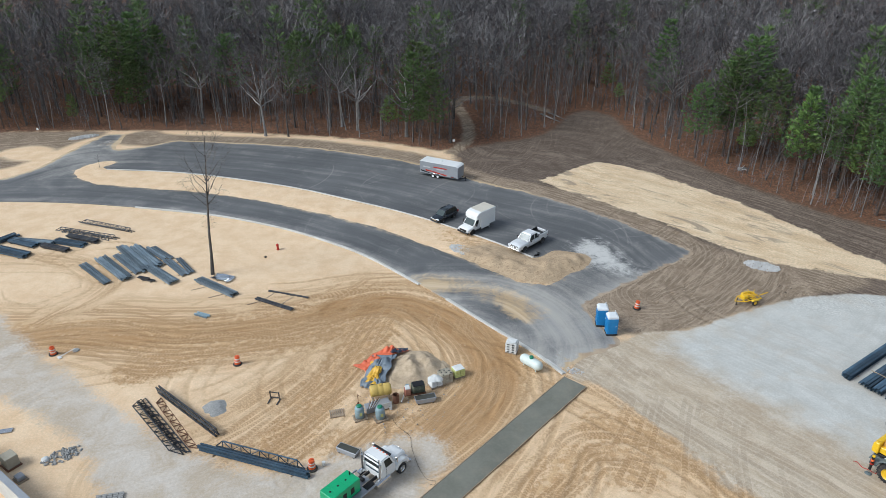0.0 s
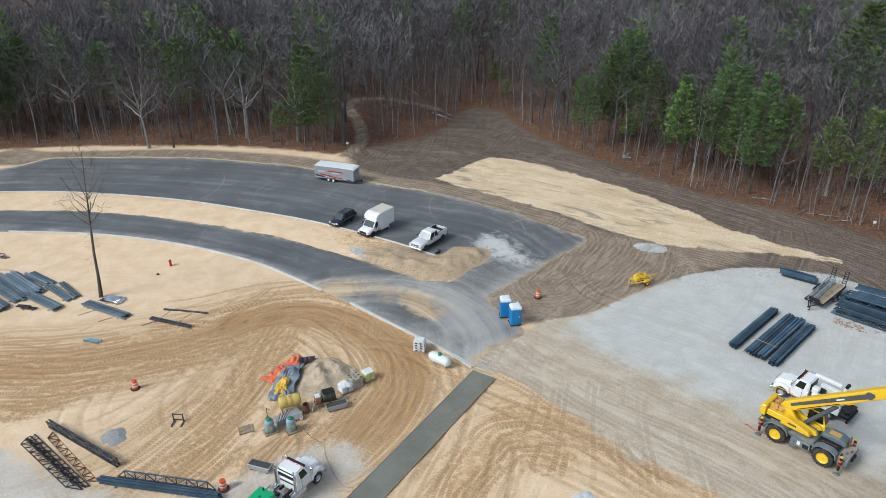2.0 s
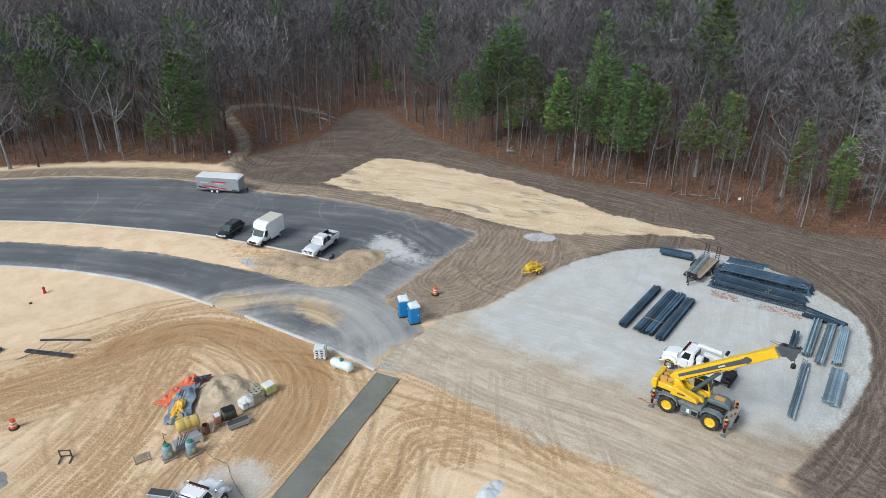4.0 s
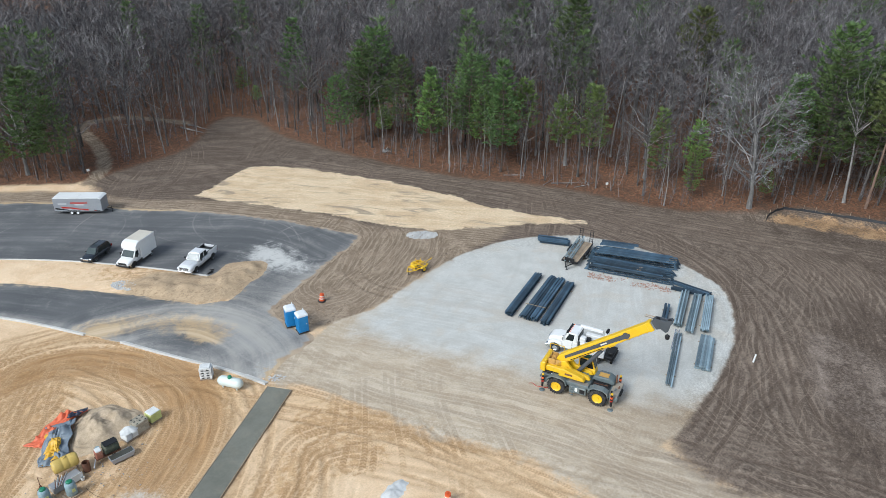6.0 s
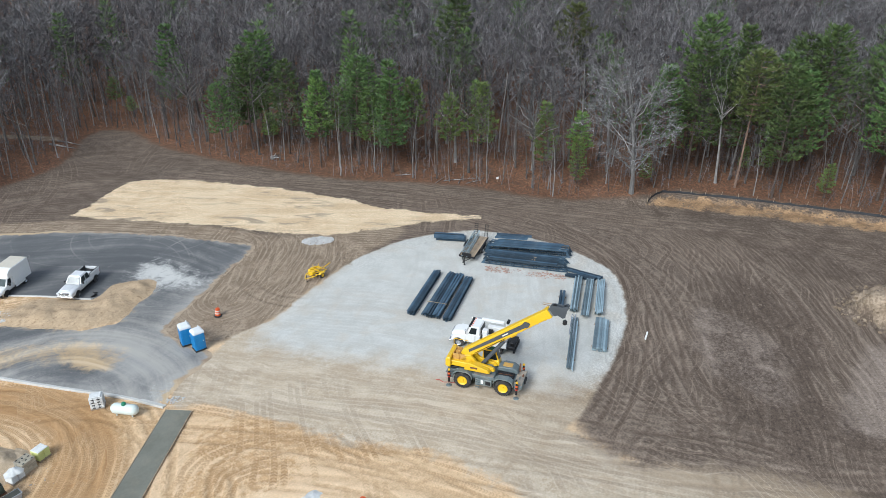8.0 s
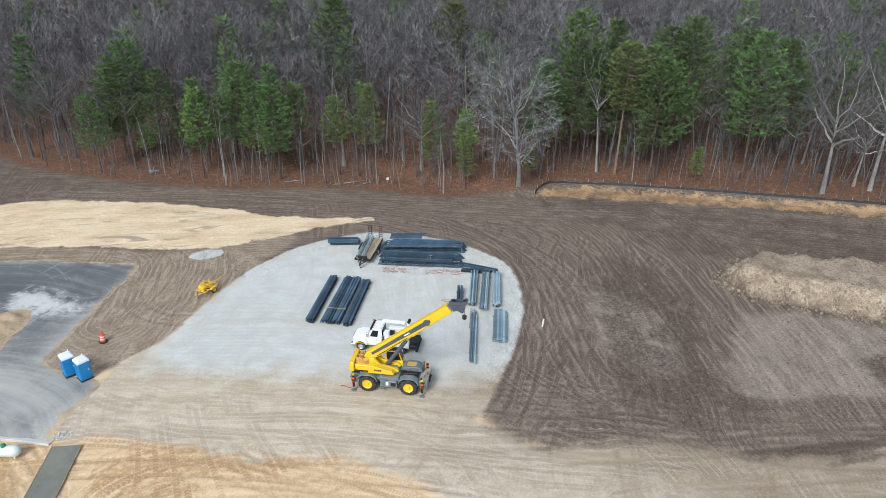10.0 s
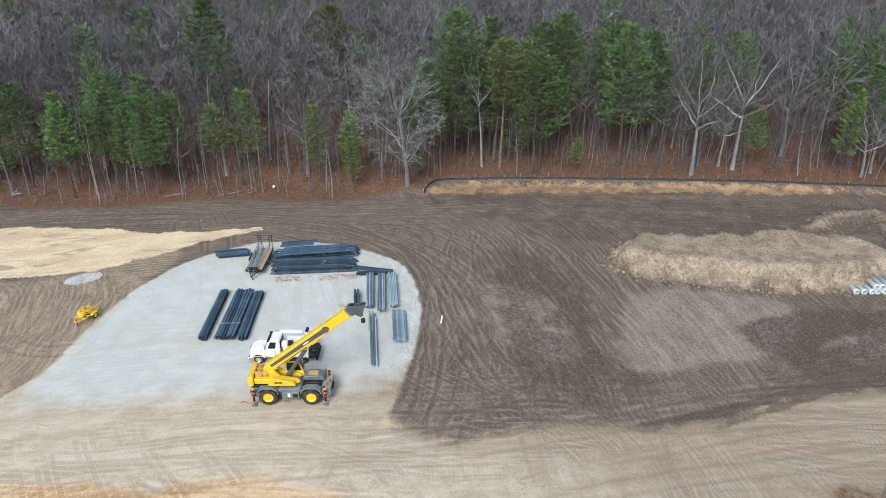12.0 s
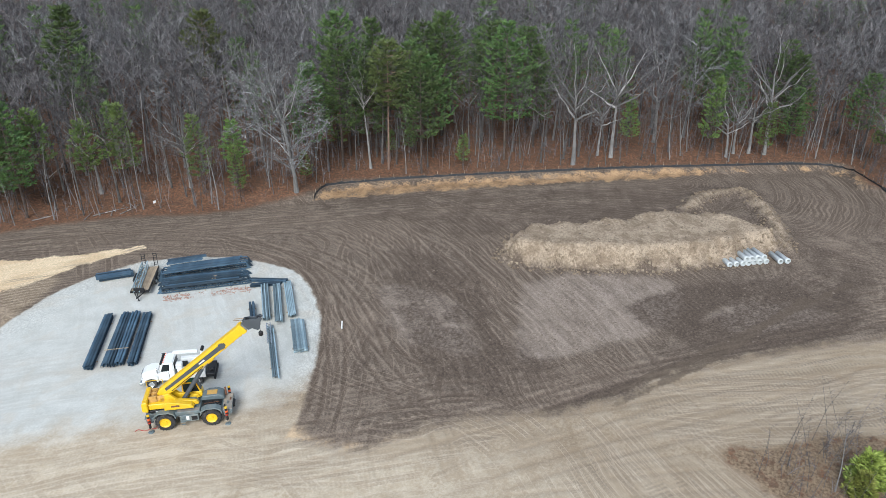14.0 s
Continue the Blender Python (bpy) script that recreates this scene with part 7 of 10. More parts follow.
for a, b, n, mt, lb in (((-51.3, 86.0), (-46.9, 84.6), 4, D, "short stack of dark steel channels on sand"), ((-52.3, 84.6), (-48.3, 83.1), 3, K, "short bundle of blackish steel angles on sand"),
                        ((-56.7, 86.2), (-51.2, 85.3), 3, M, "pair of long grey steel channels on sand"), ((-57.4, 86.2), (-53.2, 84.5), 4, D, "short stack of dark blue channels on sand"),
                        ((-57.8, 83.6), (-52.9, 81.7), 5, D, "stack of dark blue channels on sand"), ((-50.2, 87.4), (-45.6, 85.7), 3, K, "dark steel purlins lying on sand")):
    stack(a, b, n, 2, mt, lb, w=0.26, h=0.14)
for k, (a, b) in enumerate((((-53.1, 89.5), (-43.6, 86.6)), ((-52.6, 89.9), (-43.3, 87.1)), ((-52.0, 88.9), (-44.5, 86.3)), ((-51.2, 92.4), (-42.1, 89.2)), ((-50.8, 92.0), (-42.4, 88.8)))):
    truss(a, b, 0.7, K, "dark open-web steel truss lying on sand", 0.0, 11, 0.09, 62 if k % 2 else -55)
stack((-58.9, 85.6), (-57.4, 87.9), 4, 3, D, "bundle of dark steel wrapped with a teal strap", w=0.24, h=0.16, ragged=0.8)
stack((-29.2, 75.5), (-24.0, 71.9), 4, 2, M, "stack of grey steel channels near the lone tree", w=0.22, h=0.14)
stack((-21.4, 71.3), (-16.8, 68.8), 2, 1, K, "pair of dark steel angles lying on sand", w=0.24, h=0.12, gap=0.08)
stack((-20.4, 73.1), (-15.5, 71.5), 1, 1, K, "single dark steel angle lying on sand", w=0.24, h=0.14, bearers=False)
stack((-27.4, 68.2), (-25.8, 67.5), 4, 1, G, "short galvanised offcuts lying on sand", w=0.14, h=0.1, ragged=0.6, name="steel_offcuts", bearers=False)
stack((-36.1, 75.8), (-34.6, 75.3), 3, 2, K, "small heap of dark steel offcuts", w=0.12, h=0.12, ragged=1.2, name="steel_offcuts")
stack((-27.0, 76.3), (-25.3, 75.6), 5, 2, CHROME, "shiny metal sheets heaped by the lone tree", w=0.26, h=0.08, ragged=1.4, name="metal_sheets")
for i, (a, b) in enumerate((((-19.6, 72.6), (-20.9, 70.4)), ((-17.2, 71.8), (-18.6, 69.6)), ((-29.5, 73.2), (-27.9, 74.1)), ((-27.0, 71.5), (-24.9, 72.7)), ((-22.2, 70.0), (-20.6, 70.9)))):
    m, ln = along(a, b)
    t = thing("timber_batten", "thin timber batten lying on sand", "batten", m, "battens on the sand")
    part("board", box(B(), -ln / 2, ln / 2, -0.045, 0.045, 0.0, 0.07, 0.005), WOOD, t)

# trusses by the haul track
for a, b, tl in (((-28.1, 53.1), (-21.7, 46.1), 66), ((-27.9, 53.3), (-21.5, 46.3), 50), ((-27.6, 53.5), (-21.2, 46.4), 74)):
    truss(a, b, 0.95, K, "rusty dark open-web roof truss lying on its side", 0.05, 10, 0.08, tl)
truss((-26.2, 53.6), (-20.7, 46.9), 0.7, RUST, "light rusty open-web truss on sand", 0.0, 9, 0.05, 80)
for s in (0.0, 0.28):
    truss((-26.7, 54.3), (-19.6, 48.3), 0.85, K, "dark open-web steel truss standing on sand", 0.0, 10, 0.14, 10, s, False)
t = stack((-20.5, 46.7), (-10.8, 43.4), 2, 2, D, "long dark blue steel beams stacked on the track", w=0.18, h=0.26, kind="i_beam")
truss((-19.4, 46.7), (-11.4, 44.0), 0.75, D, "dark blue open-web truss leaning on beams", 0.05, 8, 0.1, -8, 0.4, True)

# stone pad
for a, b, n, k in (((38.75, 56.35), (46.85, 62.1), 3, 2), ((40.05, 54.5), (48.15, 60.25), 7, 2), ((41.1, 52.9), (48.95, 58.5), 3, 2)):
    stack(a, b, n, k, D, "stack of dark blue steel beams on grey stone", w=0.26, h=0.24, kind="channel" if n == 7 else "i_beam", straps=1 if n == 7 else 0, group="beam stacks on the pad")
stack((52.7, 70.15), (55.5, 67.35), 5, 2, D, "short stack of dark blue beams on grey stone", w=0.25, h=0.22, kind="i_beam")


def truss_stack(a, b, depth, width, rows, tops, label, share=0.86):
    """Roof trusses standing side by side, their front along a to b, with flat channels laid on top and flared end plates."""
    m, length = along(a, b)
    t = thing("truss_stack", label, "steel stack", m, "stacked roof trusses")
    L, n = length / 2, 14
    step = 2 * L / n
    chord = mesh_of(box(B(), -L, L, -0.09, 0.09, 0, 0.11, 0.01), "chord", D)
    dl = math.hypot(step, depth - 0.2)
    diag = mesh_of(box(B(), -dl / 2, dl / 2, -0.03, 0.03, -0.03, 0.03), "web_diagonal", D)
    tip = math.degrees(math.atan2(depth - 0.2, step))
    for x in (-0.6, 0.0, 0.6):
        part("bearer", box(B(), x * L - 0.06, x * L + 0.06, -0.25, width + 0.2, 0, 0.1, 0.005), WOOD, t)
    for r in range(rows):
        y = 0.1 + (width - 0.2) * r / max(1, rows - 1)
        shift = 0.25 * (r % 2)
        shared("chord", chord, t, pose(shift, y, 0.1))
        shared("chord", chord, t, pose(shift, y, depth - 0.02))
        for k in range(n):
            shared("web_diagonal", diag, t, pose(-L + step * (k + 0.5) + shift, y, depth / 2 + 0.07, 0, -tip if k % 2 else tip, 0))
        for s in (-1, 1):
            part("end_plate", prism(B(), [(s * L + shift, 0.1), (s * (L + 0.55) + shift, 0.1), (s * (L + 0.4) + shift, 0.34), (s * L + shift, depth + 0.1)], y - 0.02, y + 0.02), D, t)
    w = width / max(tops, 1)
    flat = mesh_of(section(B(), 2 * L * share, w * 0.88, 0.13, "channel"), "channel", D)
    for i in range(tops):
        shared("channel", flat, t, pose(random.gauss(0, 0.15), w * (i + 0.5), depth + 0.1 + random.choice((0, 0.02, 0.14 if i > tops // 2 else 0.0)), 0, 0, random.gauss(0, 0.2)))
    return t


truss_stack((55.6, 62.8), (62.3, 55.4), 0.95, 1.75, 4, 6, "long dark blue roof trusses stacked under channels")
truss_stack((54.6, 61.9), (60.6, 54.3), 0.5, 1.1, 3, 4, "low dark blue trusses topped by flat channels")
truss_stack((53.1, 60.5), (59.2, 52.9), 0.75, 1.2, 3, 5, "dark blue trusses with channels, rust scraps in front")
for s_, ln_ in ((0.35, 4.2), (1.15, 4.6)):
    stack((57.2 + 0.73 * s_, 63.2 + 0.68 * s_), (57.2 + 0.73 * s_ + 0.68 * ln_, 63.2 + 0.68 * s_ - 0.73 * ln_), 2, 1, D, "short dark blue channels laid on stacked trusses", w=0.3, h=0.12, bearers=False).location.z = 1.35
GR = "bundle of grey galvanised channels on grey stone"
stack((53.5, 45.8), (59.5, 50.6), 5, 3, G, GR, w=0.165, h=0.16, gap=0.012, group="channel bundles")
stack((53.95, 44.5), (60.5, 49.6), 5, 4, G, GR, w=0.165, h=0.15, gap=0.012, group="channel bundles", ragged=0.9)
stack((55.35, 43.75), (61.25, 48.6), 5, 4, G, GR, w=0.165, h=0.16, gap=0.012, group="channel bundles", ragged=0.7)
stack((45.7, 38.9), (52.6, 44.7), 4, 2, G, GR, w=0.165, h=0.18, gap=0.012, group="channel bundles", ragged=2.0)
stack((50.0, 38.9), (54.65, 42.6), 7, 2, G, "bundle of grey steel tubes on timber bearers", w=0.2, gap=0.01, h=0.2, kind="tube", group="channel bundles")
stack((52.3, 46.7), (55.3, 49.2), 2, 3, D, "short dark steel pieces stacked beside channels", w=0.28, h=0.22)
for a, b in (((60.0, 53.2), (61.6, 49.0)), ((58.9, 52.2), (60.9, 49.2))):
    stack(a, b, 2, 1, D, "dark blue steel beams lying at an angle", w=0.28, h=0.26, kind="i_beam")
m, ln = along((49.4, 42.3), (52.6, 44.9), 0.5)
t = thing("small_lattice", "galvanised lattice piece lying on a channel bundle", "lattice", m)
for y in (-0.2, 0.2):
    part("chord", box(B(), -ln / 2, ln / 2, y - 0.04, y + 0.04, 0.0, 0.08, 0.005), CHROME, t)
for k in range(7):
    part("lacing", rod(B(), (-ln / 2 + k * ln / 7, -0.2, 0.05), (-ln / 2 + (k + 1) * ln / 7, 0.2, 0.05), 0.025, 6), CHROME, t)
m, ln = along((51.4, 62.5), (57.0, 66.1), 0.76)
t = thing("lattice_mast", "grey-green lattice mast loaded on the trailer", "lattice", m @ pose(0, 0.25, 0, 0, 0, 3))
for y in (-0.32, 0.32):
    for z in (0.0, 0.6):
        part("chord", box(B(), -ln / 2, ln / 2, y - 0.05, y + 0.05, z, z + 0.1, 0.01), STEEL_GREY, t)
for k in range(9):
    x0, x1 = -ln / 2 + k * ln / 9, -ln / 2 + (k + 1) * ln / 9
    for y in (-0.32, 0.32):
        part("lacing", rod(B(), (x0, y, 0.05 if k % 2 else 0.65), (x1, y, 0.65 if k % 2 else 0.05), 0.035, 6), STEEL_GREY, t)
    for z in (0.05, 0.65):
        part("lacing", rod(B(), (x0, -0.32 if k % 2 else 0.32, z), (x1, 0.32 if k % 2 else -0.32, z), 0.035, 6), STEEL_GREY, t)
for a, b, z in (((52.6, 48.0), (52.0, 49.2), 0), ((53.1, 48.2), (52.3, 49.3), 0), ((57.3, 56.0), (57.9, 56.7), 1.02), ((57.2, 56.4), (58.1, 56.5), 1.02)):
    m, ln = along(a, b, z)
    t = thing("timber_batten", "thin timber batten lying by the steel", "batten", m, "battens on the pad")
    part("board", box(B(), -ln / 2, ln / 2, -0.05, 0.05, 0.0, 0.06, 0.005), WOOD, t)
# red strapping left on the stone
t = thing("strapping_litter", "scraps of rust-red strapping on grey stone", "litter", pose(0, 0, 0), kind="stuff")
b = B()
for k in range(320):
    f = random.choice((random.uniform(0, 0.3), random.uniform(0.55, 1.0), random.random()))
    u_ = random.choice((0.3, 0.5, 1.1)) + random.gauss(0, 0.18)
    x, y = 52.9 + f * 6.2 - 0.73 * u_, 60.2 - f * 7.8 - 0.68 * u_
    s = random.uniform(0.03, 0.14)
    box(b, -s, s, -s * 0.35, s * 0.35, 0, 0.02, 0, pose(x, y, 0.02, random.gauss(0, 6), random.gauss(0, 6), random.uniform(0, 180)))
part("scraps", b, RUST_DUST, t)["kind"] = "stuff"


# ---- site fittings ----
def drum(x, y, lean=0.0, turn=0.0, group="traffic barrels"):
    t = thing("traffic_barrel", "orange and white traffic barrel with black base", "traffic barrel", pose(x, y, 0, lean, 0, turn), group)
    part("base", lathe(B(), [(0.45, 0), (0.45, 0.08), (0.33, 0.12)], 14), BLACK, t, "black rubber base")
    z = 0.1
    for k, (r0, r1, h, mt, nm) in enumerate(((0.3, 0.29, 0.24, ORANGE, "shell"), (0.285, 0.28, 0.13, BAND, "band"), (0.275, 0.265, 0.15, ORANGE, "shell"), (0.26, 0.255, 0.13, BAND, "band"), (0.25, 0.24, 0.2, ORANGE, "shell"))):
        part(nm, lathe(B(), [(r0, z), (r1, z + h)], 16), mt, t)
        z += h
    part("handle", box(B(), -0.12, 0.12, -0.03, 0.03, z, z + 0.1, 0.02), ORANGE, t)
    return t


drum(-39.5, 60.5, 6, 40)
drum(-20.4, 58.8, 3, 120)
drum(-10.7, 44.5, 0, 10)
drum(21.7, 69.2, 4, 80)
drum(19.9, 35.95, 0, 30)
t = thing("fallen_sign", "fallen white barricade sign beside a barrel", "sign", pose(-38.0, 60.6, 0, 0, 0, 50))
part("post", rod(B(), (-0.9, 0, 0.12), (0.7, 0, 0.3), 0.04, 6), WHITE, t)
part("plate", box(B(), -1.1, -0.75, -0.25, 0.25, 0.05, 0.1, 0.01), WHITE, t)
part("foot", lathe(B(), [(0.35, 0), (0.3, 0.12)], 10, pose(0.75, 0, 0)), GRAVEL, t)

t = thing("fire_hydrant", "small red fire hydrant standing in sand", "hydrant", pose(-21.44, 83.72, 0))
part("barrel", lathe(B(), [(0.2, 0), (0.2, 0.06), (0.15, 0.08), (0.15, 0.6), (0.19, 0.62), (0.19, 0.68), (0.14, 0.78), (0.05, 0.86)], 14), RED, t)
for s in (-1, 1):
    part("nozzle", rod(B(), (0, s * 0.12, 0.48), (0, s * 0.28, 0.48), 0.07, 10), RED, t)
t = thing("valve_cap", "small dark valve cap set in sand", "valve cap", pose(-22.6, 81.6, 0))
part("cap", lathe(B(), [(0.16, 0), (0.16, 0.1), (0.1, 0.14)], 12), BLACK_METAL, t)


def toilet(x, y, turn):
    t = thing("portable_toilet", "blue portable toilet with white roof", "portable toilet", pose(x, y, 0.07, 0, 0, turn), "portable toilets")
    part("skid", box(B(), -0.58, 0.58, -0.6, 0.6, 0, 0.12, 0.02), BLACK, t)
    part("body", box(B(), -0.54, 0.54, -0.56, 0.56, 0.12, 2.12, 0.05), BLUE, t)
    for s in (-1, 1):
        for k in range(3):
            part("wall_rib", box(B(), -0.4 + 0.3 * k, -0.2 + 0.3 * k, s * 0.57 - 0.012, s * 0.57 + 0.012, 0.3, 1.7, 0.01), BLUE, t)
    part("door", box(B(), 0.53, 0.57, -0.42, 0.42, 0.18, 2.0, 0.015), BLUE, t)
    part("door_handle", box(B(), 0.57, 0.6, 0.28, 0.36, 1.05, 1.2, 0.01), BAND, t)
    part("vent_band", box(B(), -0.55, 0.55, -0.57, 0.57, 1.98, 2.13, 0.02), ROOF_WHITE, t)
    part("roof", frustum(B(), 2.12, (-0.6, 0.6, 0.62), 2.36, (-0.42, 0.42, 0.42), 0.05), ROOF_WHITE, t, "domed white roof")
    part("vent_pipe", rod(B(), (-0.4, 0.35, 2.2), (-0.4, 0.35, 2.5), 0.05, 8), ROOF_WHITE, t)
    return t


toilet(17.75, 64.25, 272)
toilet(17.05, 65.95, 265)

t = thing("wrapped_pallet", "white wrapped blocks stacked on a pallet", "pallet", pose(7.0, 60.95, 0, 0, 0, -20))
part("pallet", box(B(), -0.6, 0.6, -0.5, 0.5, 0, 0.12, 0.01), WOOD, t)
for z in range(4):
    for i in range(3):
        part("block", box(B(), -0.58 + 0.39 * i, -0.2 + 0.39 * i, -0.5, 0.5, 0.13 + 0.29 * z, 0.13 + 0.29 * z + 0.27, 0.03), SACK, t)
for z in range(4):
    for i in range(2):
        part("block_mark", box(B(), -0.4 + 0.5 * i, -0.15 + 0.5 * i, -0.512, -0.498, 0.2 + 0.29 * z, 0.3 + 0.29 * z), BLACK_METAL, t)
part("wrap", box(B(), -0.5, 0.45, -0.42, 0.4, 1.28, 1.36, 0.03), SACK, t)

t = thing("propane_tank", "white horizontal propane tank with green dome", "gas tank", pose(8.65, 58.2, 0, 0, 0, -46))
tank = lathe(B(), [(0.06, -1.3), (0.28, -1.24), (0.46, -1.02), (0.5, -0.8), (0.5, 0.8), (0.46, 1.02), (0.28, 1.24), (0.06, 1.3)], 24, pose(0, 0, 0.68, 0, 90, 0))
smooth(part("shell", tank, TANK_WHITE, t))
part("dome", lathe(B(), [(0.2, 1.12), (0.21, 1.3), (0.15, 1.4), (0.04, 1.43)], 16), GREEN, t, "green valve dome")
for x in (-0.75, 0.75):
    for y in (-0.2, 0.2):
        part("foot", box(B(), x - 0.06, x + 0.06, y - 0.05, y + 0.05, 0.0, 0.3, 0.01), TANK_WHITE, t)


def mound(name, label, cat, x, y, rx, ry, h, material, turn=0.0, rough=0.25, flat=0.0, n=30, seed=1, sharp=1.0):
    """A heap with an uneven rim and surface."""
    verts, faces = [], []
    rnd = random.Random(seed)
    ph = [rnd.uniform(0, 6.3) for _ in range(4)]
    for i in range(n + 1):
        for j in range(48):
            a = 2 * math.pi * j / 48
            f = i / n
            rim = 1 + 0.1 * math.sin(2 * a + ph[0]) + 0.07 * math.sin(3 * a + ph[1]) + 0.05 * math.sin(7 * a + ph[2])
            px, py = rx * f * rim * math.cos(a), ry * f * rim * math.sin(a)
            prof = max(0.0, 1 - max(0.0, (f - flat) / (1 - flat)) ** sharp)
            q = noise.noise(Vector((px * 0.9, py * 0.9, seed * 3.1)))
            q2 = noise.noise(Vector((px * 3.3, py * 3.3, seed * 5.7)))
            verts.append((px, py, h * prof * (1 + rough * q) + rough * 0.18 * h * q2 * min(1, prof * 4) - 0.03 * f))
    for i in range(n):
        for j in range(48):
            a, b = i * 48 + j, i * 48 + (j + 1) % 48
            faces.append((a, b, b + 48, a + 48) if i else (a, b + 48, a + 48))
    ob = mesh_object(name, verts, faces, material, smooth=True)
    ob.matrix_basis = pose(x, y, height_at(x, y), 0, 0, turn)
    return tagged(ob, label, cat)


def loose_soil(name, light, dark):
    m, nt, b = nodes_of(name)
    k = Net(nt)
    v = k.coords()
    f, g = k.noise(v, 1.2, 5, 0.6), k.noise(v, 8, 5, 0.7)
    k.put(b.inputs["Base Color"], k.mix(k.ramp(k.math("ADD", k.math("MULTIPLY", f, 0.6), k.math("MULTIPLY", g, 0.4)), 0.35, 0.65), dark, light))
    b.inputs["Roughness"].default_value = 0.95
    k.put(b.inputs["Normal"], k.bump(g, 0.8, 0.08))
    return m


MORTAR_SAND = loose_soil("mason_sand", (0.56, 0.44, 0.31), (0.38, 0.29, 0.19))
mound("mason_sand_mound", "heap of grey-brown mason's sand", "sand heap", -2.7, 57.9, 3.0, 3.5, 0.85, MORTAR_SAND, 20, 0.75, 0.35, n=44, seed=3)
mound("gravel_patch", "small flat heap of grey gravel on sand", "gravel", -20.8, 52.2, 1.25, 1.15, 0.22, GRAVEL, 0, 0.2, 0.4, 12, 5)


def stones(name, label, x, y, rx, ry, n, size, material, seed, turn=0.0, high=0.35):
    rnd = random.Random(seed)
    b = B()
    for _ in range(n):
        a, f = rnd.uniform(0, 6.3), math.sqrt(rnd.random())
        s = size * rnd.uniform(0.5, 1.3)
        t2 = bmesh.new()
        bmesh.ops.create_icosphere(t2, subdivisions=1, radius=s)
        for v in t2.verts:
            v.co *= rnd.uniform(0.7, 1.15)
        merge(b, t2, pose(rx * f * math.cos(a), ry * f * math.sin(a), high * (1 - f) * rnd.random() + s * 0.3, rnd.uniform(0, 90), rnd.uniform(0, 90), rnd.uniform(0, 180)))
    ob = part(name, b, material, None)
    ob.matrix_basis = pose(x, y, height_at(x, y) - 0.02, 0, 0, turn)
    return tagged(ob, label, "stone heap", kind="stuff")


stones("rock_heap", "heap of broken pale limestone at the dirt edge", 39.6, 79.1, 2.1, 1.2, 420, 0.13, ROCK, 2, -25, 0.3)
ob = stones("rock_patch", "patch of pale crushed stone on the island", 2.4, 83.2, 1.9, 1.0, 520, 0.115, ROCK, 4, -42, 0.12)
ob.location.z = 0.2
stones("rubble", "grey concrete rubble and washout on the track", -31.8, 46.0, 1.6, 0.8, 120, 0.14, GRAVEL, 6, 35, 0.15)
stones("rubble", "pale broken concrete chips at the path end", 12.9, 57.6, 0.9, 0.5, 60, 0.09, ROCK, 8, -30, 0.05)


def draped(name, label, outline, lift, material, seed, cat="tarpaulin"):
    """A crumpled sheet over a four-cornered plan outline, lying over the heap beneath."""
    rnd = random.Random(seed)
    o = [Vector((*q, 0)) for q in outline]
    n = 40
    verts, faces = [], []
    for i in range(n + 1):
        for j in range(n + 1):
            u, v = i / n, j / n
            p = o[0].lerp(o[1], u).lerp(o[3].lerp(o[2], u), v)
            wr = noise.noise(Vector((p.x * 0.7, p.y * 0.7, seed))) * 0.3 + abs(noise.noise(Vector((p.x * 1.6, p.y * 1.6, seed + 9)))) * 0.4 + noise.noise(Vector((p.x * 4.2, p.y * 4.2, seed + 5))) * 0.12
            edge = min(u, 1 - u, v, 1 - v)
            p = p + Vector((noise.noise(p * 0.8 + Vector((seed, 0, 0))), noise.noise(p * 0.8 + Vector((0, seed, 0))), 0)) * 0.6
            dome = max(0.0, 1.0 - math.hypot(p.x + 4.6, p.y - 58.0) / 3.9)
            verts.append((p.x, p.y, 0.05 + lift + 0.85 * dome + max(-0.02, wr) * (0.4 + min(1, edge * 6))))
    for i in range(n):
        for j in range(n):
            a = i * (n + 1) + j
            faces.append((a, a + n + 1, a + n + 2, a + 1))
    ob = mesh_object(name, verts, faces, material, smooth=True)
    s = ob.modifiers.new("thick", "SOLIDIFY")
    s.thickness = 0.02
    return tagged(ob, label, cat, "tarpaulins on the sand heap")


draped("tarpaulin", "crumpled orange tarpaulin on the sand heap", [(-8.7, 58.5), (-7.3, 56.7), (-3.6, 60.9), (-5.9, 61.4)], 0.0, TARP_ORANGE, 3)
draped("tarpaulin", "crumpled grey tarpaulin on the sand heap", [(-8.1, 55.0), (-5.9, 54.2), (-4.4, 59.6), (-6.7, 59.7)], 0.07, TARP_GREY, 5)
draped("tarpaulin", "yellow tarpaulin folded over grey one", [(-7.7, 55.0), (-6.1, 55.2), (-5.9, 58.7), (-6.9, 58.4)], 0.17, TARP_YELLOW, 7)
draped("tarpaulin", "dark navy tarpaulin bunched on the heap", [(-5.6, 60.6), (-5.2, 59.4), (-4.2, 59.6), (-3.6, 61.2)], 0.14, TARP_NAVY, 9)


def slatted_pallet(name, label, x, y, turn, group=""):
    t = thing(name, label, "pallet", pose(x, y, 0, 0, 0, turn), group)
    for y_ in (-0.5, -0.05, 0.4):
        part("runner", box(B(), -0.6, 0.6, y_, y_ + 0.1, 0, 0.1, 0.005), WOOD, t)
    for k in range(7):
        part("slat", box(B(), -0.6 + 0.18 * k, -0.6 + 0.18 * k + 0.12, -0.52, 0.52, 0.1, 0.13, 0.004), WOOD, t)
    return t


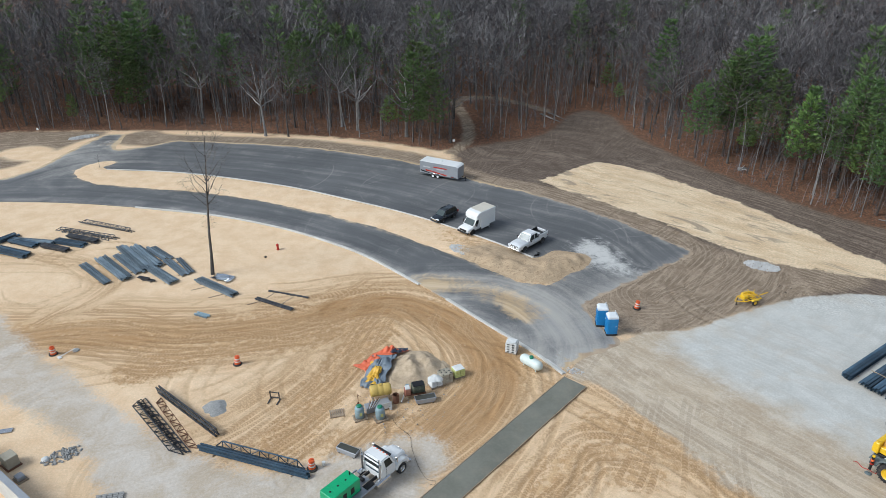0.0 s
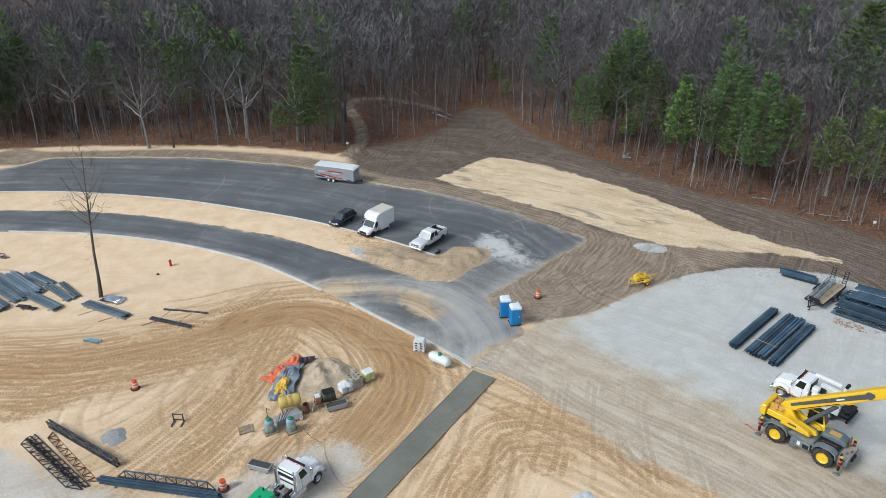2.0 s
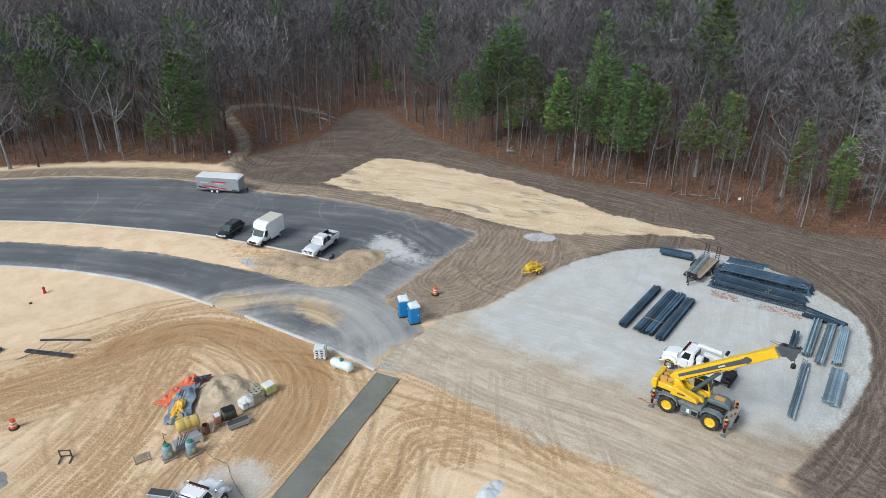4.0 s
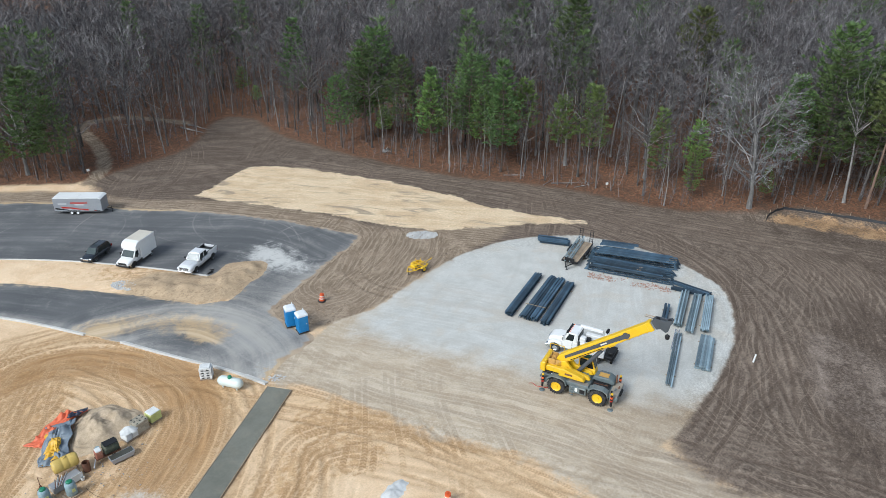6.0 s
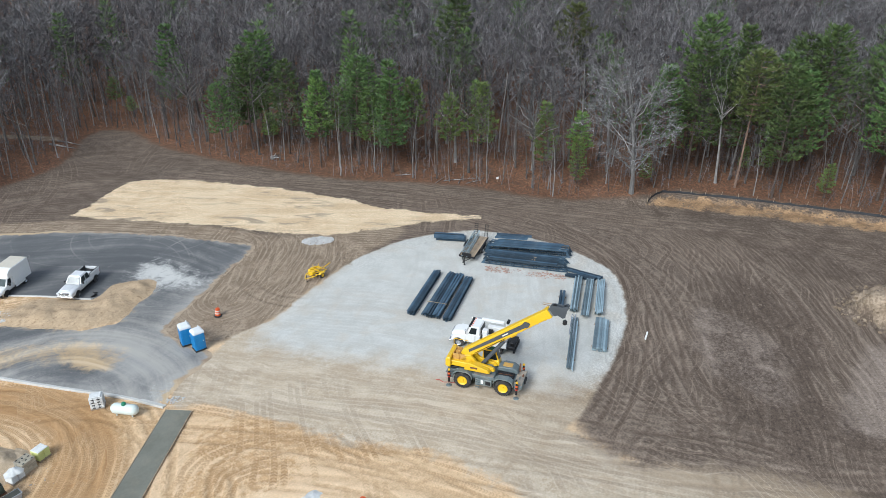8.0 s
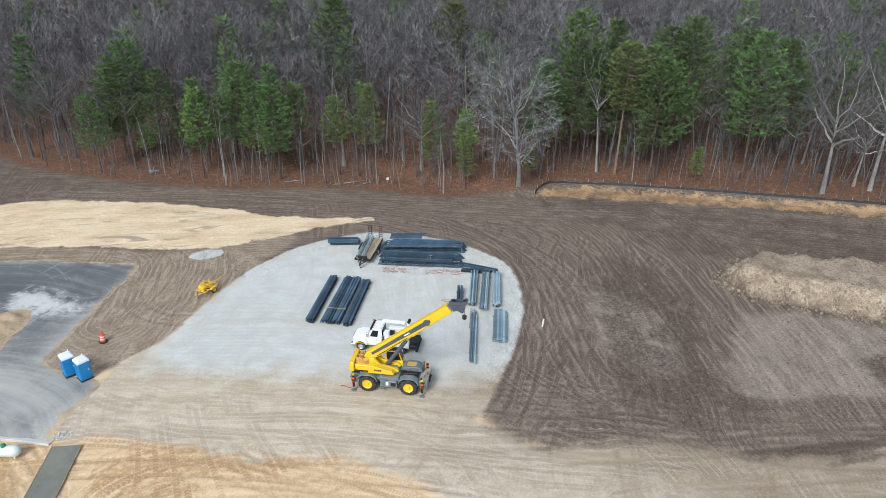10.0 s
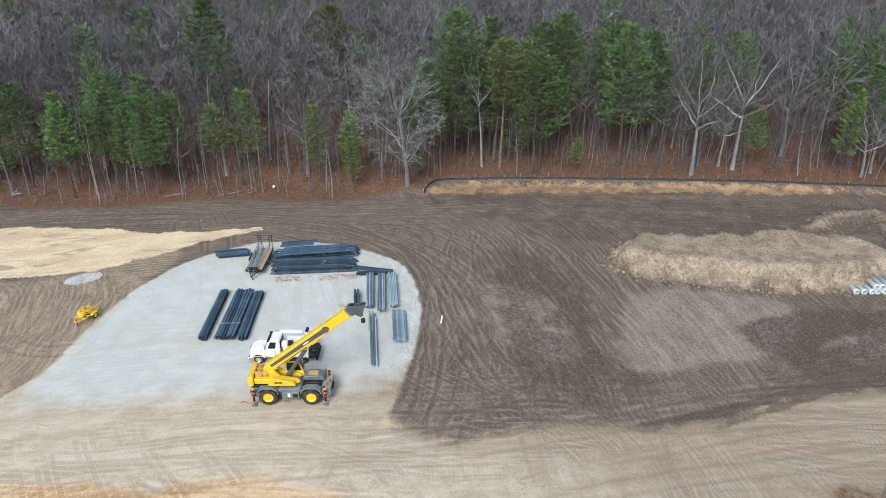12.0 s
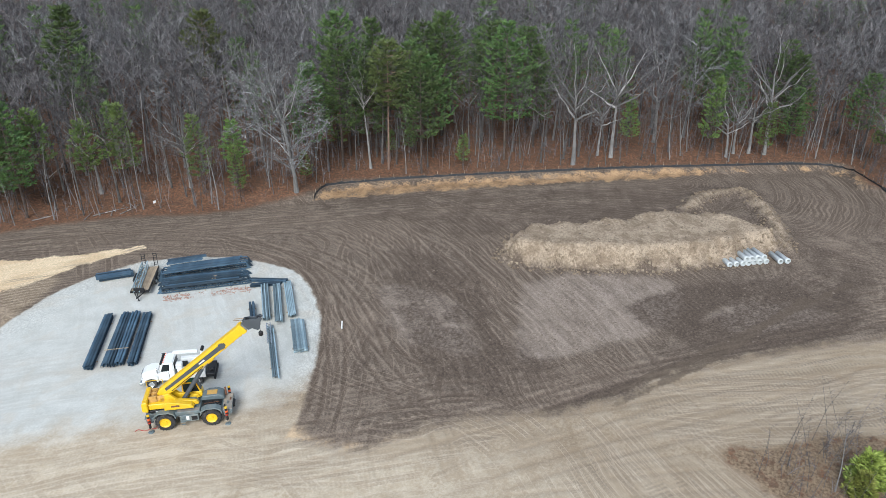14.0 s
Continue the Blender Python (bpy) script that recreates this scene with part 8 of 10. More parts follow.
for x, y, turn in ((-7.45, 50.75, 25), (-5.6, 50.65, 28)):
    slatted_pallet("pallet", "weathered timber pallet under a drum", x, y, turn, "pallets")
    t = thing("plastic_drum", "blue-grey plastic drum with green lid on pallet", "drum", pose(x, y, 0.13, 0, 0, turn), "plastic drums")
    smooth(part("body", lathe(B(), [(0.36, 0), (0.41, 0.05), (0.41, 0.95), (0.36, 1.1), (0.24, 1.18)], 20), CAN_BLUE, t))
    part("lid", lathe(B(), [(0.24, 1.18), (0.24, 1.28), (0.16, 1.34)], 16), GREEN, t, "green lid")
    part("hoop", lathe(B(), [(0.42, 0.5), (0.43, 0.55), (0.42, 0.6)], 20), CAN_BLUE, t)
    part("label", box(B(), -0.12, 0.12, -0.425, -0.405, 0.4, 0.7), LIME, t)
slatted_pallet("pallet", "broken weathered pallet lying on sand", -9.6, 51.3, 15, "pallets")

t = thing("mortar_tank", "yellow horizontal water tank on a timber frame", "water tank", pose(-5.75, 53.3, 0, 0, 0, 14))
smooth(part("tank", lathe(B(), [(0.1, -1.0), (0.45, -0.96), (0.56, -0.8), (0.56, -0.3), (0.53, -0.25), (0.56, -0.2), (0.56, 0.2), (0.53, 0.25), (0.56, 0.3), (0.56, 0.8), (0.45, 0.96), (0.1, 1.0)], 22, pose(0, 0, 1.15, 0, 90, 0)), POLY_YELLOW, t))
part("cap", lathe(B(), [(0.14, 1.68), (0.14, 1.78)], 12), POLY_YELLOW, t)
for x in (-0.8, 0.75):
    part("cradle", box(B(), x - 0.06, x + 0.06, -0.55, 0.55, 0.35, 0.75, 0.01), WOOD, t)
    for y in (-0.5, 0.45):
        part("leg", box(B(), x - 0.05, x + 0.05, y, y + 0.08, 0, 0.36, 0.005), WOOD, t)
t = thing("tool_bin", "grey metal tool bin with bars and levels", "tool bin", pose(-5.95, 52.05, 0, 0, 0, 25))
part("body", box(B(), -1.15, 1.15, -0.42, 0.42, 0.05, 0.62, 0.02), TRAILER_GREY, t)
part("mesh_panel", box(B(), 0.3, 1.2, -0.46, -0.42, 0.05, 0.72, 0.01), BAND, t)
for k in range(9):
    part("tool_bar", rod(B(), (-1.1 + 0.07 * k, -0.5, 0.66 + 0.015 * (k % 3)), (-0.55 + 0.12 * k, 0.5, 0.68 + 0.015 * (k % 4)), 0.025, 6), (CHROME, RUST, BAND)[k % 3], t)
t = thing("steel_drum", "rusty dark steel drum without lid", "drum", pose(-4.35, 52.95, 0))
part("shell", lathe(B(), [(0.29, 0), (0.3, 0.3), (0.31, 0.32), (0.3, 0.34), (0.3, 0.6), (0.31, 0.62), (0.3, 0.64), (0.3, 0.88), (0.26, 0.88), (0.26, 0.2)], 18), RUST, t)
t = thing("bucket", "small white plastic bucket on sand", "bucket", pose(-4.75, 51.95, 0))
part("body", lathe(B(), [(0.12, 0), (0.15, 0.32), (0.13, 0.32), (0.11, 0.04)], 14), BAND, t)
t = thing("water_standpipe", "thin rusty standpipe on a round foot", "standpipe", pose(-7.75, 52.4, 0))
part("pipe", rod(rod(B(), (0, 0, 0), (0, 0, 1.3), 0.03, 6), (0, 0, 1.25), (0.3, 0, 1.05), 0.025, 6), RUST, t)
part("foot", lathe(B(), [(0.3, 0), (0.12, 0.22), (0.08, 0.4)], 10), RUST, t)

t = thing("mortar_mixer", "dark green towable mortar mixer", "mortar mixer", pose(-2.55, 53.75, 0, 0, 0, 15))
smooth(part("drum", lathe(B(), [(0.1, -0.6), (0.5, -0.58), (0.52, -0.4), (0.52, 0.4), (0.5, 0.58), (0.1, 0.6)], 18, pose(0.25, 0.1, 0.95, 0, 90, 0)), surface("mixer_green", (0.06, 0.075, 0.05), (0.03, 0.04, 0.028), 2, 0.7, dust=0.35), t))
part("grate", box(B(), -0.3, 0.75, -0.35, 0.4, 1.42, 1.47, 0.01), BLACK_METAL, t)
part("engine", box(B(), -1.05, -0.5, -0.3, 0.3, 0.5, 1.15, 0.05), surface("faded_red_paint", (0.36, 0.12, 0.08), (0.2, 0.09, 0.06), 3, 0.7, dust=0.4), t, "faded red engine cover")
part("engine_top", box(B(), -1.0, -0.55, -0.28, 0.28, 1.15, 1.28, 0.03), BAND, t)
part("frame", box(B(), -1.1, 0.95, -0.28, 0.28, 0.38, 0.5, 0.02), RUST, t)
part("tow_bar", rod(B(), (-1.1, 0, 0.42), (-1.5, -0.7, 0.25), 0.05, 8), BAND, t)
for s in (-1, 1):
    wheel(t, 0.2, s * 0.62, 0.3, 0.18, RUST)
for nm, x, y, turn in (("mortar_tub", -1.65, 53.05, 15), ("mortar_tub", -7.95, 46.3, -27)):
    t = thing(nm, "grey steel mortar trough with dark inside", "trough", pose(x, y, 0, 0, 0, turn), "mortar troughs")
    part("tray", prism(B(), [(-0.85, 0.1), (-1.0, 0.55), (1.0, 0.55), (0.85, 0.1)], -0.38, 0.38, 0.02), TRAILER_GREY, t)
    part("mortar", box(B(), -0.92, 0.92, -0.31, 0.31, 0.5, 0.556, 0.0), surface("wet_mortar", (0.07, 0.07, 0.055), (0.04, 0.04, 0.033), 3, 0.6), t, "dark mortar")
    for s in (-1, 1):
        part("leg", box(B(), s * 0.7 - 0.06, s * 0.7 + 0.06, -0.36, 0.36, 0, 0.11, 0.01), BLACK_METAL, t)
t = thing("water_pail", "pale blue pail by the mixer", "pail", pose(-3.35, 54.5, 0))
part("body", lathe(B(), [(0.15, 0), (0.19, 0.75), (0.16, 0.75)], 12), CAN_BLUE, t)

t = thing("sack_pallet", "white sacks under plastic on a pallet", "pallet", pose(-0.75, 55.4, 0, 0, 0, 28))
part("pallet", box(B(), -0.6, 0.6, -0.5, 0.5, 0, 0.13, 0.01), WOOD, t)
for z in range(5):
    for i in range(2):
        part("sack", box(B(), -0.58 + 0.6 * i, -0.02 + 0.6 * i, -0.48, 0.48, 0.14 + 0.14 * z, 0.14 + 0.14 * z + 0.13, 0.05), SACK, t)
mesh = mound("plastic_cover", "crumpled white plastic over stacked sacks", "cover", -0.75, 55.4, 0.7, 0.62, 0.35, SACK, 28, 0.8, 0.2, 10, 12)
mesh.location.z = 0.84
t = thing("block_pallet", "tan masonry blocks stacked on a pallet", "pallet", pose(0.2, 56.1, 0, 0, 0, 28))
part("pallet", box(B(), -0.6, 0.6, -0.55, 0.55, 0, 0.13, 0.01), WOOD, t)
me = mesh_of(box(B(), -0.19, 0.19, -0.1, 0.1, 0, 0.19, 0.012), "block", BLOCK)
# thin black plates stand in for the shade inside the top blocks' hollows
core = mesh_of(box(B(), -0.07, 0.07, -0.06, 0.06, 0, 0.01), "core_hole", BLACK_METAL)
for z in range(5):
    for i in range(3):
        for j in range(5):
            ob = shared("block", me, t, pose(-0.4 + 0.4 * i, -0.42 + 0.21 * j, 0.13 + 0.195 * z))
            if z == 4 and (i + j) % 2 == 0:
                shared("core_hole", core, t, pose(-0.4 + 0.4 * i, -0.42 + 0.21 * j, 0.13 + 0.195 * 5 + 0.004))
t = thing("bag_pallet", "pale yellow bags with white wrap on a pallet", "pallet", pose(1.45, 56.9, 0, 0, 0, 28))
part("pallet", box(B(), -0.55, 0.55, -0.5, 0.5, 0, 0.13, 0.01), WOOD, t)
for z in range(4):
    for i in range(2):
        part("bag", box(B(), -0.54 + 0.56 * i, -0.0 + 0.56 * i, -0.48, 0.48, 0.14 + 0.2 * z, 0.14 + 0.2 * z + 0.19, 0.05), LIME, t)
part("wrap", box(B(), -0.5, 0.5, -0.44, 0.46, 0.95, 1.02, 0.04), SACK, t)
stones("broken_sacks", "torn white sacks and scraps beside the pallets", -0.8, 57.3, 1.1, 0.55, 70, 0.15, SACK, 14, 20, 0.3)

t = thing("fork_attachment", "dark steel pallet-fork carriage standing on sand", "fork attachment", pose(-15.6, 53.5, 0, 0, 0, -12) @ Matrix.Scale(0.8, 4))
for x in (-0.6, 0.5):
    part("upright", box(B(), x, x + 0.1, -0.06, 0.06, 0, 0.95, 0.01), K, t)
    part("fork", box(B(), x + 0.1, x + 0.24, -1.1, 0.05, 0.02, 0.08, 0.01), K, t)
for z in (0.1, 0.8):
    part("crossbar", box(B(), -0.6, 0.6, -0.05, 0.05, z, z + 0.1, 0.01), K, t)

# clods that have rolled down the spoil heap
rnd = random.Random(91)
b = B()
made = 0
while made < 700:
    px, py = rnd.uniform(76, 100), rnd.uniform(-4, 29)
    d = float(signed(np.array([(px, py)]), PILE)[0])
    if not -0.9 < d < 2.6 or px > 92 + 0.1 * py and py > 6:
        continue
    s = rnd.uniform(0.05, 0.2) * (1.25 if d < 1.2 else 0.7)
    t2 = bmesh.new()
    bmesh.ops.create_icosphere(t2, subdivisions=1, radius=s)
    for v in t2.verts:
        v.co *= rnd.uniform(0.5, 1.25)
    merge(b, t2, pose(px, py, height_at(px, py) + s * 0.1, rnd.uniform(0, 90), rnd.uniform(0, 90), rnd.uniform(0, 180)))
    made += 1
tagged(part("soil_clods", b, loose_soil("clod_soil", (0.36, 0.285, 0.2), (0.17, 0.125, 0.085)), None), "lumps of brown soil on the spoil heap's face", "clods", kind="stuff")



def scatter(name, label, spots, lo, hi, material, seed):
    """Small angular lumps strewn over the ground."""
    rnd_ = np.random.RandomState(seed)
    t2 = bmesh.new()
    bmesh.ops.create_icosphere(t2, subdivisions=1, radius=1.0)
    bv = np.array([tuple(v.co) for v in t2.verts])
    bf = np.array([[v.index for v in f.verts] for f in t2.faces])
    t2.free()
    vs, fs = [], []
    for i, (x, y, z) in enumerate(spots):
        s = lo + (hi - lo) * rnd_.rand() ** 2.5
        q = bv * rnd_.uniform(0.6, 1.2, (len(bv), 1)) * s * rnd_.uniform(0.6, 1.3, (1, 3)) * np.array([1, 1, 0.7])
        vs.append(q + np.array([x, y, z + s * 0.2]))
        fs.append(bf + i * len(bv))
    return tagged(mesh_object(name, np.concatenate(vs), np.concatenate(fs), material), label, "clods", kind="stuff")


SPOIL_CLOD = loose_soil("spoil_clods", (0.3, 0.225, 0.15), (0.12, 0.086, 0.058))
CLOD = loose_soil("dry_clods", (0.42, 0.32, 0.22), (0.23, 0.165, 0.11))
DARK_CLOD = loose_soil("dark_clods", (0.2, 0.155, 0.12), (0.085, 0.062, 0.047))
rs = np.random.RandomState(8)
q = np.stack([rs.uniform(2, 18.5, 2600), rs.uniform(74.5, 85, 2600)], 1)
q = q[(signed(q, ISLAND) > 0.15) & (nearest(q, np.array([(5.0, 80.8), (12.5, 78.5), (17.0, 80.3)]))[0] < 3.2)][:700]
scatter("island_clods", "small brown clods on the island's heap", [(x, y, z) for (x, y), z in zip(q, island_height(q))], 0.02, 0.07, CLOD, 3)
rp_ = np.random.RandomState(71)
q = np.stack([rp_.uniform(74, 116, 9000), rp_.uniform(-9, 31, 9000)], 1)
rim_d, ridge_d = signed(q, PILE), nearest(q, RIDGE)[0]
q = q[((rim_d > -1.6) & (rim_d < 1.6)) | (ridge_d < 1.8)][:1700]
scatter("spoil_clods", "crumbled tan clods on the spoil heap's face", [(x, y, z) for (x, y), z in zip(q, ground_height(q, signed(q, FOREST)))], 0.05, 0.24, SPOIL_CLOD, 9)
q = np.stack([rs.uniform(-20, 48, 9000), rs.uniform(62, 122, 9000)], 1)
q = q[(signed(q, VERGE) > 0.3) & (signed(q, road_poly) < -0.2) & (signed(q, PALE) < 0) & (signed(q, PAD) < -0.3)][:1100]
scatter("verge_clods", "clods and small stones on the dirt verge", [(x, y, 0.02) for x, y in q], 0.025, 0.12, CLOD, 4)
q = np.stack([rs.uniform(38, 118, 14000), rs.uniform(-20, 115, 14000)], 1)
q = q[(signed(q, SOIL) > 1) & (signed(q, FOREST) < -0.5) & (signed(q, PALE) < -0.2) & (signed(q, PAD) < -0.5) & (lumps(q, 8, 31) > -0.1)][:2600]
scatter("topsoil_clods", "dark clods strewn over the graded topsoil", [(x, y, z) for (x, y), z in zip(q, ground_height(q, signed(q, FOREST)))], 0.03, 0.16, DARK_CLOD, 5)
q = np.stack([rs.normal(0, 1, 500), rs.normal(0, 1, 500)], 1)
scatter("mortar_scraps", "crumbs of mortar and sand round the mixer", [(-3.6 + 2.4 * x, 52.6 + 2.0 * y, 0.02) for x, y in q[:220]], 0.02, 0.09, GRAVEL, 6)

# culvert pipes beside the spoil heap
pipe = lathe(B(), [(0.24, -1.2), (0.36, -1.2), (0.38, -1.0), (0.32, -0.9), (0.32, 1.2), (0.24, 1.2), (0.24, -1.2)], 18, pose(0, 0, 0, 0, 90, 0), False)
pipe_me = mesh_of(pipe, "pipe", PIPE)
pipe_me.polygons.foreach_set("use_smooth", [True] * len(pipe_me.polygons))
row = [(88.6, 1.3, 0), (89.1, 0.55, 0), (89.6, -0.15, 0), (90.05, -0.8, 0), (90.5, -1.4, 0), (90.95, -2.1, 0), (91.4, -2.8, 0), (89.8, -0.45, 0.62), (90.25, -1.1, 0.62), (90.7, -1.75, 0.62), (91.15, -2.45, 0.62), (92.2, -4.5, 0), (92.65, -5.3, 0)]
for x, y, z in row:
    ob = shared("concrete_pipe", pipe_me, None, pose(x, y, 0.34 + z, 0, 0, 38 + random.gauss(0, 2)))
    tagged(ob, "pale grey concrete culvert pipe with flared end", "pipe", "culvert pipes")
for a, b in (((93.4, -4.4), (95.2, -3.6)), ((95.0, -6.2), (96.6, -5.6))):
    m, ln = along(a, b)
    t = thing("plastic_pipe", "short white plastic pipe on dirt", "pipe", m)
    part("tube", rod(B(), (-ln / 2, 0, 0.06), (ln / 2, 0, 0.06), 0.06, 8), BAND, t)

# silt fence along the cut bank
fence = thing("silt_fence", "black fabric silt fence along the cut bank", "fence")
line = spline([(84.5, 60.2), (87, 60.6), (90.6, 59.0), (98.2, 48.2), (105.6, 36.4), (115.6, 19.8), (124.6, 2.9), (130, -7.2), (131.2, -13.2), (125, -17.2), (121, -19.5), (118, -22)], 2.0)
lz = ground_height(line, signed(line, FOREST))
post = mesh_of(box(B(), -0.025, 0.025, -0.025, 0.025, -0.1, 0.85, 0.0), "post", WOOD)
for i in range(len(line) - 1):
    (x0, y0), (x1, y1) = line[i], line[i + 1]
    z0, z1 = lz[i], lz[i + 1]
    sag = random.uniform(0.08, 0.3)
    lean = random.uniform(-0.12, 0.12)
    b = B()
    prev = None
    for k in range(5):
        f = k / 4
        x, y, z = x0 + (x1 - x0) * f, y0 + (y1 - y0) * f, z0 + (z1 - z0) * f
        top = 0.36 - sag * 0.7 * math.sin(math.pi * f)
        row_ = [b.verts.new((x - 0.1, y - 0.1, z - 0.02)), b.verts.new((x + lean * math.sin(math.pi * f), y, z + top)), b.verts.new((x + 0.05 + lean * math.sin(math.pi * f), y + 0.05, z + top - 0.02)), b.verts.new((x + 0.08, y + 0.08, z - 0.02))]
        if prev:
            for j in range(3):
                b.faces.new((prev[j], row_[j], row_[j + 1], prev[j + 1]))
        prev = row_
    part("fabric", b, FABRIC, fence)
    shared("post", post, fence, pose(x0, y0, z0, random.gauss(0, 5), random.gauss(0, 5), 0))
b = B()
pts = [Vector((122.5, -18.5, 1.0)), Vector((119.5, -20.5, 0.55)), Vector((116, -24, 0.4))]
for p, q in zip(pts, pts[1:]):
    rod(b, p, q, 0.28, 8)
t = tagged(part("fabric_roll", b, FABRIC, None), "loose roll of black silt fabric on bank", "fabric roll")


def marker(x, y, h, name="marker_sign", label="small white marker sign on a thin stake"):
    t = thing(name, label, "sign", pose(x, y, height_at(x, y), 0, 0, random.uniform(-20, 20)), "marker signs")
    part("stake", box(B(), -0.025, 0.025, -0.02, 0.02, 0, h, 0.003), WOOD, t)
    part("plate", box(B(), -0.22, 0.22, -0.03, -0.012, h - 0.4, h, 0.005), WHITE, t)


marker(72.6, 80.4, 0.9)
marker(1.93, 123.4, 1.6)
marker(-76.7, 132.3, 0.9)
t = thing("white_post", "short white plastic post in dark soil", "post", pose(55.6, 37.5, 0, 4, 5, 0))
part("post", lathe(B(), [(0.09, 0), (0.09, 0.9), (0.05, 0.95)], 10), WHITE, t)
t = thing("bare_sapling", "thin bare sapling planted on the island nose", "sapling", pose(-57.0, 113.2, 0.2))
part("stem", rod(B(), (0, 0, 0), (0.1, 0, 2.2), 0.035, 6, 0.012), TWIG, t)
b = B()
for k in range(12):
    z = 0.8 + 0.11 * k
    a = k * 2.4
    rod(b, (0.04, 0, z), (0.04 + 0.6 * math.cos(a), 0.6 * math.sin(a), z + 0.45), 0.014, 4, 0.004)
part("branches", b, TWIG, t)

# hose by the crane, cable by the path
def line_thing(name, label, cat, pts, r, material, z=0.03):
    cu = bpy.data.curves.new(name, "CURVE")
    cu.dimensions = "3D"
    cu.bevel_depth, cu.bevel_resolution = r, 2
    sp = cu.splines.new("POLY")
    line_ = spline(pts, 0.15)
    sp.points.add(len(line_) - 1)
    for p, q in zip(sp.points, line_):
        p.co = (q[0], q[1], z, 1)
    cu.materials.append(material)
    return tagged(new(name, cu), label, cat)


line_thing("red_hose", "thin red hose lying on stone by the crane", "hose", [(33.9, 45.3), (34.2, 45.2), (34.3, 44.6), (34.7, 44.3), (35.0, 43.9), (35.5, 44.2), (36.0, 44.4), (36.3, 44.1)], 0.03, RED)
line_thing("cable", "thin dark cable lying across sand", "cable", [(-4.6, 50.8), (-4.0, 49.6), (-2.9, 48.4), (-2.7, 47.1), (-2.3, 45.6), (-1.9, 44.4), (-1.3, 43.3), (-0.6, 43.1), (-0.7, 42.7), (-1.2, 42.8)], 0.011, BLACK_METAL)

# lower corner: wall top and pallets beside it
t = thing("wall_south", "pale concrete wall of the new building", "wall", pose(-32.6, 40.75, 0, 0, 0, -37), kind="structure")
part("wall", box(B(), -9, 9, -0.4, 0.0, 0, 2.2, 0.02), CONCRETE, t)
part("cap", box(B(), -9, 9, -0.45, 0.05, 2.2, 2.26, 0.01), TRAILER_GREY, t)
t = thing("carton_pallet", "brown wrapped blocks on a dark pallet", "pallet", pose(-35.5, 44.9, 0, 0, 0, -35))
part("pallet", box(B(), -0.65, 0.65, -0.6, 0.6, 0, 0.13, 0.01), RUST, t)
part("load", box(B(), -0.55, 0.55, -0.5, 0.5, 0.13, 1.15, 0.03), BLOCK, t)
t = thing("carton_pallet", "small grey bundle on a timber pallet", "pallet", pose(-33.9, 43.3, 0, 0, 0, -35))
part("pallet", box(B(), -0.5, 0.5, -0.4, 0.4, 0, 0.13, 0.01), WOOD, t)
part("load", box(B(), -0.4, 0.3, -0.3, 0.3, 0.13, 0.45, 0.03), TRAILER_GREY, t)
t = thing("tube_bundle", "bundle of shiny metal tubes on sand", "tubes", pose(-38.6, 48.9, 0, 0, 0, 14))
for k in range(5):
    part("tube", rod(B(), (-1.0, -0.25 + 0.12 * k, 0.07), (1.0, -0.25 + 0.12 * k, 0.07), 0.06, 8), CHROME, t)
t = thing("block_stack", "grey hollow concrete blocks in a row", "blocks", pose(-25.9, 41.4, 0, 0, 0, 12))
me = mesh_of(box(B(), -0.19, 0.19, -0.1, 0.1, 0, 0.19, 0.01), "block", GRAVEL)
for k in range(5):
    for j in range(3):
        shared("block", me, t, pose(-0.9 + 0.42 * k, -0.25 + 0.23 * j, 0))
t = thing("white_bag", "crumpled white bag on the track", "bag", pose(-33.0, 45.5, 0))
part("bag", lathe(B(), [(0.3, 0), (0.34, 0.12), (0.2, 0.26), (0.05, 0.3)], 9, pose(0, 0, 0, 8, 5, 20)), SACK, t)
t = thing("paint_can", "small white pail beside a barrel", "pail", pose(-9.8, 44.9, 0))
part("body", lathe(B(), [(0.13, 0), (0.15, 0.36), (0.12, 0.38)], 12), BAND, t)
mound("plastic_sheet", "crumpled pale plastic sheet half buried in sand", "sheet", 16.7, 38.9, 1.5, 0.9, 0.22, SACK, 20, 1.2, 0.2, 14, 21)
t = thing("dark_litter", "dark scraps of timber by the kerb end", "litter", pose(11.9, 81.7, 0.1))
for k in range(4):
    part("scrap", box(B(), -0.35, 0.35, -0.06, 0.06, 0, 0.1, 0.01, pose(0.1 * k, 0.2 * k, 0.05 * k, 8 * k, 10, 40 * k)), BLACK_METAL, t)
for x, y, a, ln in ((66.0, 86.5, 20, 3.2), (68.9, 84.8, 35, 4.0), (71.3, 83.5, 60, 3.0), (62.2, 91.8, -40, 2.4), (11.5, 148, -20, 4), (-14, 131.5, 30, 4)):
    t = thing("fallen_branch", "pale fallen branch lying on leaf litter", "branch", pose(x, y, height_at(x, y) + 0.05, 0, 0, a), "fallen branches")
    part("limb", rod(rod(B(), (-ln / 2, 0, 0.06), (ln / 2, 0.2, 0.12), 0.07, 6, 0.03), (0, 0.05, 0.08), (ln * 0.35, 0.7, 0.3), 0.035, 5, 0.01), BARK_PALE, t)


stones("rock_heap", "low heap of whitish rock at the road's end", -66.8, 129.5, 2.6, 0.9, 260, 0.17, ROCK, 31, 30, 0.3)


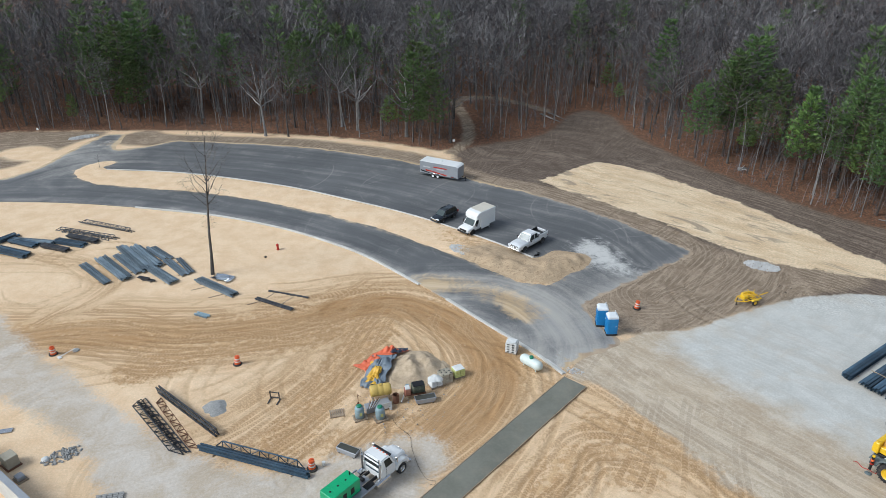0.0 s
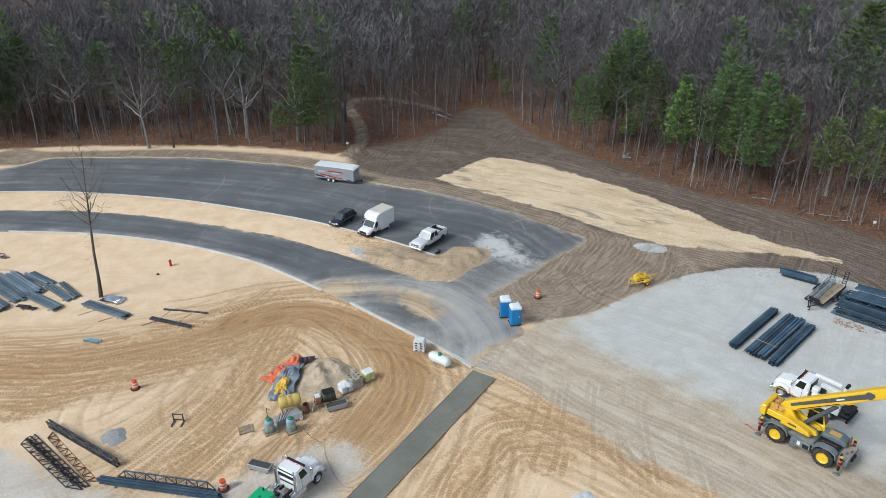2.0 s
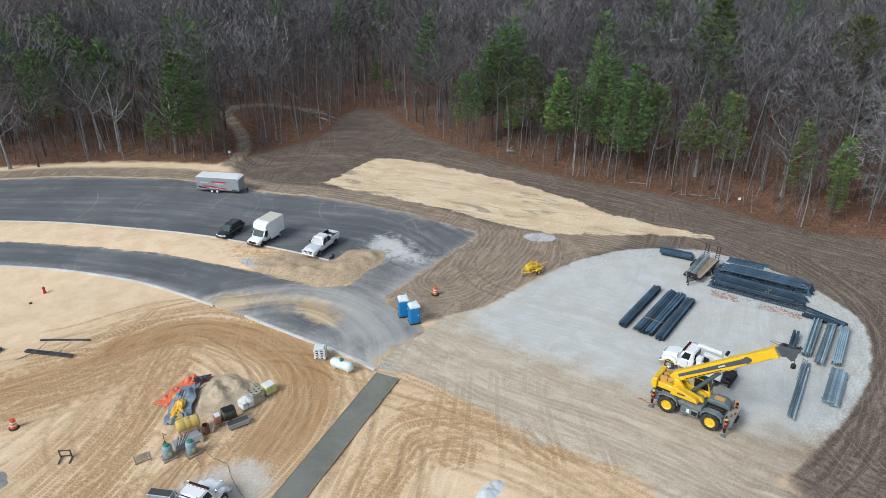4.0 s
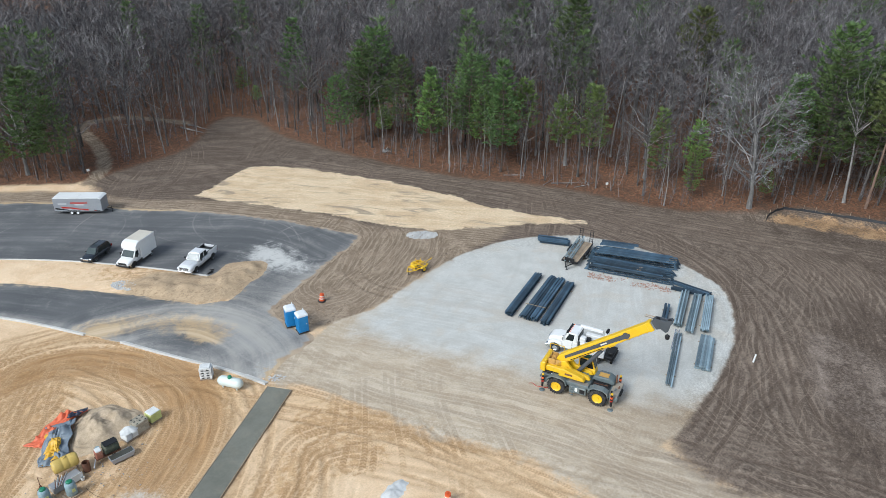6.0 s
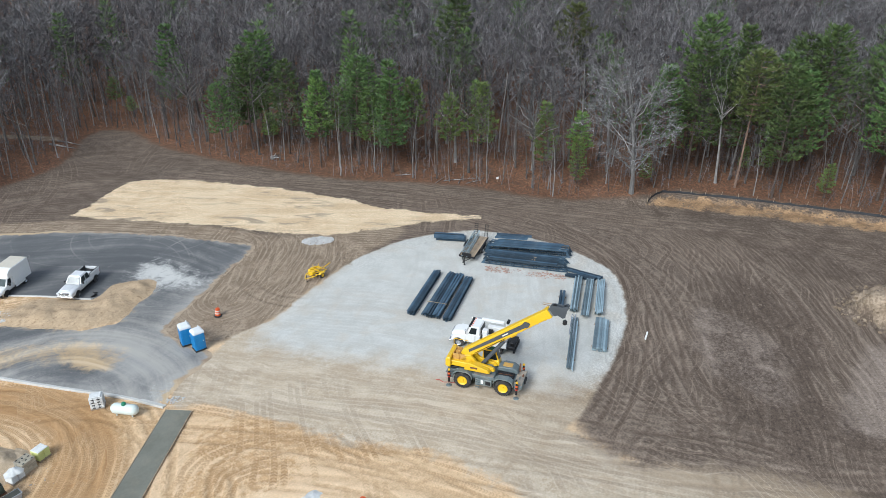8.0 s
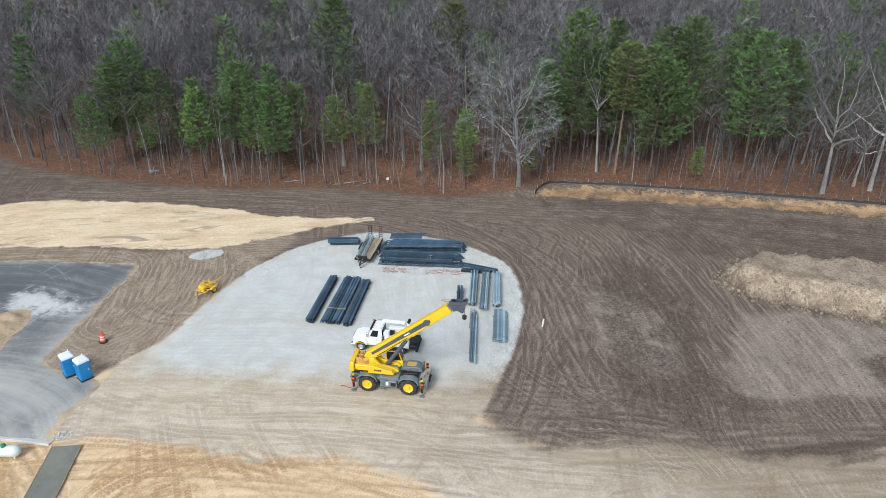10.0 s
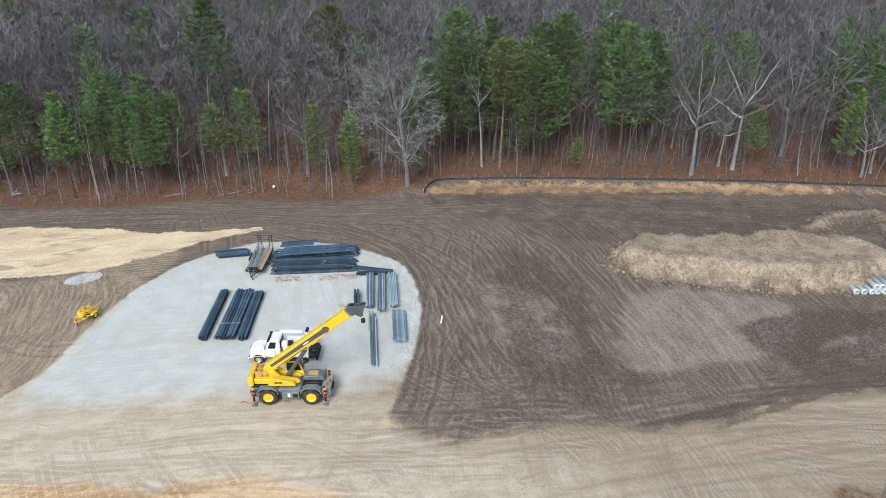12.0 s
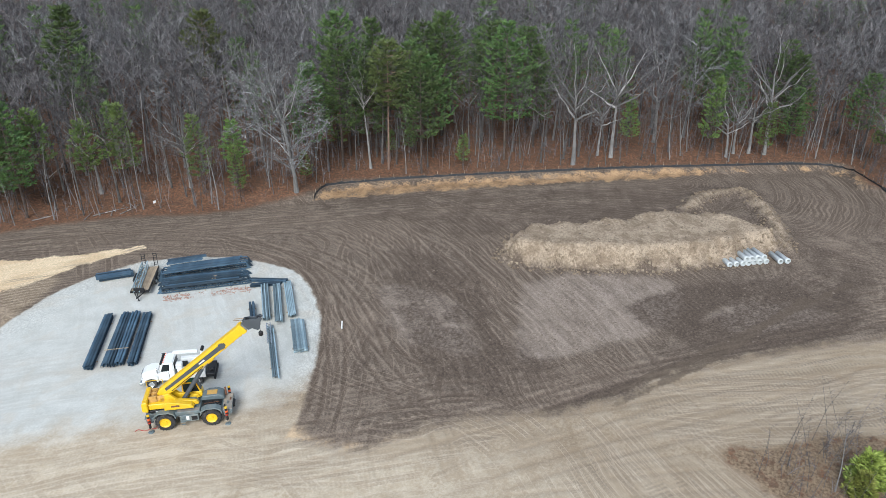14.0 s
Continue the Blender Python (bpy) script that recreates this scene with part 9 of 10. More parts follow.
def fallen(name, label, a, b, r, side, seed):
    """A fallen stem with a few broken side branches, lying on the ground."""
    rnd = random.Random(seed)
    za, zb = height_at(*a), height_at(*b)
    p, q = Vector((*a, za + r * 0.8)), Vector((*b, zb + r * 0.6))
    bm = B()
    mids = [p.lerp(q, f) + Vector((rnd.uniform(-0.2, 0.2), rnd.uniform(-0.2, 0.2), rnd.uniform(0, 0.08))) for f in (0.33, 0.66)]
    line = [p, *mids, q]
    for i in range(3):
        rod(bm, line[i], line[i + 1], r * (1 - 0.25 * i), 7, r * (1 - 0.25 * (i + 1)))
    for _ in range(side):
        f = rnd.uniform(0.3, 0.95)
        o = p.lerp(q, f)
        d = Vector((rnd.uniform(-1, 1), rnd.uniform(-1, 1), rnd.uniform(0.05, 0.5))) * rnd.uniform(0.6, 1.4)
        rod(bm, o, o + d, r * 0.3, 5, r * 0.1)
    return tagged(smooth(part(name, bm, BARK_PALE, None)), label, "fallen wood", "fallen wood")


fallen("fallen_log", "grey fallen log lying among brown leaves", (19.9, 143.2), (23.1, 138.4), 0.22, 3, 1)
fallen("fallen_log", "second grey log lying among brown leaves", (21.5, 144.5), (24.6, 139.6), 0.17, 2, 2)
fallen("fallen_branch", "pale broken branch lying at the wood's edge", (66.2, 86.1), (71, 83.4), 0.09, 7, 3)
fallen("fallen_branch", "forked pale branch lying on leaf litter", (68.3, 83), (72.2, 82.8), 0.08, 6, 4)
fallen("fallen_branch", "thin pale branch at the dirt's edge", (61.9, 92.3), (64.2, 90.7), 0.06, 4, 5)
fallen("stump", "torn-out grey stump with roots beside a tree", (48.6, 111.6), (49.3, 112.2), 0.4, 12, 6)


# ---- woods ----
class Wood:
    """Collects tubes and slivers of one tree part."""

    def __init__(self):
        self.v, self.f, self.m = [], [], []

    def tube(self, pts, radii, sides, mat=0):
        base = len(self.v)
        for i, (p, r) in enumerate(zip(pts, radii)):
            a, b = pts[max(i - 1, 0)], pts[min(i + 1, len(pts) - 1)]
            d = (b - a).normalized()
            u = d.orthogonal().normalized()
            w = d.cross(u)
            for k in range(sides):
                t = 2 * math.pi * k / sides
                self.v.append(p + (u * math.cos(t) + w * math.sin(t)) * r)
        for i in range(len(pts) - 1):
            for k in range(sides):
                a, b = base + i * sides + k, base + i * sides + (k + 1) % sides
                self.f.append((a, b, b + sides, a + sides))
                self.m.append(mat)

    def sliver(self, p, d, length, width, mat=0):
        u = d.orthogonal().normalized() * width
        k = len(self.v)
        bend = Vector((0, 0, random.uniform(-0.08, 0.2) * length))
        self.v += [p - u * 0.5, p + u * 0.5, p + d * length + bend]
        self.f.append((k, k + 1, k + 2))
        self.m.append(mat)

    def spray(self, p, d, length, width, mat=0):
        """A flat tuft of needles, kite-shaped."""
        u = d.orthogonal().normalized()
        u = (u * math.cos(random.random() * 6.3) + d.cross(u) * math.sin(random.random() * 6.3)).normalized()
        k = len(self.v)
        self.v += [p, p + d * length * 0.55 + u * width, p + d * length, p + d * length * 0.5 - u * width]
        self.f.append((k, k + 1, k + 2, k + 3))
        self.m.append(mat)

    def mesh(self, name, mats):
        me = bpy.data.meshes.new(name)
        me.from_pydata([tuple(q) for q in self.v], [], self.f)
        for mt in mats:
            me.materials.append(mt)
        me.polygons.foreach_set("material_index", self.m)
        me.update()
        return me


def rand_dir(el_lo, el_hi):
    a, e = random.uniform(0, 2 * math.pi), radians(random.uniform(el_lo, el_hi))
    return Vector((math.cos(a) * math.cos(e), math.sin(a) * math.cos(e), math.sin(e)))


def bend_line(p, d, length, n, wander, lift=0.0):
    pts = [p.copy()]
    d = d.normalized()
    for _ in range(n):
        d = (d + Vector((random.gauss(0, wander), random.gauss(0, wander), random.gauss(0, wander) + lift))).normalized()
        p = p + d * (length / n)
        pts.append(p.copy())
    return pts, d


def scatter_dir():
    d = Vector((random.gauss(0, 1), random.gauss(0, 1), random.gauss(0, 1)))
    return d.normalized()


def dome_tree(height, spread, girth, base, limbs, seconds, twigs, low=False, top=0.72, stout=0.5, width=0.026, fuzz=0, lean=0.03, spare=0.0):
    """A leafless broadleaf tree whose boughs end on a rounded crown. Returns trunk and crown."""
    trunk, crown = Wood(), Wood()
    n = 6
    pts, _ = bend_line(Vector((0, 0, -0.3)), Vector((random.gauss(0, lean), random.gauss(0, lean), 1)), height * top + 0.3, n, 0.03, 0.02)
    end = 0.3 if top < 0.85 else 0.12
    trunk.tube(pts, [girth * (1.3 if i == 0 else 1 - (1 - end) * i / n) for i in range(n + 1)], 5 if low else 7)
    semi = height * (1 - base) * 0.5
    mid = Vector((pts[-1].x * 0.8, pts[-1].y * 0.8, height - semi))
    turn0 = random.uniform(0, 6.3)

    def shell(az, rise, reach):
        c = math.sqrt(max(0.0, 1 - rise * rise))
        return mid + Vector((math.cos(az) * c * spread, math.sin(az) * c * spread, rise * semi)) * reach

    for li in range(limbs):
        s = (li + random.random()) / limbs
        az = turn0 + 2.4 * li + random.gauss(0, 0.25)
        rise = -0.55 + 1.5 * s
        goal = shell(az, rise, random.uniform(0.8, 1.02))
        f = min(1.0, max(base * 0.82 / top, (base + (top - base) * s * random.uniform(0.55, 1.0)) / top))
        x = f * n
        i = min(int(x), n - 1)
        p = pts[i].lerp(pts[i + 1], x - i)
        if goal.z < p.z - 0.5:
            goal.z = p.z + random.uniform(-0.5, 1.2)
        run = goal - p
        out = Vector((math.cos(az), math.sin(az), 0))
        bow = p + run * 0.5 + out * run.length * random.uniform(0.02, 0.16) + scatter_dir() * run.length * 0.07
        segs = 3 if low else 5
        lp = []
        for j in range(segs + 1):
            t = j / segs
            q = p * (1 - t) ** 2 + bow * 2 * t * (1 - t) + goal * t * t
            lp.append(q + scatter_dir() * (0.035 * run.length if 0 < j < segs else 0))
        r = girth * stout * (1.05 - 0.6 * s) * random.uniform(0.75, 1.15)
        crown.tube(lp, [max(0.012, r * (1 - 0.9 * j / segs)) for j in range(segs + 1)], 3 if low else 4, 0 if low else 1)
        for _ in range(seconds):
            x = random.uniform(0.3, 0.98) * segs
            i = min(int(x), segs - 1)
            q = lp[i].lerp(lp[i + 1], x - i)
            near = q + scatter_dir() * spread * 0.5 + (q - mid).normalized() * spread * 0.3 + Vector((0, 0, 0.16 * semi))
            d = near - mid
            k = math.sqrt((d.x / spread) ** 2 + (d.y / spread) ** 2 + (d.z / semi) ** 2)
            tip = mid + d * (min(1.04, max(0.72, k)) / max(k, 1e-3) if k > 1e-3 else 1)
            go = tip - q
            if go.length > spread * 0.9:
                go = go * (spread * 0.9 / go.length)
            if low:
                crown.sliver(q, go.normalized(), go.length, 0.085)
                sp = [q, q + go * 0.5, q + go]
            else:
                sp = [q, q + go * 0.5 + scatter_dir() * go.length * 0.1, q + go]
                rr_ = max(0.012, r * 0.36 * (1.1 - x / segs))
                crown.tube(sp, [rr_, rr_ * 0.6, 0.006], 3, 1 if rr_ > 0.035 else 0)
            away = (sp[2] - mid).normalized()
            for _ in range(twigs):
                y = random.uniform(0.15, 1.0) * 2
                j = min(int(y), 1)
                q2 = sp[j].lerp(sp[j + 1], y - j)
                d3 = (away * 0.75 + go.normalized() * 0.5 + scatter_dir() * 0.9 + Vector((0, 0, 0.25))).normalized()
                t1 = random.uniform(0.55, 1.25)
                crown.sliver(q2, d3, t1, width)
                if not low:
                    crown.sliver(q2 + d3 * t1 * random.uniform(0.3, 0.7), (d3 + scatter_dir() * 0.9).normalized(), t1 * 0.7, width * 0.85)
    # dead twigs along the bare stem
    for _ in range(fuzz):
        x = random.uniform(0.3, min(0.98, base / top + 0.25)) * n
        i = min(int(x), n - 1)
        q = pts[i].lerp(pts[i + 1], x - i)
        d = rand_dir(-35, 30)
        t1 = random.uniform(0.5, 1.6) * (1 + spare)
        crown.sliver(q, d, t1, width * 1.3)
        for _ in range(2):
            crown.sliver(q + d * t1 * random.uniform(0.3, 0.8), (d + scatter_dir() * 0.7).normalized(), t1 * 0.5, width)
    return trunk, crown


def pine_tree(height, spread, first, whorls, per, clumps, tufts, girth, low=False, round_top=0.0):
    """A white pine: straight stem, tiers of level boughs that end in plumes of needles."""
    trunk, crown = Wood(), Wood()
    pts, _ = bend_line(Vector((0, 0, -0.3)), Vector((0, 0, 1)), height, 5, 0.012, 0)
    trunk.tube(pts, [girth * (1 - 0.93 * i / 5) for i in range(6)], 5 if low else 6)
    for w in range(whorls):
        f = first + (0.97 - first) * (w + random.uniform(-0.2, 0.2)) / max(1, whorls - 1)
        f = min(max(f, first * 0.94), 0.975)
        i = min(int(f * 5), 4)
        axis = pts[i].lerp(pts[i + 1], f * 5 - i)
        left = (1 - f) / (1 - first)
        shape = min(1.0, left * 1.25 + 0.08 + round_top * math.sin(left * math.pi)) * (0.72 + 0.28 * min(1.0, (1 - left) * 3.5))
        turn0 = random.uniform(0, 6.3)
        for k in range(per):
            if random.random() < 0.1:
                continue
            ln = spread * shape * random.uniform(0.6, 1.15) + 0.3
            a = turn0 + 6.283 * (k + random.uniform(-0.3, 0.3)) / per
            up = random.uniform(-0.06, 0.16) + 0.75 * max(0.0, f - 0.55)
            d = Vector((math.cos(a), math.sin(a), up)).normalized()
            side = Vector((-math.sin(a), math.cos(a), 0))
            tip = axis + d * ln + Vector((0, 0, 0.1 * ln))
            knee = axis + d * ln * 0.55 - Vector((0, 0, 0.03 * ln))
            if not low:
                crown.tube([axis, knee, tip], [0.04, 0.025, 0.008], 3, 1)
            count = max(2, int(clumps * (0.45 + 0.55 * min(1.0, ln / spread)) + random.random()))
            for c in range(count):
                u = 0.3 + 0.7 * (c + random.random()) / count
                q = axis.lerp(knee, u / 0.55) if u < 0.55 else knee.lerp(tip, (u - 0.55) / 0.45)
                q = q + side * random.gauss(0, 0.19) * ln * (1.15 - 0.5 * u) + Vector((0, 0, random.uniform(-0.06, 0.14)))
                for _ in range(tufts):
                    e = (d * 0.8 + side * random.gauss(0, 0.75) + Vector((0, 0, random.uniform(-0.05, 0.95)))).normalized()
                    s = random.uniform(0.85, 1.25) * (1.6 if low else 1.0)
                    crown.spray(q + scatter_dir() * (0.3 if low else 0.13), e, 0.55 * s, (0.055 if low else 0.075) * s)
    for _ in range(3 if low else 14):
        q = Vector((0, 0, random.uniform(first * 0.4, first) * height))
        crown.sliver(q, rand_dir(-20, 15), random.uniform(0.8, 2.0), 0.045, 1)
    return trunk, crown


random.seed(11)


def tree_kit(trunk, crown, tname, cname, tm, cm):
    return trunk.mesh(tname, [tm]), crown.mesh(cname, [cm] if isinstance(cm, tuple) is False else list(cm))


KITS = {}
for i in range(5):
    t_, c_ = dome_tree(18, 4.2 + 0.3 * i, 0.19, 0.36 + 0.03 * i, 12, 5, 7, fuzz=8)
    KITS["grey", i] = tree_kit(t_, c_, "trunk", "crown", BARK_GREY, (TWIG, BARK_GREY))
for i in range(4):
    t_, c_ = dome_tree(15, 1.5 + 0.35 * i, 0.1, 0.3 + 0.06 * i, 9, 3, 6, top=0.9, stout=0.35, fuzz=10, lean=0.06)
    KITS["slim", i] = tree_kit(t_, c_, "trunk", "crown", BARK_GREY if i % 2 else BARK_PALE, (TWIG, BARK_GREY))
for i in range(4):
    t_, c_ = dome_tree(20, 6.0 + 0.4 * i, 0.34, 0.3 + 0.03 * i, 11 + i, 7, 9, top=0.56, stout=0.55, fuzz=4)
    KITS["pale", i] = tree_kit(t_, c_, "trunk", "crown", BARK_PALE, (TWIG, BARK_PALE))
t_, c_ = dome_tree(22, 6.2, 0.3, 0.16, 30, 9, 11, top=0.75, stout=0.4, width=0.034, fuzz=20)
KITS["silver", 0] = tree_kit(t_, c_, "trunk", "crown", BARK_PALE, (TWIG_PALE, BARK_PALE))
t_, c_ = dome_tree(22, 3.4, 0.2, 0.42, 12, 5, 8, top=0.5, stout=0.45, fuzz=30)
KITS["vase", 0] = tree_kit(t_, c_, "trunk", "crown", BARK_PALE, (TWIG, BARK_PALE))
t_, c_ = dome_tree(20, 2.9, 0.2, 0.45, 17, 4, 6, top=0.88, stout=0.34, width=0.02, fuzz=46, lean=0.0, spare=0.35)
KITS["lone", 0] = tree_kit(t_, c_, "trunk", "crown", BARK_GREY, (BARK_GREY, BARK_GREY))
for i in range(4):
    t_, c_ = pine_tree(19, 3.3 + 0.35 * i, 0.28 + 0.03 * i, 17, 6, 6, 9, 0.2, round_top=0.12 * i)
    KITS["pine", i] = tree_kit(t_, c_, "trunk", "crown", BARK_PINE, (NEEDLE, BARK_PINE))
for i in range(3):
    t_, c_ = pine_tree(13, 1.9 + 0.2 * i, 0.3 + 0.08 * i, 13, 5, 4, 7, 0.1)
    KITS["young", i] = tree_kit(t_, c_, "trunk", "crown", BARK_PINE, (NEEDLE_YOUNG, BARK_PINE))
for i in range(2):
    t_, c_ = pine_tree(20, 3.1, 0.52 + 0.04 * i, 12, 7, 6, 9, 0.19, round_top=0.5)
    KITS["red_pine", i] = tree_kit(t_, c_, "trunk", "crown", BARK_RED, (NEEDLE_OLIVE, BARK_RED))

t_, c_ = pine_tree(5.5, 1.7, 0.06, 14, 7, 4, 9, 0.09)
KITS["bush", 0] = tree_kit(t_, c_, "trunk", "crown", BARK_PINE, (NEEDLE_LIGHT, BARK_PINE))
WORDS = {"bush": ("small_pine", "bushy yellow-green young pine in dry scrub", "tree", "scrub pines"),
         "grey": ("bare_tree", "leafless grey-brown broadleaf tree at the wood's edge", "tree", "bare trees"),
         "slim": ("slender_tree", "slender leafless young tree in leaf litter", "tree", "slender bare trees"),
         "pale": ("pale_beech", "tall leafless tree with pale grey bark", "tree", "pale trees"),
         "silver": ("silver_tree", "wide leafless tree with silvery grey branches", "tree", ""),
         "vase": ("upswept_tree", "tall leafless tree with upswept grey limbs", "tree", ""),
         "lone": ("lone_tree", "lone leafless tree standing in bare sand", "tree", ""),
         "pine": ("pine_tree", "tall dark green white pine", "tree", "pines"),
         "red_pine": ("red_pine", "tall pine with reddish bare stem and olive crown", "tree", "red pines"),
         "young": ("young_pine", "young bright green pine at the wood's edge", "tree", "young pines")}
FULL = {"bush": 5.5, "grey": 18, "slim": 15, "pale": 20, "silver": 22, "vase": 22, "lone": 20, "pine": 19, "red_pine": 20, "young": 13}


def plant(kind, x, y, h, variant=None, turn=None, lean=0.0):
    count = sum(1 for k in KITS if k[0] == kind)
    v = random.randrange(count) if variant is None else variant
    name, label, cat, grp = WORDS[kind]
    s = h / FULL[kind]
    wide = s ** 0.8 * random.uniform(0.9, 1.12)
    m = pose(x, y, height_at(x, y), lean * random.uniform(-1, 1), lean * random.uniform(-1, 1), random.uniform(0, 360) if turn is None else turn)
    ob = thing(name, label, cat, m @ Matrix.Diagonal((wide, wide, s, 1)), grp)
    for me in KITS[kind, v]:
        c = new(me.name.split(".")[0], me)
        c.parent = ob
    return ob


lone = plant("lone", -28.05, 77.1, 19.5, turn=40)
lone.matrix_world = pose(-28.05, 77.1, height_at(-28.05, 77.1), 0, 4.0, 40)
KEY_TREES = [("pale", 113.5, 27.9, 22.5), ("pale", 119.3, 22.9, 22), ("pale", 129.4, 17.5, 21.5), ("pale", 131.8, -0.9, 22.5), ("silver", 84.5, 63.3, 22.5),
             ("vase", 97.7, 57.7, 23.5), ("grey", 116.5, 45.6, 22), ("pale", 72.3, 90.8, 15.5), ("slim", 59.4, 95.9, 15), ("slim", 56, 101.5, 17), ("pale", -33.1, 130.2, 16.5),
             ("grey", -28.8, 129.8, 14), ("slim", -36, 132, 13), ("slim", 112.3, 36.8, 19), ("slim", 49.4, 110.6, 11), ("slim", 50.2, 110.1, 13),
             ("red_pine", 98.6, 54.9, 21), ("pine", 99.3, 49.2, 19.5), ("pine", 100.9, 63.5, 24), ("pine", 111.5, 50.5, 23), ("pine", 110.5, 39.1, 23),
             ("pine", 104.5, 60.5, 23), ("pine", 117.7, 44, 21), ("pine", 83.6, 106.3, 24), ("red_pine", 97.4, 90.3, 22), ("pine", 43.5, 143.2, 19),
             ("pine", 51.1, 119.8, 20), ("pine", 48.2, 118.6, 18), ("pine", 52.2, 112.1, 16.5), ("pine", 54.5, 105.2, 16), ("young", 53.5, 103.2, 15),
             ("young", 73.1, 84.8, 15), ("young", 65.1, 102.3, 13), ("young", 78.3, 76, 12.5), ("young", 66.1, 95, 14.5), ("young", 76.1, 90.7, 12.5),
             ("young", 60.4, 98.4, 13.5), ("young", 63, 97.5, 14), ("young", 79.1, 69.6, 9), ("young", 57, 103, 13), ("young", 69.5, 88.5, 13), ("young", 81.5, 72, 11),
             ("pine", -5.5, 126.6, 16.5), ("young", -4.3, 128.4, 8), ("pine", -68.5, 141.5, 18), ("pine", -75.4, 149.7, 15), ("pine", -65.5, 144, 16),
             ("pine", -59.6, 138.5, 13), ("pine", -56.5, 146, 17), ("pine", -42, 144.2, 15.5), ("pine", -18.2, 148.3, 15.5), ("pine", -21.7, 148.3, 16),
             ("pine", -28.5, 146.2, 15), ("young", -71.1, 135.8, 6.5), ("young", -84.4, 134.5, 12), ("pine", -86, 140, 15), ("young", 125.9, 8, 14),
             ("young", 137.5, 9.1, 11.5), ("pine", 138, -15, 14), ("young", 134, -18, 8), ("young", 104, 44, 6), ("young", 86.6, 63, 6),
             ("bush", 52.6, -12.4, 3.8), ("bush", 51.6, -12.2, 2.6), ("bush", 54.4, -14.2, 3.4), ("pine", 118, 36.5, 18), ("pine", 92.5, 65.5, 18), ("pine", 107, 54, 19),
             ("pine", 96, 62, 22), ("pine", 112, 55, 21), ("pine", 124, 40, 19), ("slim", 54.5, -13.4, 11), ("slim", 56.5, -14.5, 12), ("slim", 51.5, -10.5, 8), ("slim", 53, -7, 6)]
for kind, x, y, h in KEY_TREES:
    plant(kind, x, y, h, 0 if kind in ("silver", "lone", "vase") else None, lean=1.5)

taken = [(x, y) for _, x, y, _ in KEY_TREES]
cells = {}
for x, y in taken:
    cells.setdefault((int(x // 4), int(y // 4)), []).append((x, y))


def free(x, y, gap):
    i, j = int(x // 4), int(y // 4)
    for a in (-1, 0, 1):
        for b in (-1, 0, 1):
            for px, py in cells.get((i + a, j + b), ()):
                if (px - x) ** 2 + (py - y) ** 2 < gap * gap:
                    return False
    cells.setdefault((i, j), []).append((x, y))
    return True


rng = np.random.RandomState(5)
N_TRY = 30000
ang, rr = np.radians(rng.uniform(-24, 131, N_TRY)), np.sqrt(rng.uniform(75 ** 2, 215 ** 2, N_TRY))
cand = np.stack([rr * np.cos(ang), rr * np.sin(ang)], 1)
depth = signed(cand, FOREST)
trail_gap = nearest(cand, TRAIL)[0]
ok = (depth > 0.8) & (trail_gap > 2.2)
cand, depth = cand[ok], depth[ok]
# stands of pine grow in patches
piny = lumps(cand, 22.0, 21, 2) - 0.12
for gx, gy, gr in ((106, 60, 15), (50, 118, 9), (122, 42, 9), (-62, 146, 11), (-24, 148, 12), (62, 101, 10), (129, 31, 13), (137, 10, 9)):
    piny = np.maximum(piny * 0.97, 0.9 * np.exp(-((cand[:, 0] - gx) ** 2 + (cand[:, 1] - gy) ** 2) / gr ** 2))
front, deep = [], []
for (x, y), d, q in zip(cand, depth, piny):
    if d < 11 and len(front) < 400:
        if free(x, y, 2.1):
            front.append((x, y, d, q))
    elif d >= 11 and free(x, y, 3.3):
        deep.append((x, y, d, q))
for x, y, d, q in front:
    u = random.random()
    if q > 0.3 and u < (0.45 if q > 0.6 else 0.22):
        plant("pine" if u < 0.12 or u > 0.3 else "young", x, y, random.uniform(11, 20) if u < 0.12 or u > 0.3 else random.uniform(5, 13))
    elif u < 0.68 or d < 3:
        plant("slim", x, y, random.uniform(6, 15), lean=4)
    elif u < 0.72:
        plant("pale", x, y, random.uniform(12, 17), lean=3)
    else:
        plant("grey", x, y, random.uniform(12, 19), lean=2)

# the deep woods, one mass of trees
random.seed(23)
DEEP = []
for i in range(6):
    t_, c_ = dome_tree(19, 3.9 + 0.25 * i, 0.2, 0.3, 11, 6, 9, low=True, width=0.085, stout=0.4)
    DEEP.append((t_, c_, False))
for i in range(3):
    t_, c_ = pine_tree(19, 3.2, 0.3, 13, 5, 3, 5, 0.2, low=True)
    DEEP.append((t_, c_, True))


def packed(wood, slot):
    v = np.array([tuple(q) for q in wood.v], np.float32)
    quads = [f for f in wood.f if len(f) == 4]
    tris = [f for f in wood.f if len(f) == 3]
    return v, np.array(tris + [(a, b, c) for a, b, c, d in quads] + [(a, c, d) for a, b, c, d in quads], np.int32).reshape(-1, 3), slot


PACKS = []
for t_, c_, is_pine in DEEP:
    PACKS.append([packed(t_, 2 if is_pine else 0), packed(c_, 3 if is_pine else 1)])


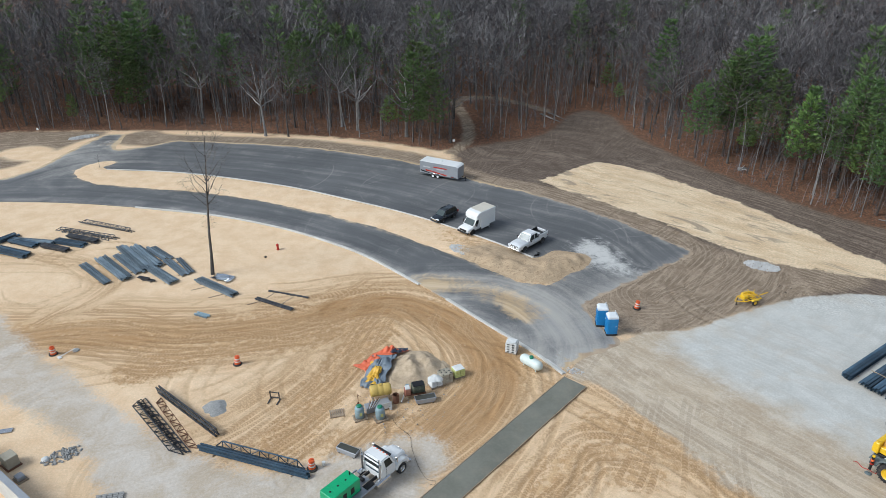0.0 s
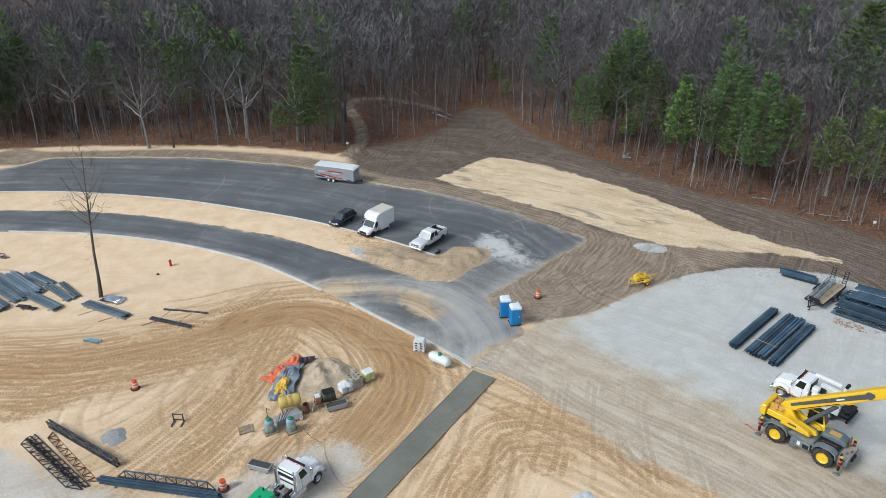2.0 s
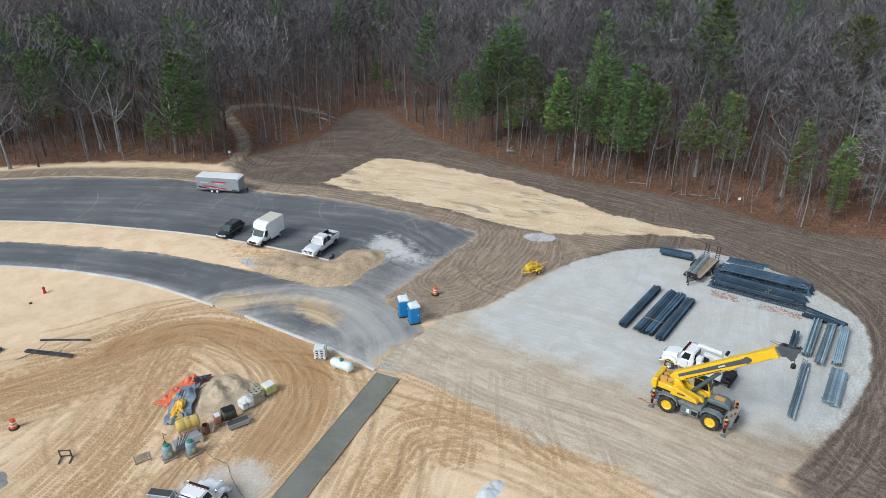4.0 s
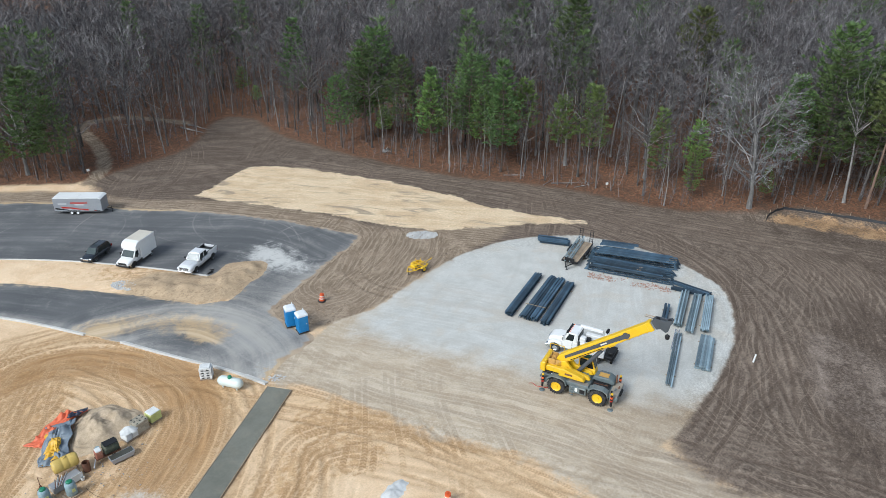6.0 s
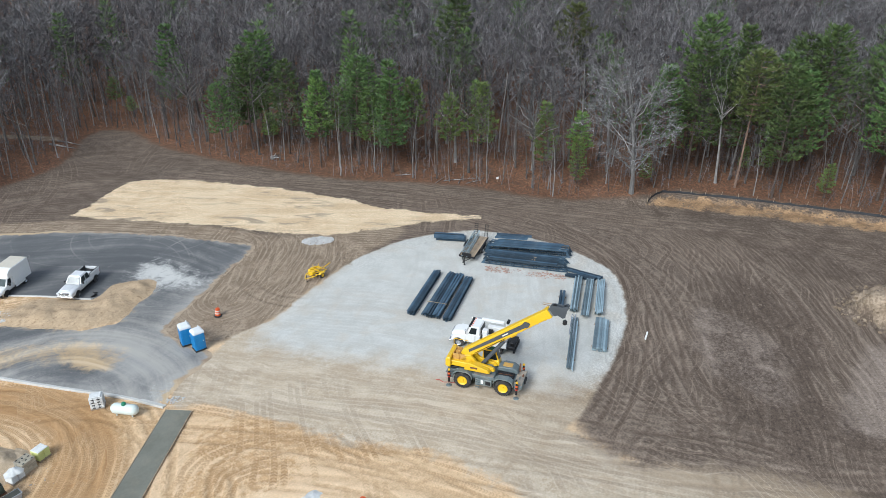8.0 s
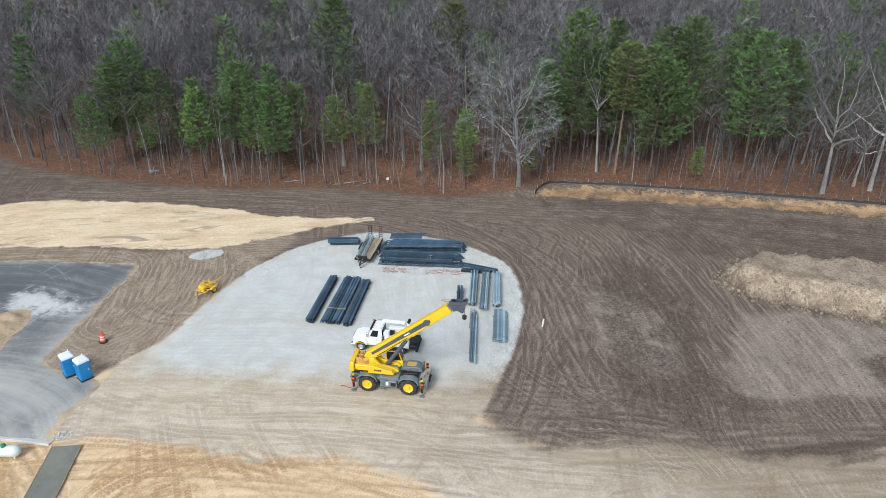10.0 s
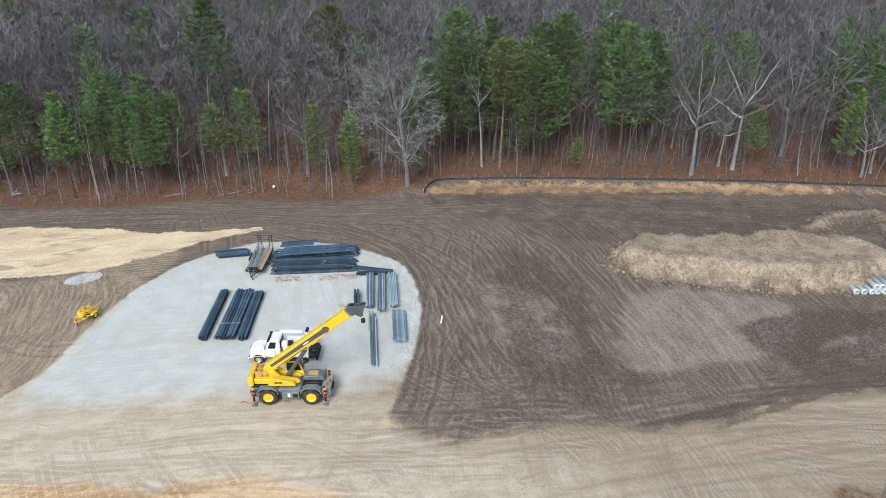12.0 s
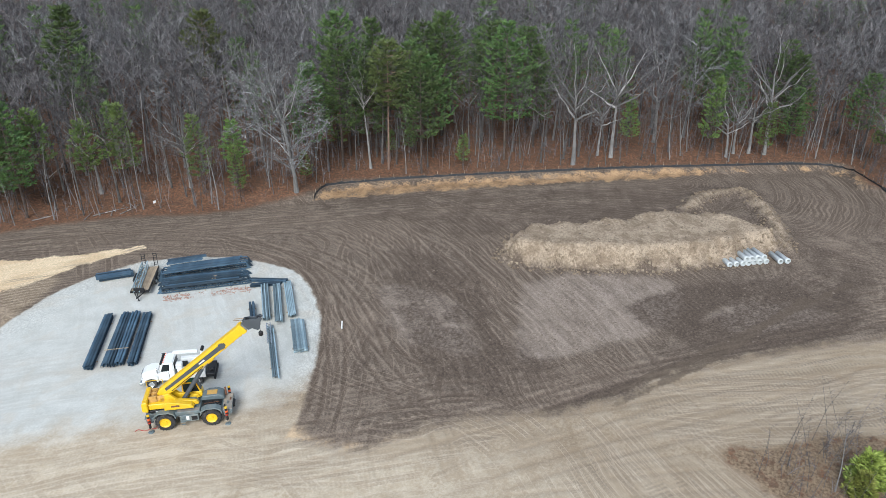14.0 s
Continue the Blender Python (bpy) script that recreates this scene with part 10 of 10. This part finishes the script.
def mass(name, spots, label):
    vs, fs, ms, tints, base = [], [], [], [], 0
    pts = np.array([(s[0], s[1]) for s in spots])
    zs = ground_height(pts, signed(pts, FOREST))
    for (x, y, d, q), z in zip(spots, zs):
        is_pine = random.random() < (0.42 if q > 0.45 else 0.16 if q > 0.2 else 0.03)
        pack = PACKS[6 + random.randrange(3)] if is_pine else PACKS[random.randrange(6)]
        s, a = random.uniform(0.82, 1.14), random.uniform(0, 6.28)
        w = s * random.uniform(0.85, 1.15)
        rot = np.array([[math.cos(a) * w, -math.sin(a) * w, 0], [math.sin(a) * w, math.cos(a) * w, 0], [0, 0, s]], np.float32)
        tone = random.gauss(0.28, 0.5)
        for v, f, slot in pack:
            tints.append(np.full(len(v), tone, np.float32))
            vs.append(v @ rot.T + np.array([x, y, z], np.float32))
            fs.append(f + base)
            ms.append(np.full(len(f), slot, np.int32))
            base += len(v)
    v, f, mi = np.concatenate(vs), np.concatenate(fs), np.concatenate(ms)
    me = bpy.data.meshes.new(name)
    me.vertices.add(len(v))
    me.vertices.foreach_set("co", v.ravel())
    me.loops.add(f.size)
    me.loops.foreach_set("vertex_index", f.ravel())
    me.polygons.add(len(f))
    me.polygons.foreach_set("loop_start", np.arange(0, f.size, 3, dtype=np.int32))
    for mt in (BARK_GREY, TWIG, BARK_PINE, NEEDLE):
        me.materials.append(mt)
    me.polygons.foreach_set("material_index", mi)
    me.update(calc_edges=True)
    me.attributes.new("tint", "FLOAT", "POINT").data.foreach_set("value", np.concatenate(tints))
    return tagged(new(name, me), label, "woods", kind="stuff")


mass("far_woods", deep, "dense leafless woods with scattered dark pines")

# saplings and brush along the edge
brush = Wood()
pts = cand[(depth > 0.3) & (depth < 26)]
pts = pts[rng.permutation(len(pts))[:4200]]
bz = ground_height(pts, signed(pts, FOREST))
for (x, y), z in zip(pts, bz):
    h = random.uniform(1.2, 6.5)
    p0 = Vector((x, y, z - 0.1))
    line, d = bend_line(p0, Vector((random.gauss(0, 0.12), random.gauss(0, 0.12), 1)), h, 2, 0.08)
    brush.tube(line, [0.03, 0.022, 0.008], 3)
    for _ in range(16):
        f = random.uniform(0.25, 1) * 2
        i = min(int(f), 1)
        brush.sliver(line[i].lerp(line[i + 1], f - i), rand_dir(10, 65), random.uniform(0.4, 1.4), 0.032)
sx, sy = rng.uniform(42, 64, 900), rng.uniform(-30, -2, 900)
sp_ = np.stack([sx, sy], 1)
sp_ = sp_[signed(sp_, SCRUB) > 0.4][:260]
for x, y in sp_:
    h = random.uniform(0.5, 3.8) if random.random() < 0.8 else random.uniform(4, 8)
    line, d = bend_line(Vector((x, y, -0.1)), Vector((random.gauss(0, 0.15), random.gauss(0, 0.15), 1)), h, 2, 0.1)
    brush.tube(line, [0.025, 0.018, 0.006], 3)
    for _ in range(12):
        f = random.uniform(0.15, 1) * 2
        i = min(int(f), 1)
        brush.sliver(line[i].lerp(line[i + 1], f - i), rand_dir(10, 70), random.uniform(0.3, 1.0), 0.02)
tagged(new("undergrowth", brush.mesh("undergrowth", [TWIG])), "bare saplings and brush in brown leaf litter", "undergrowth", kind="stuff")
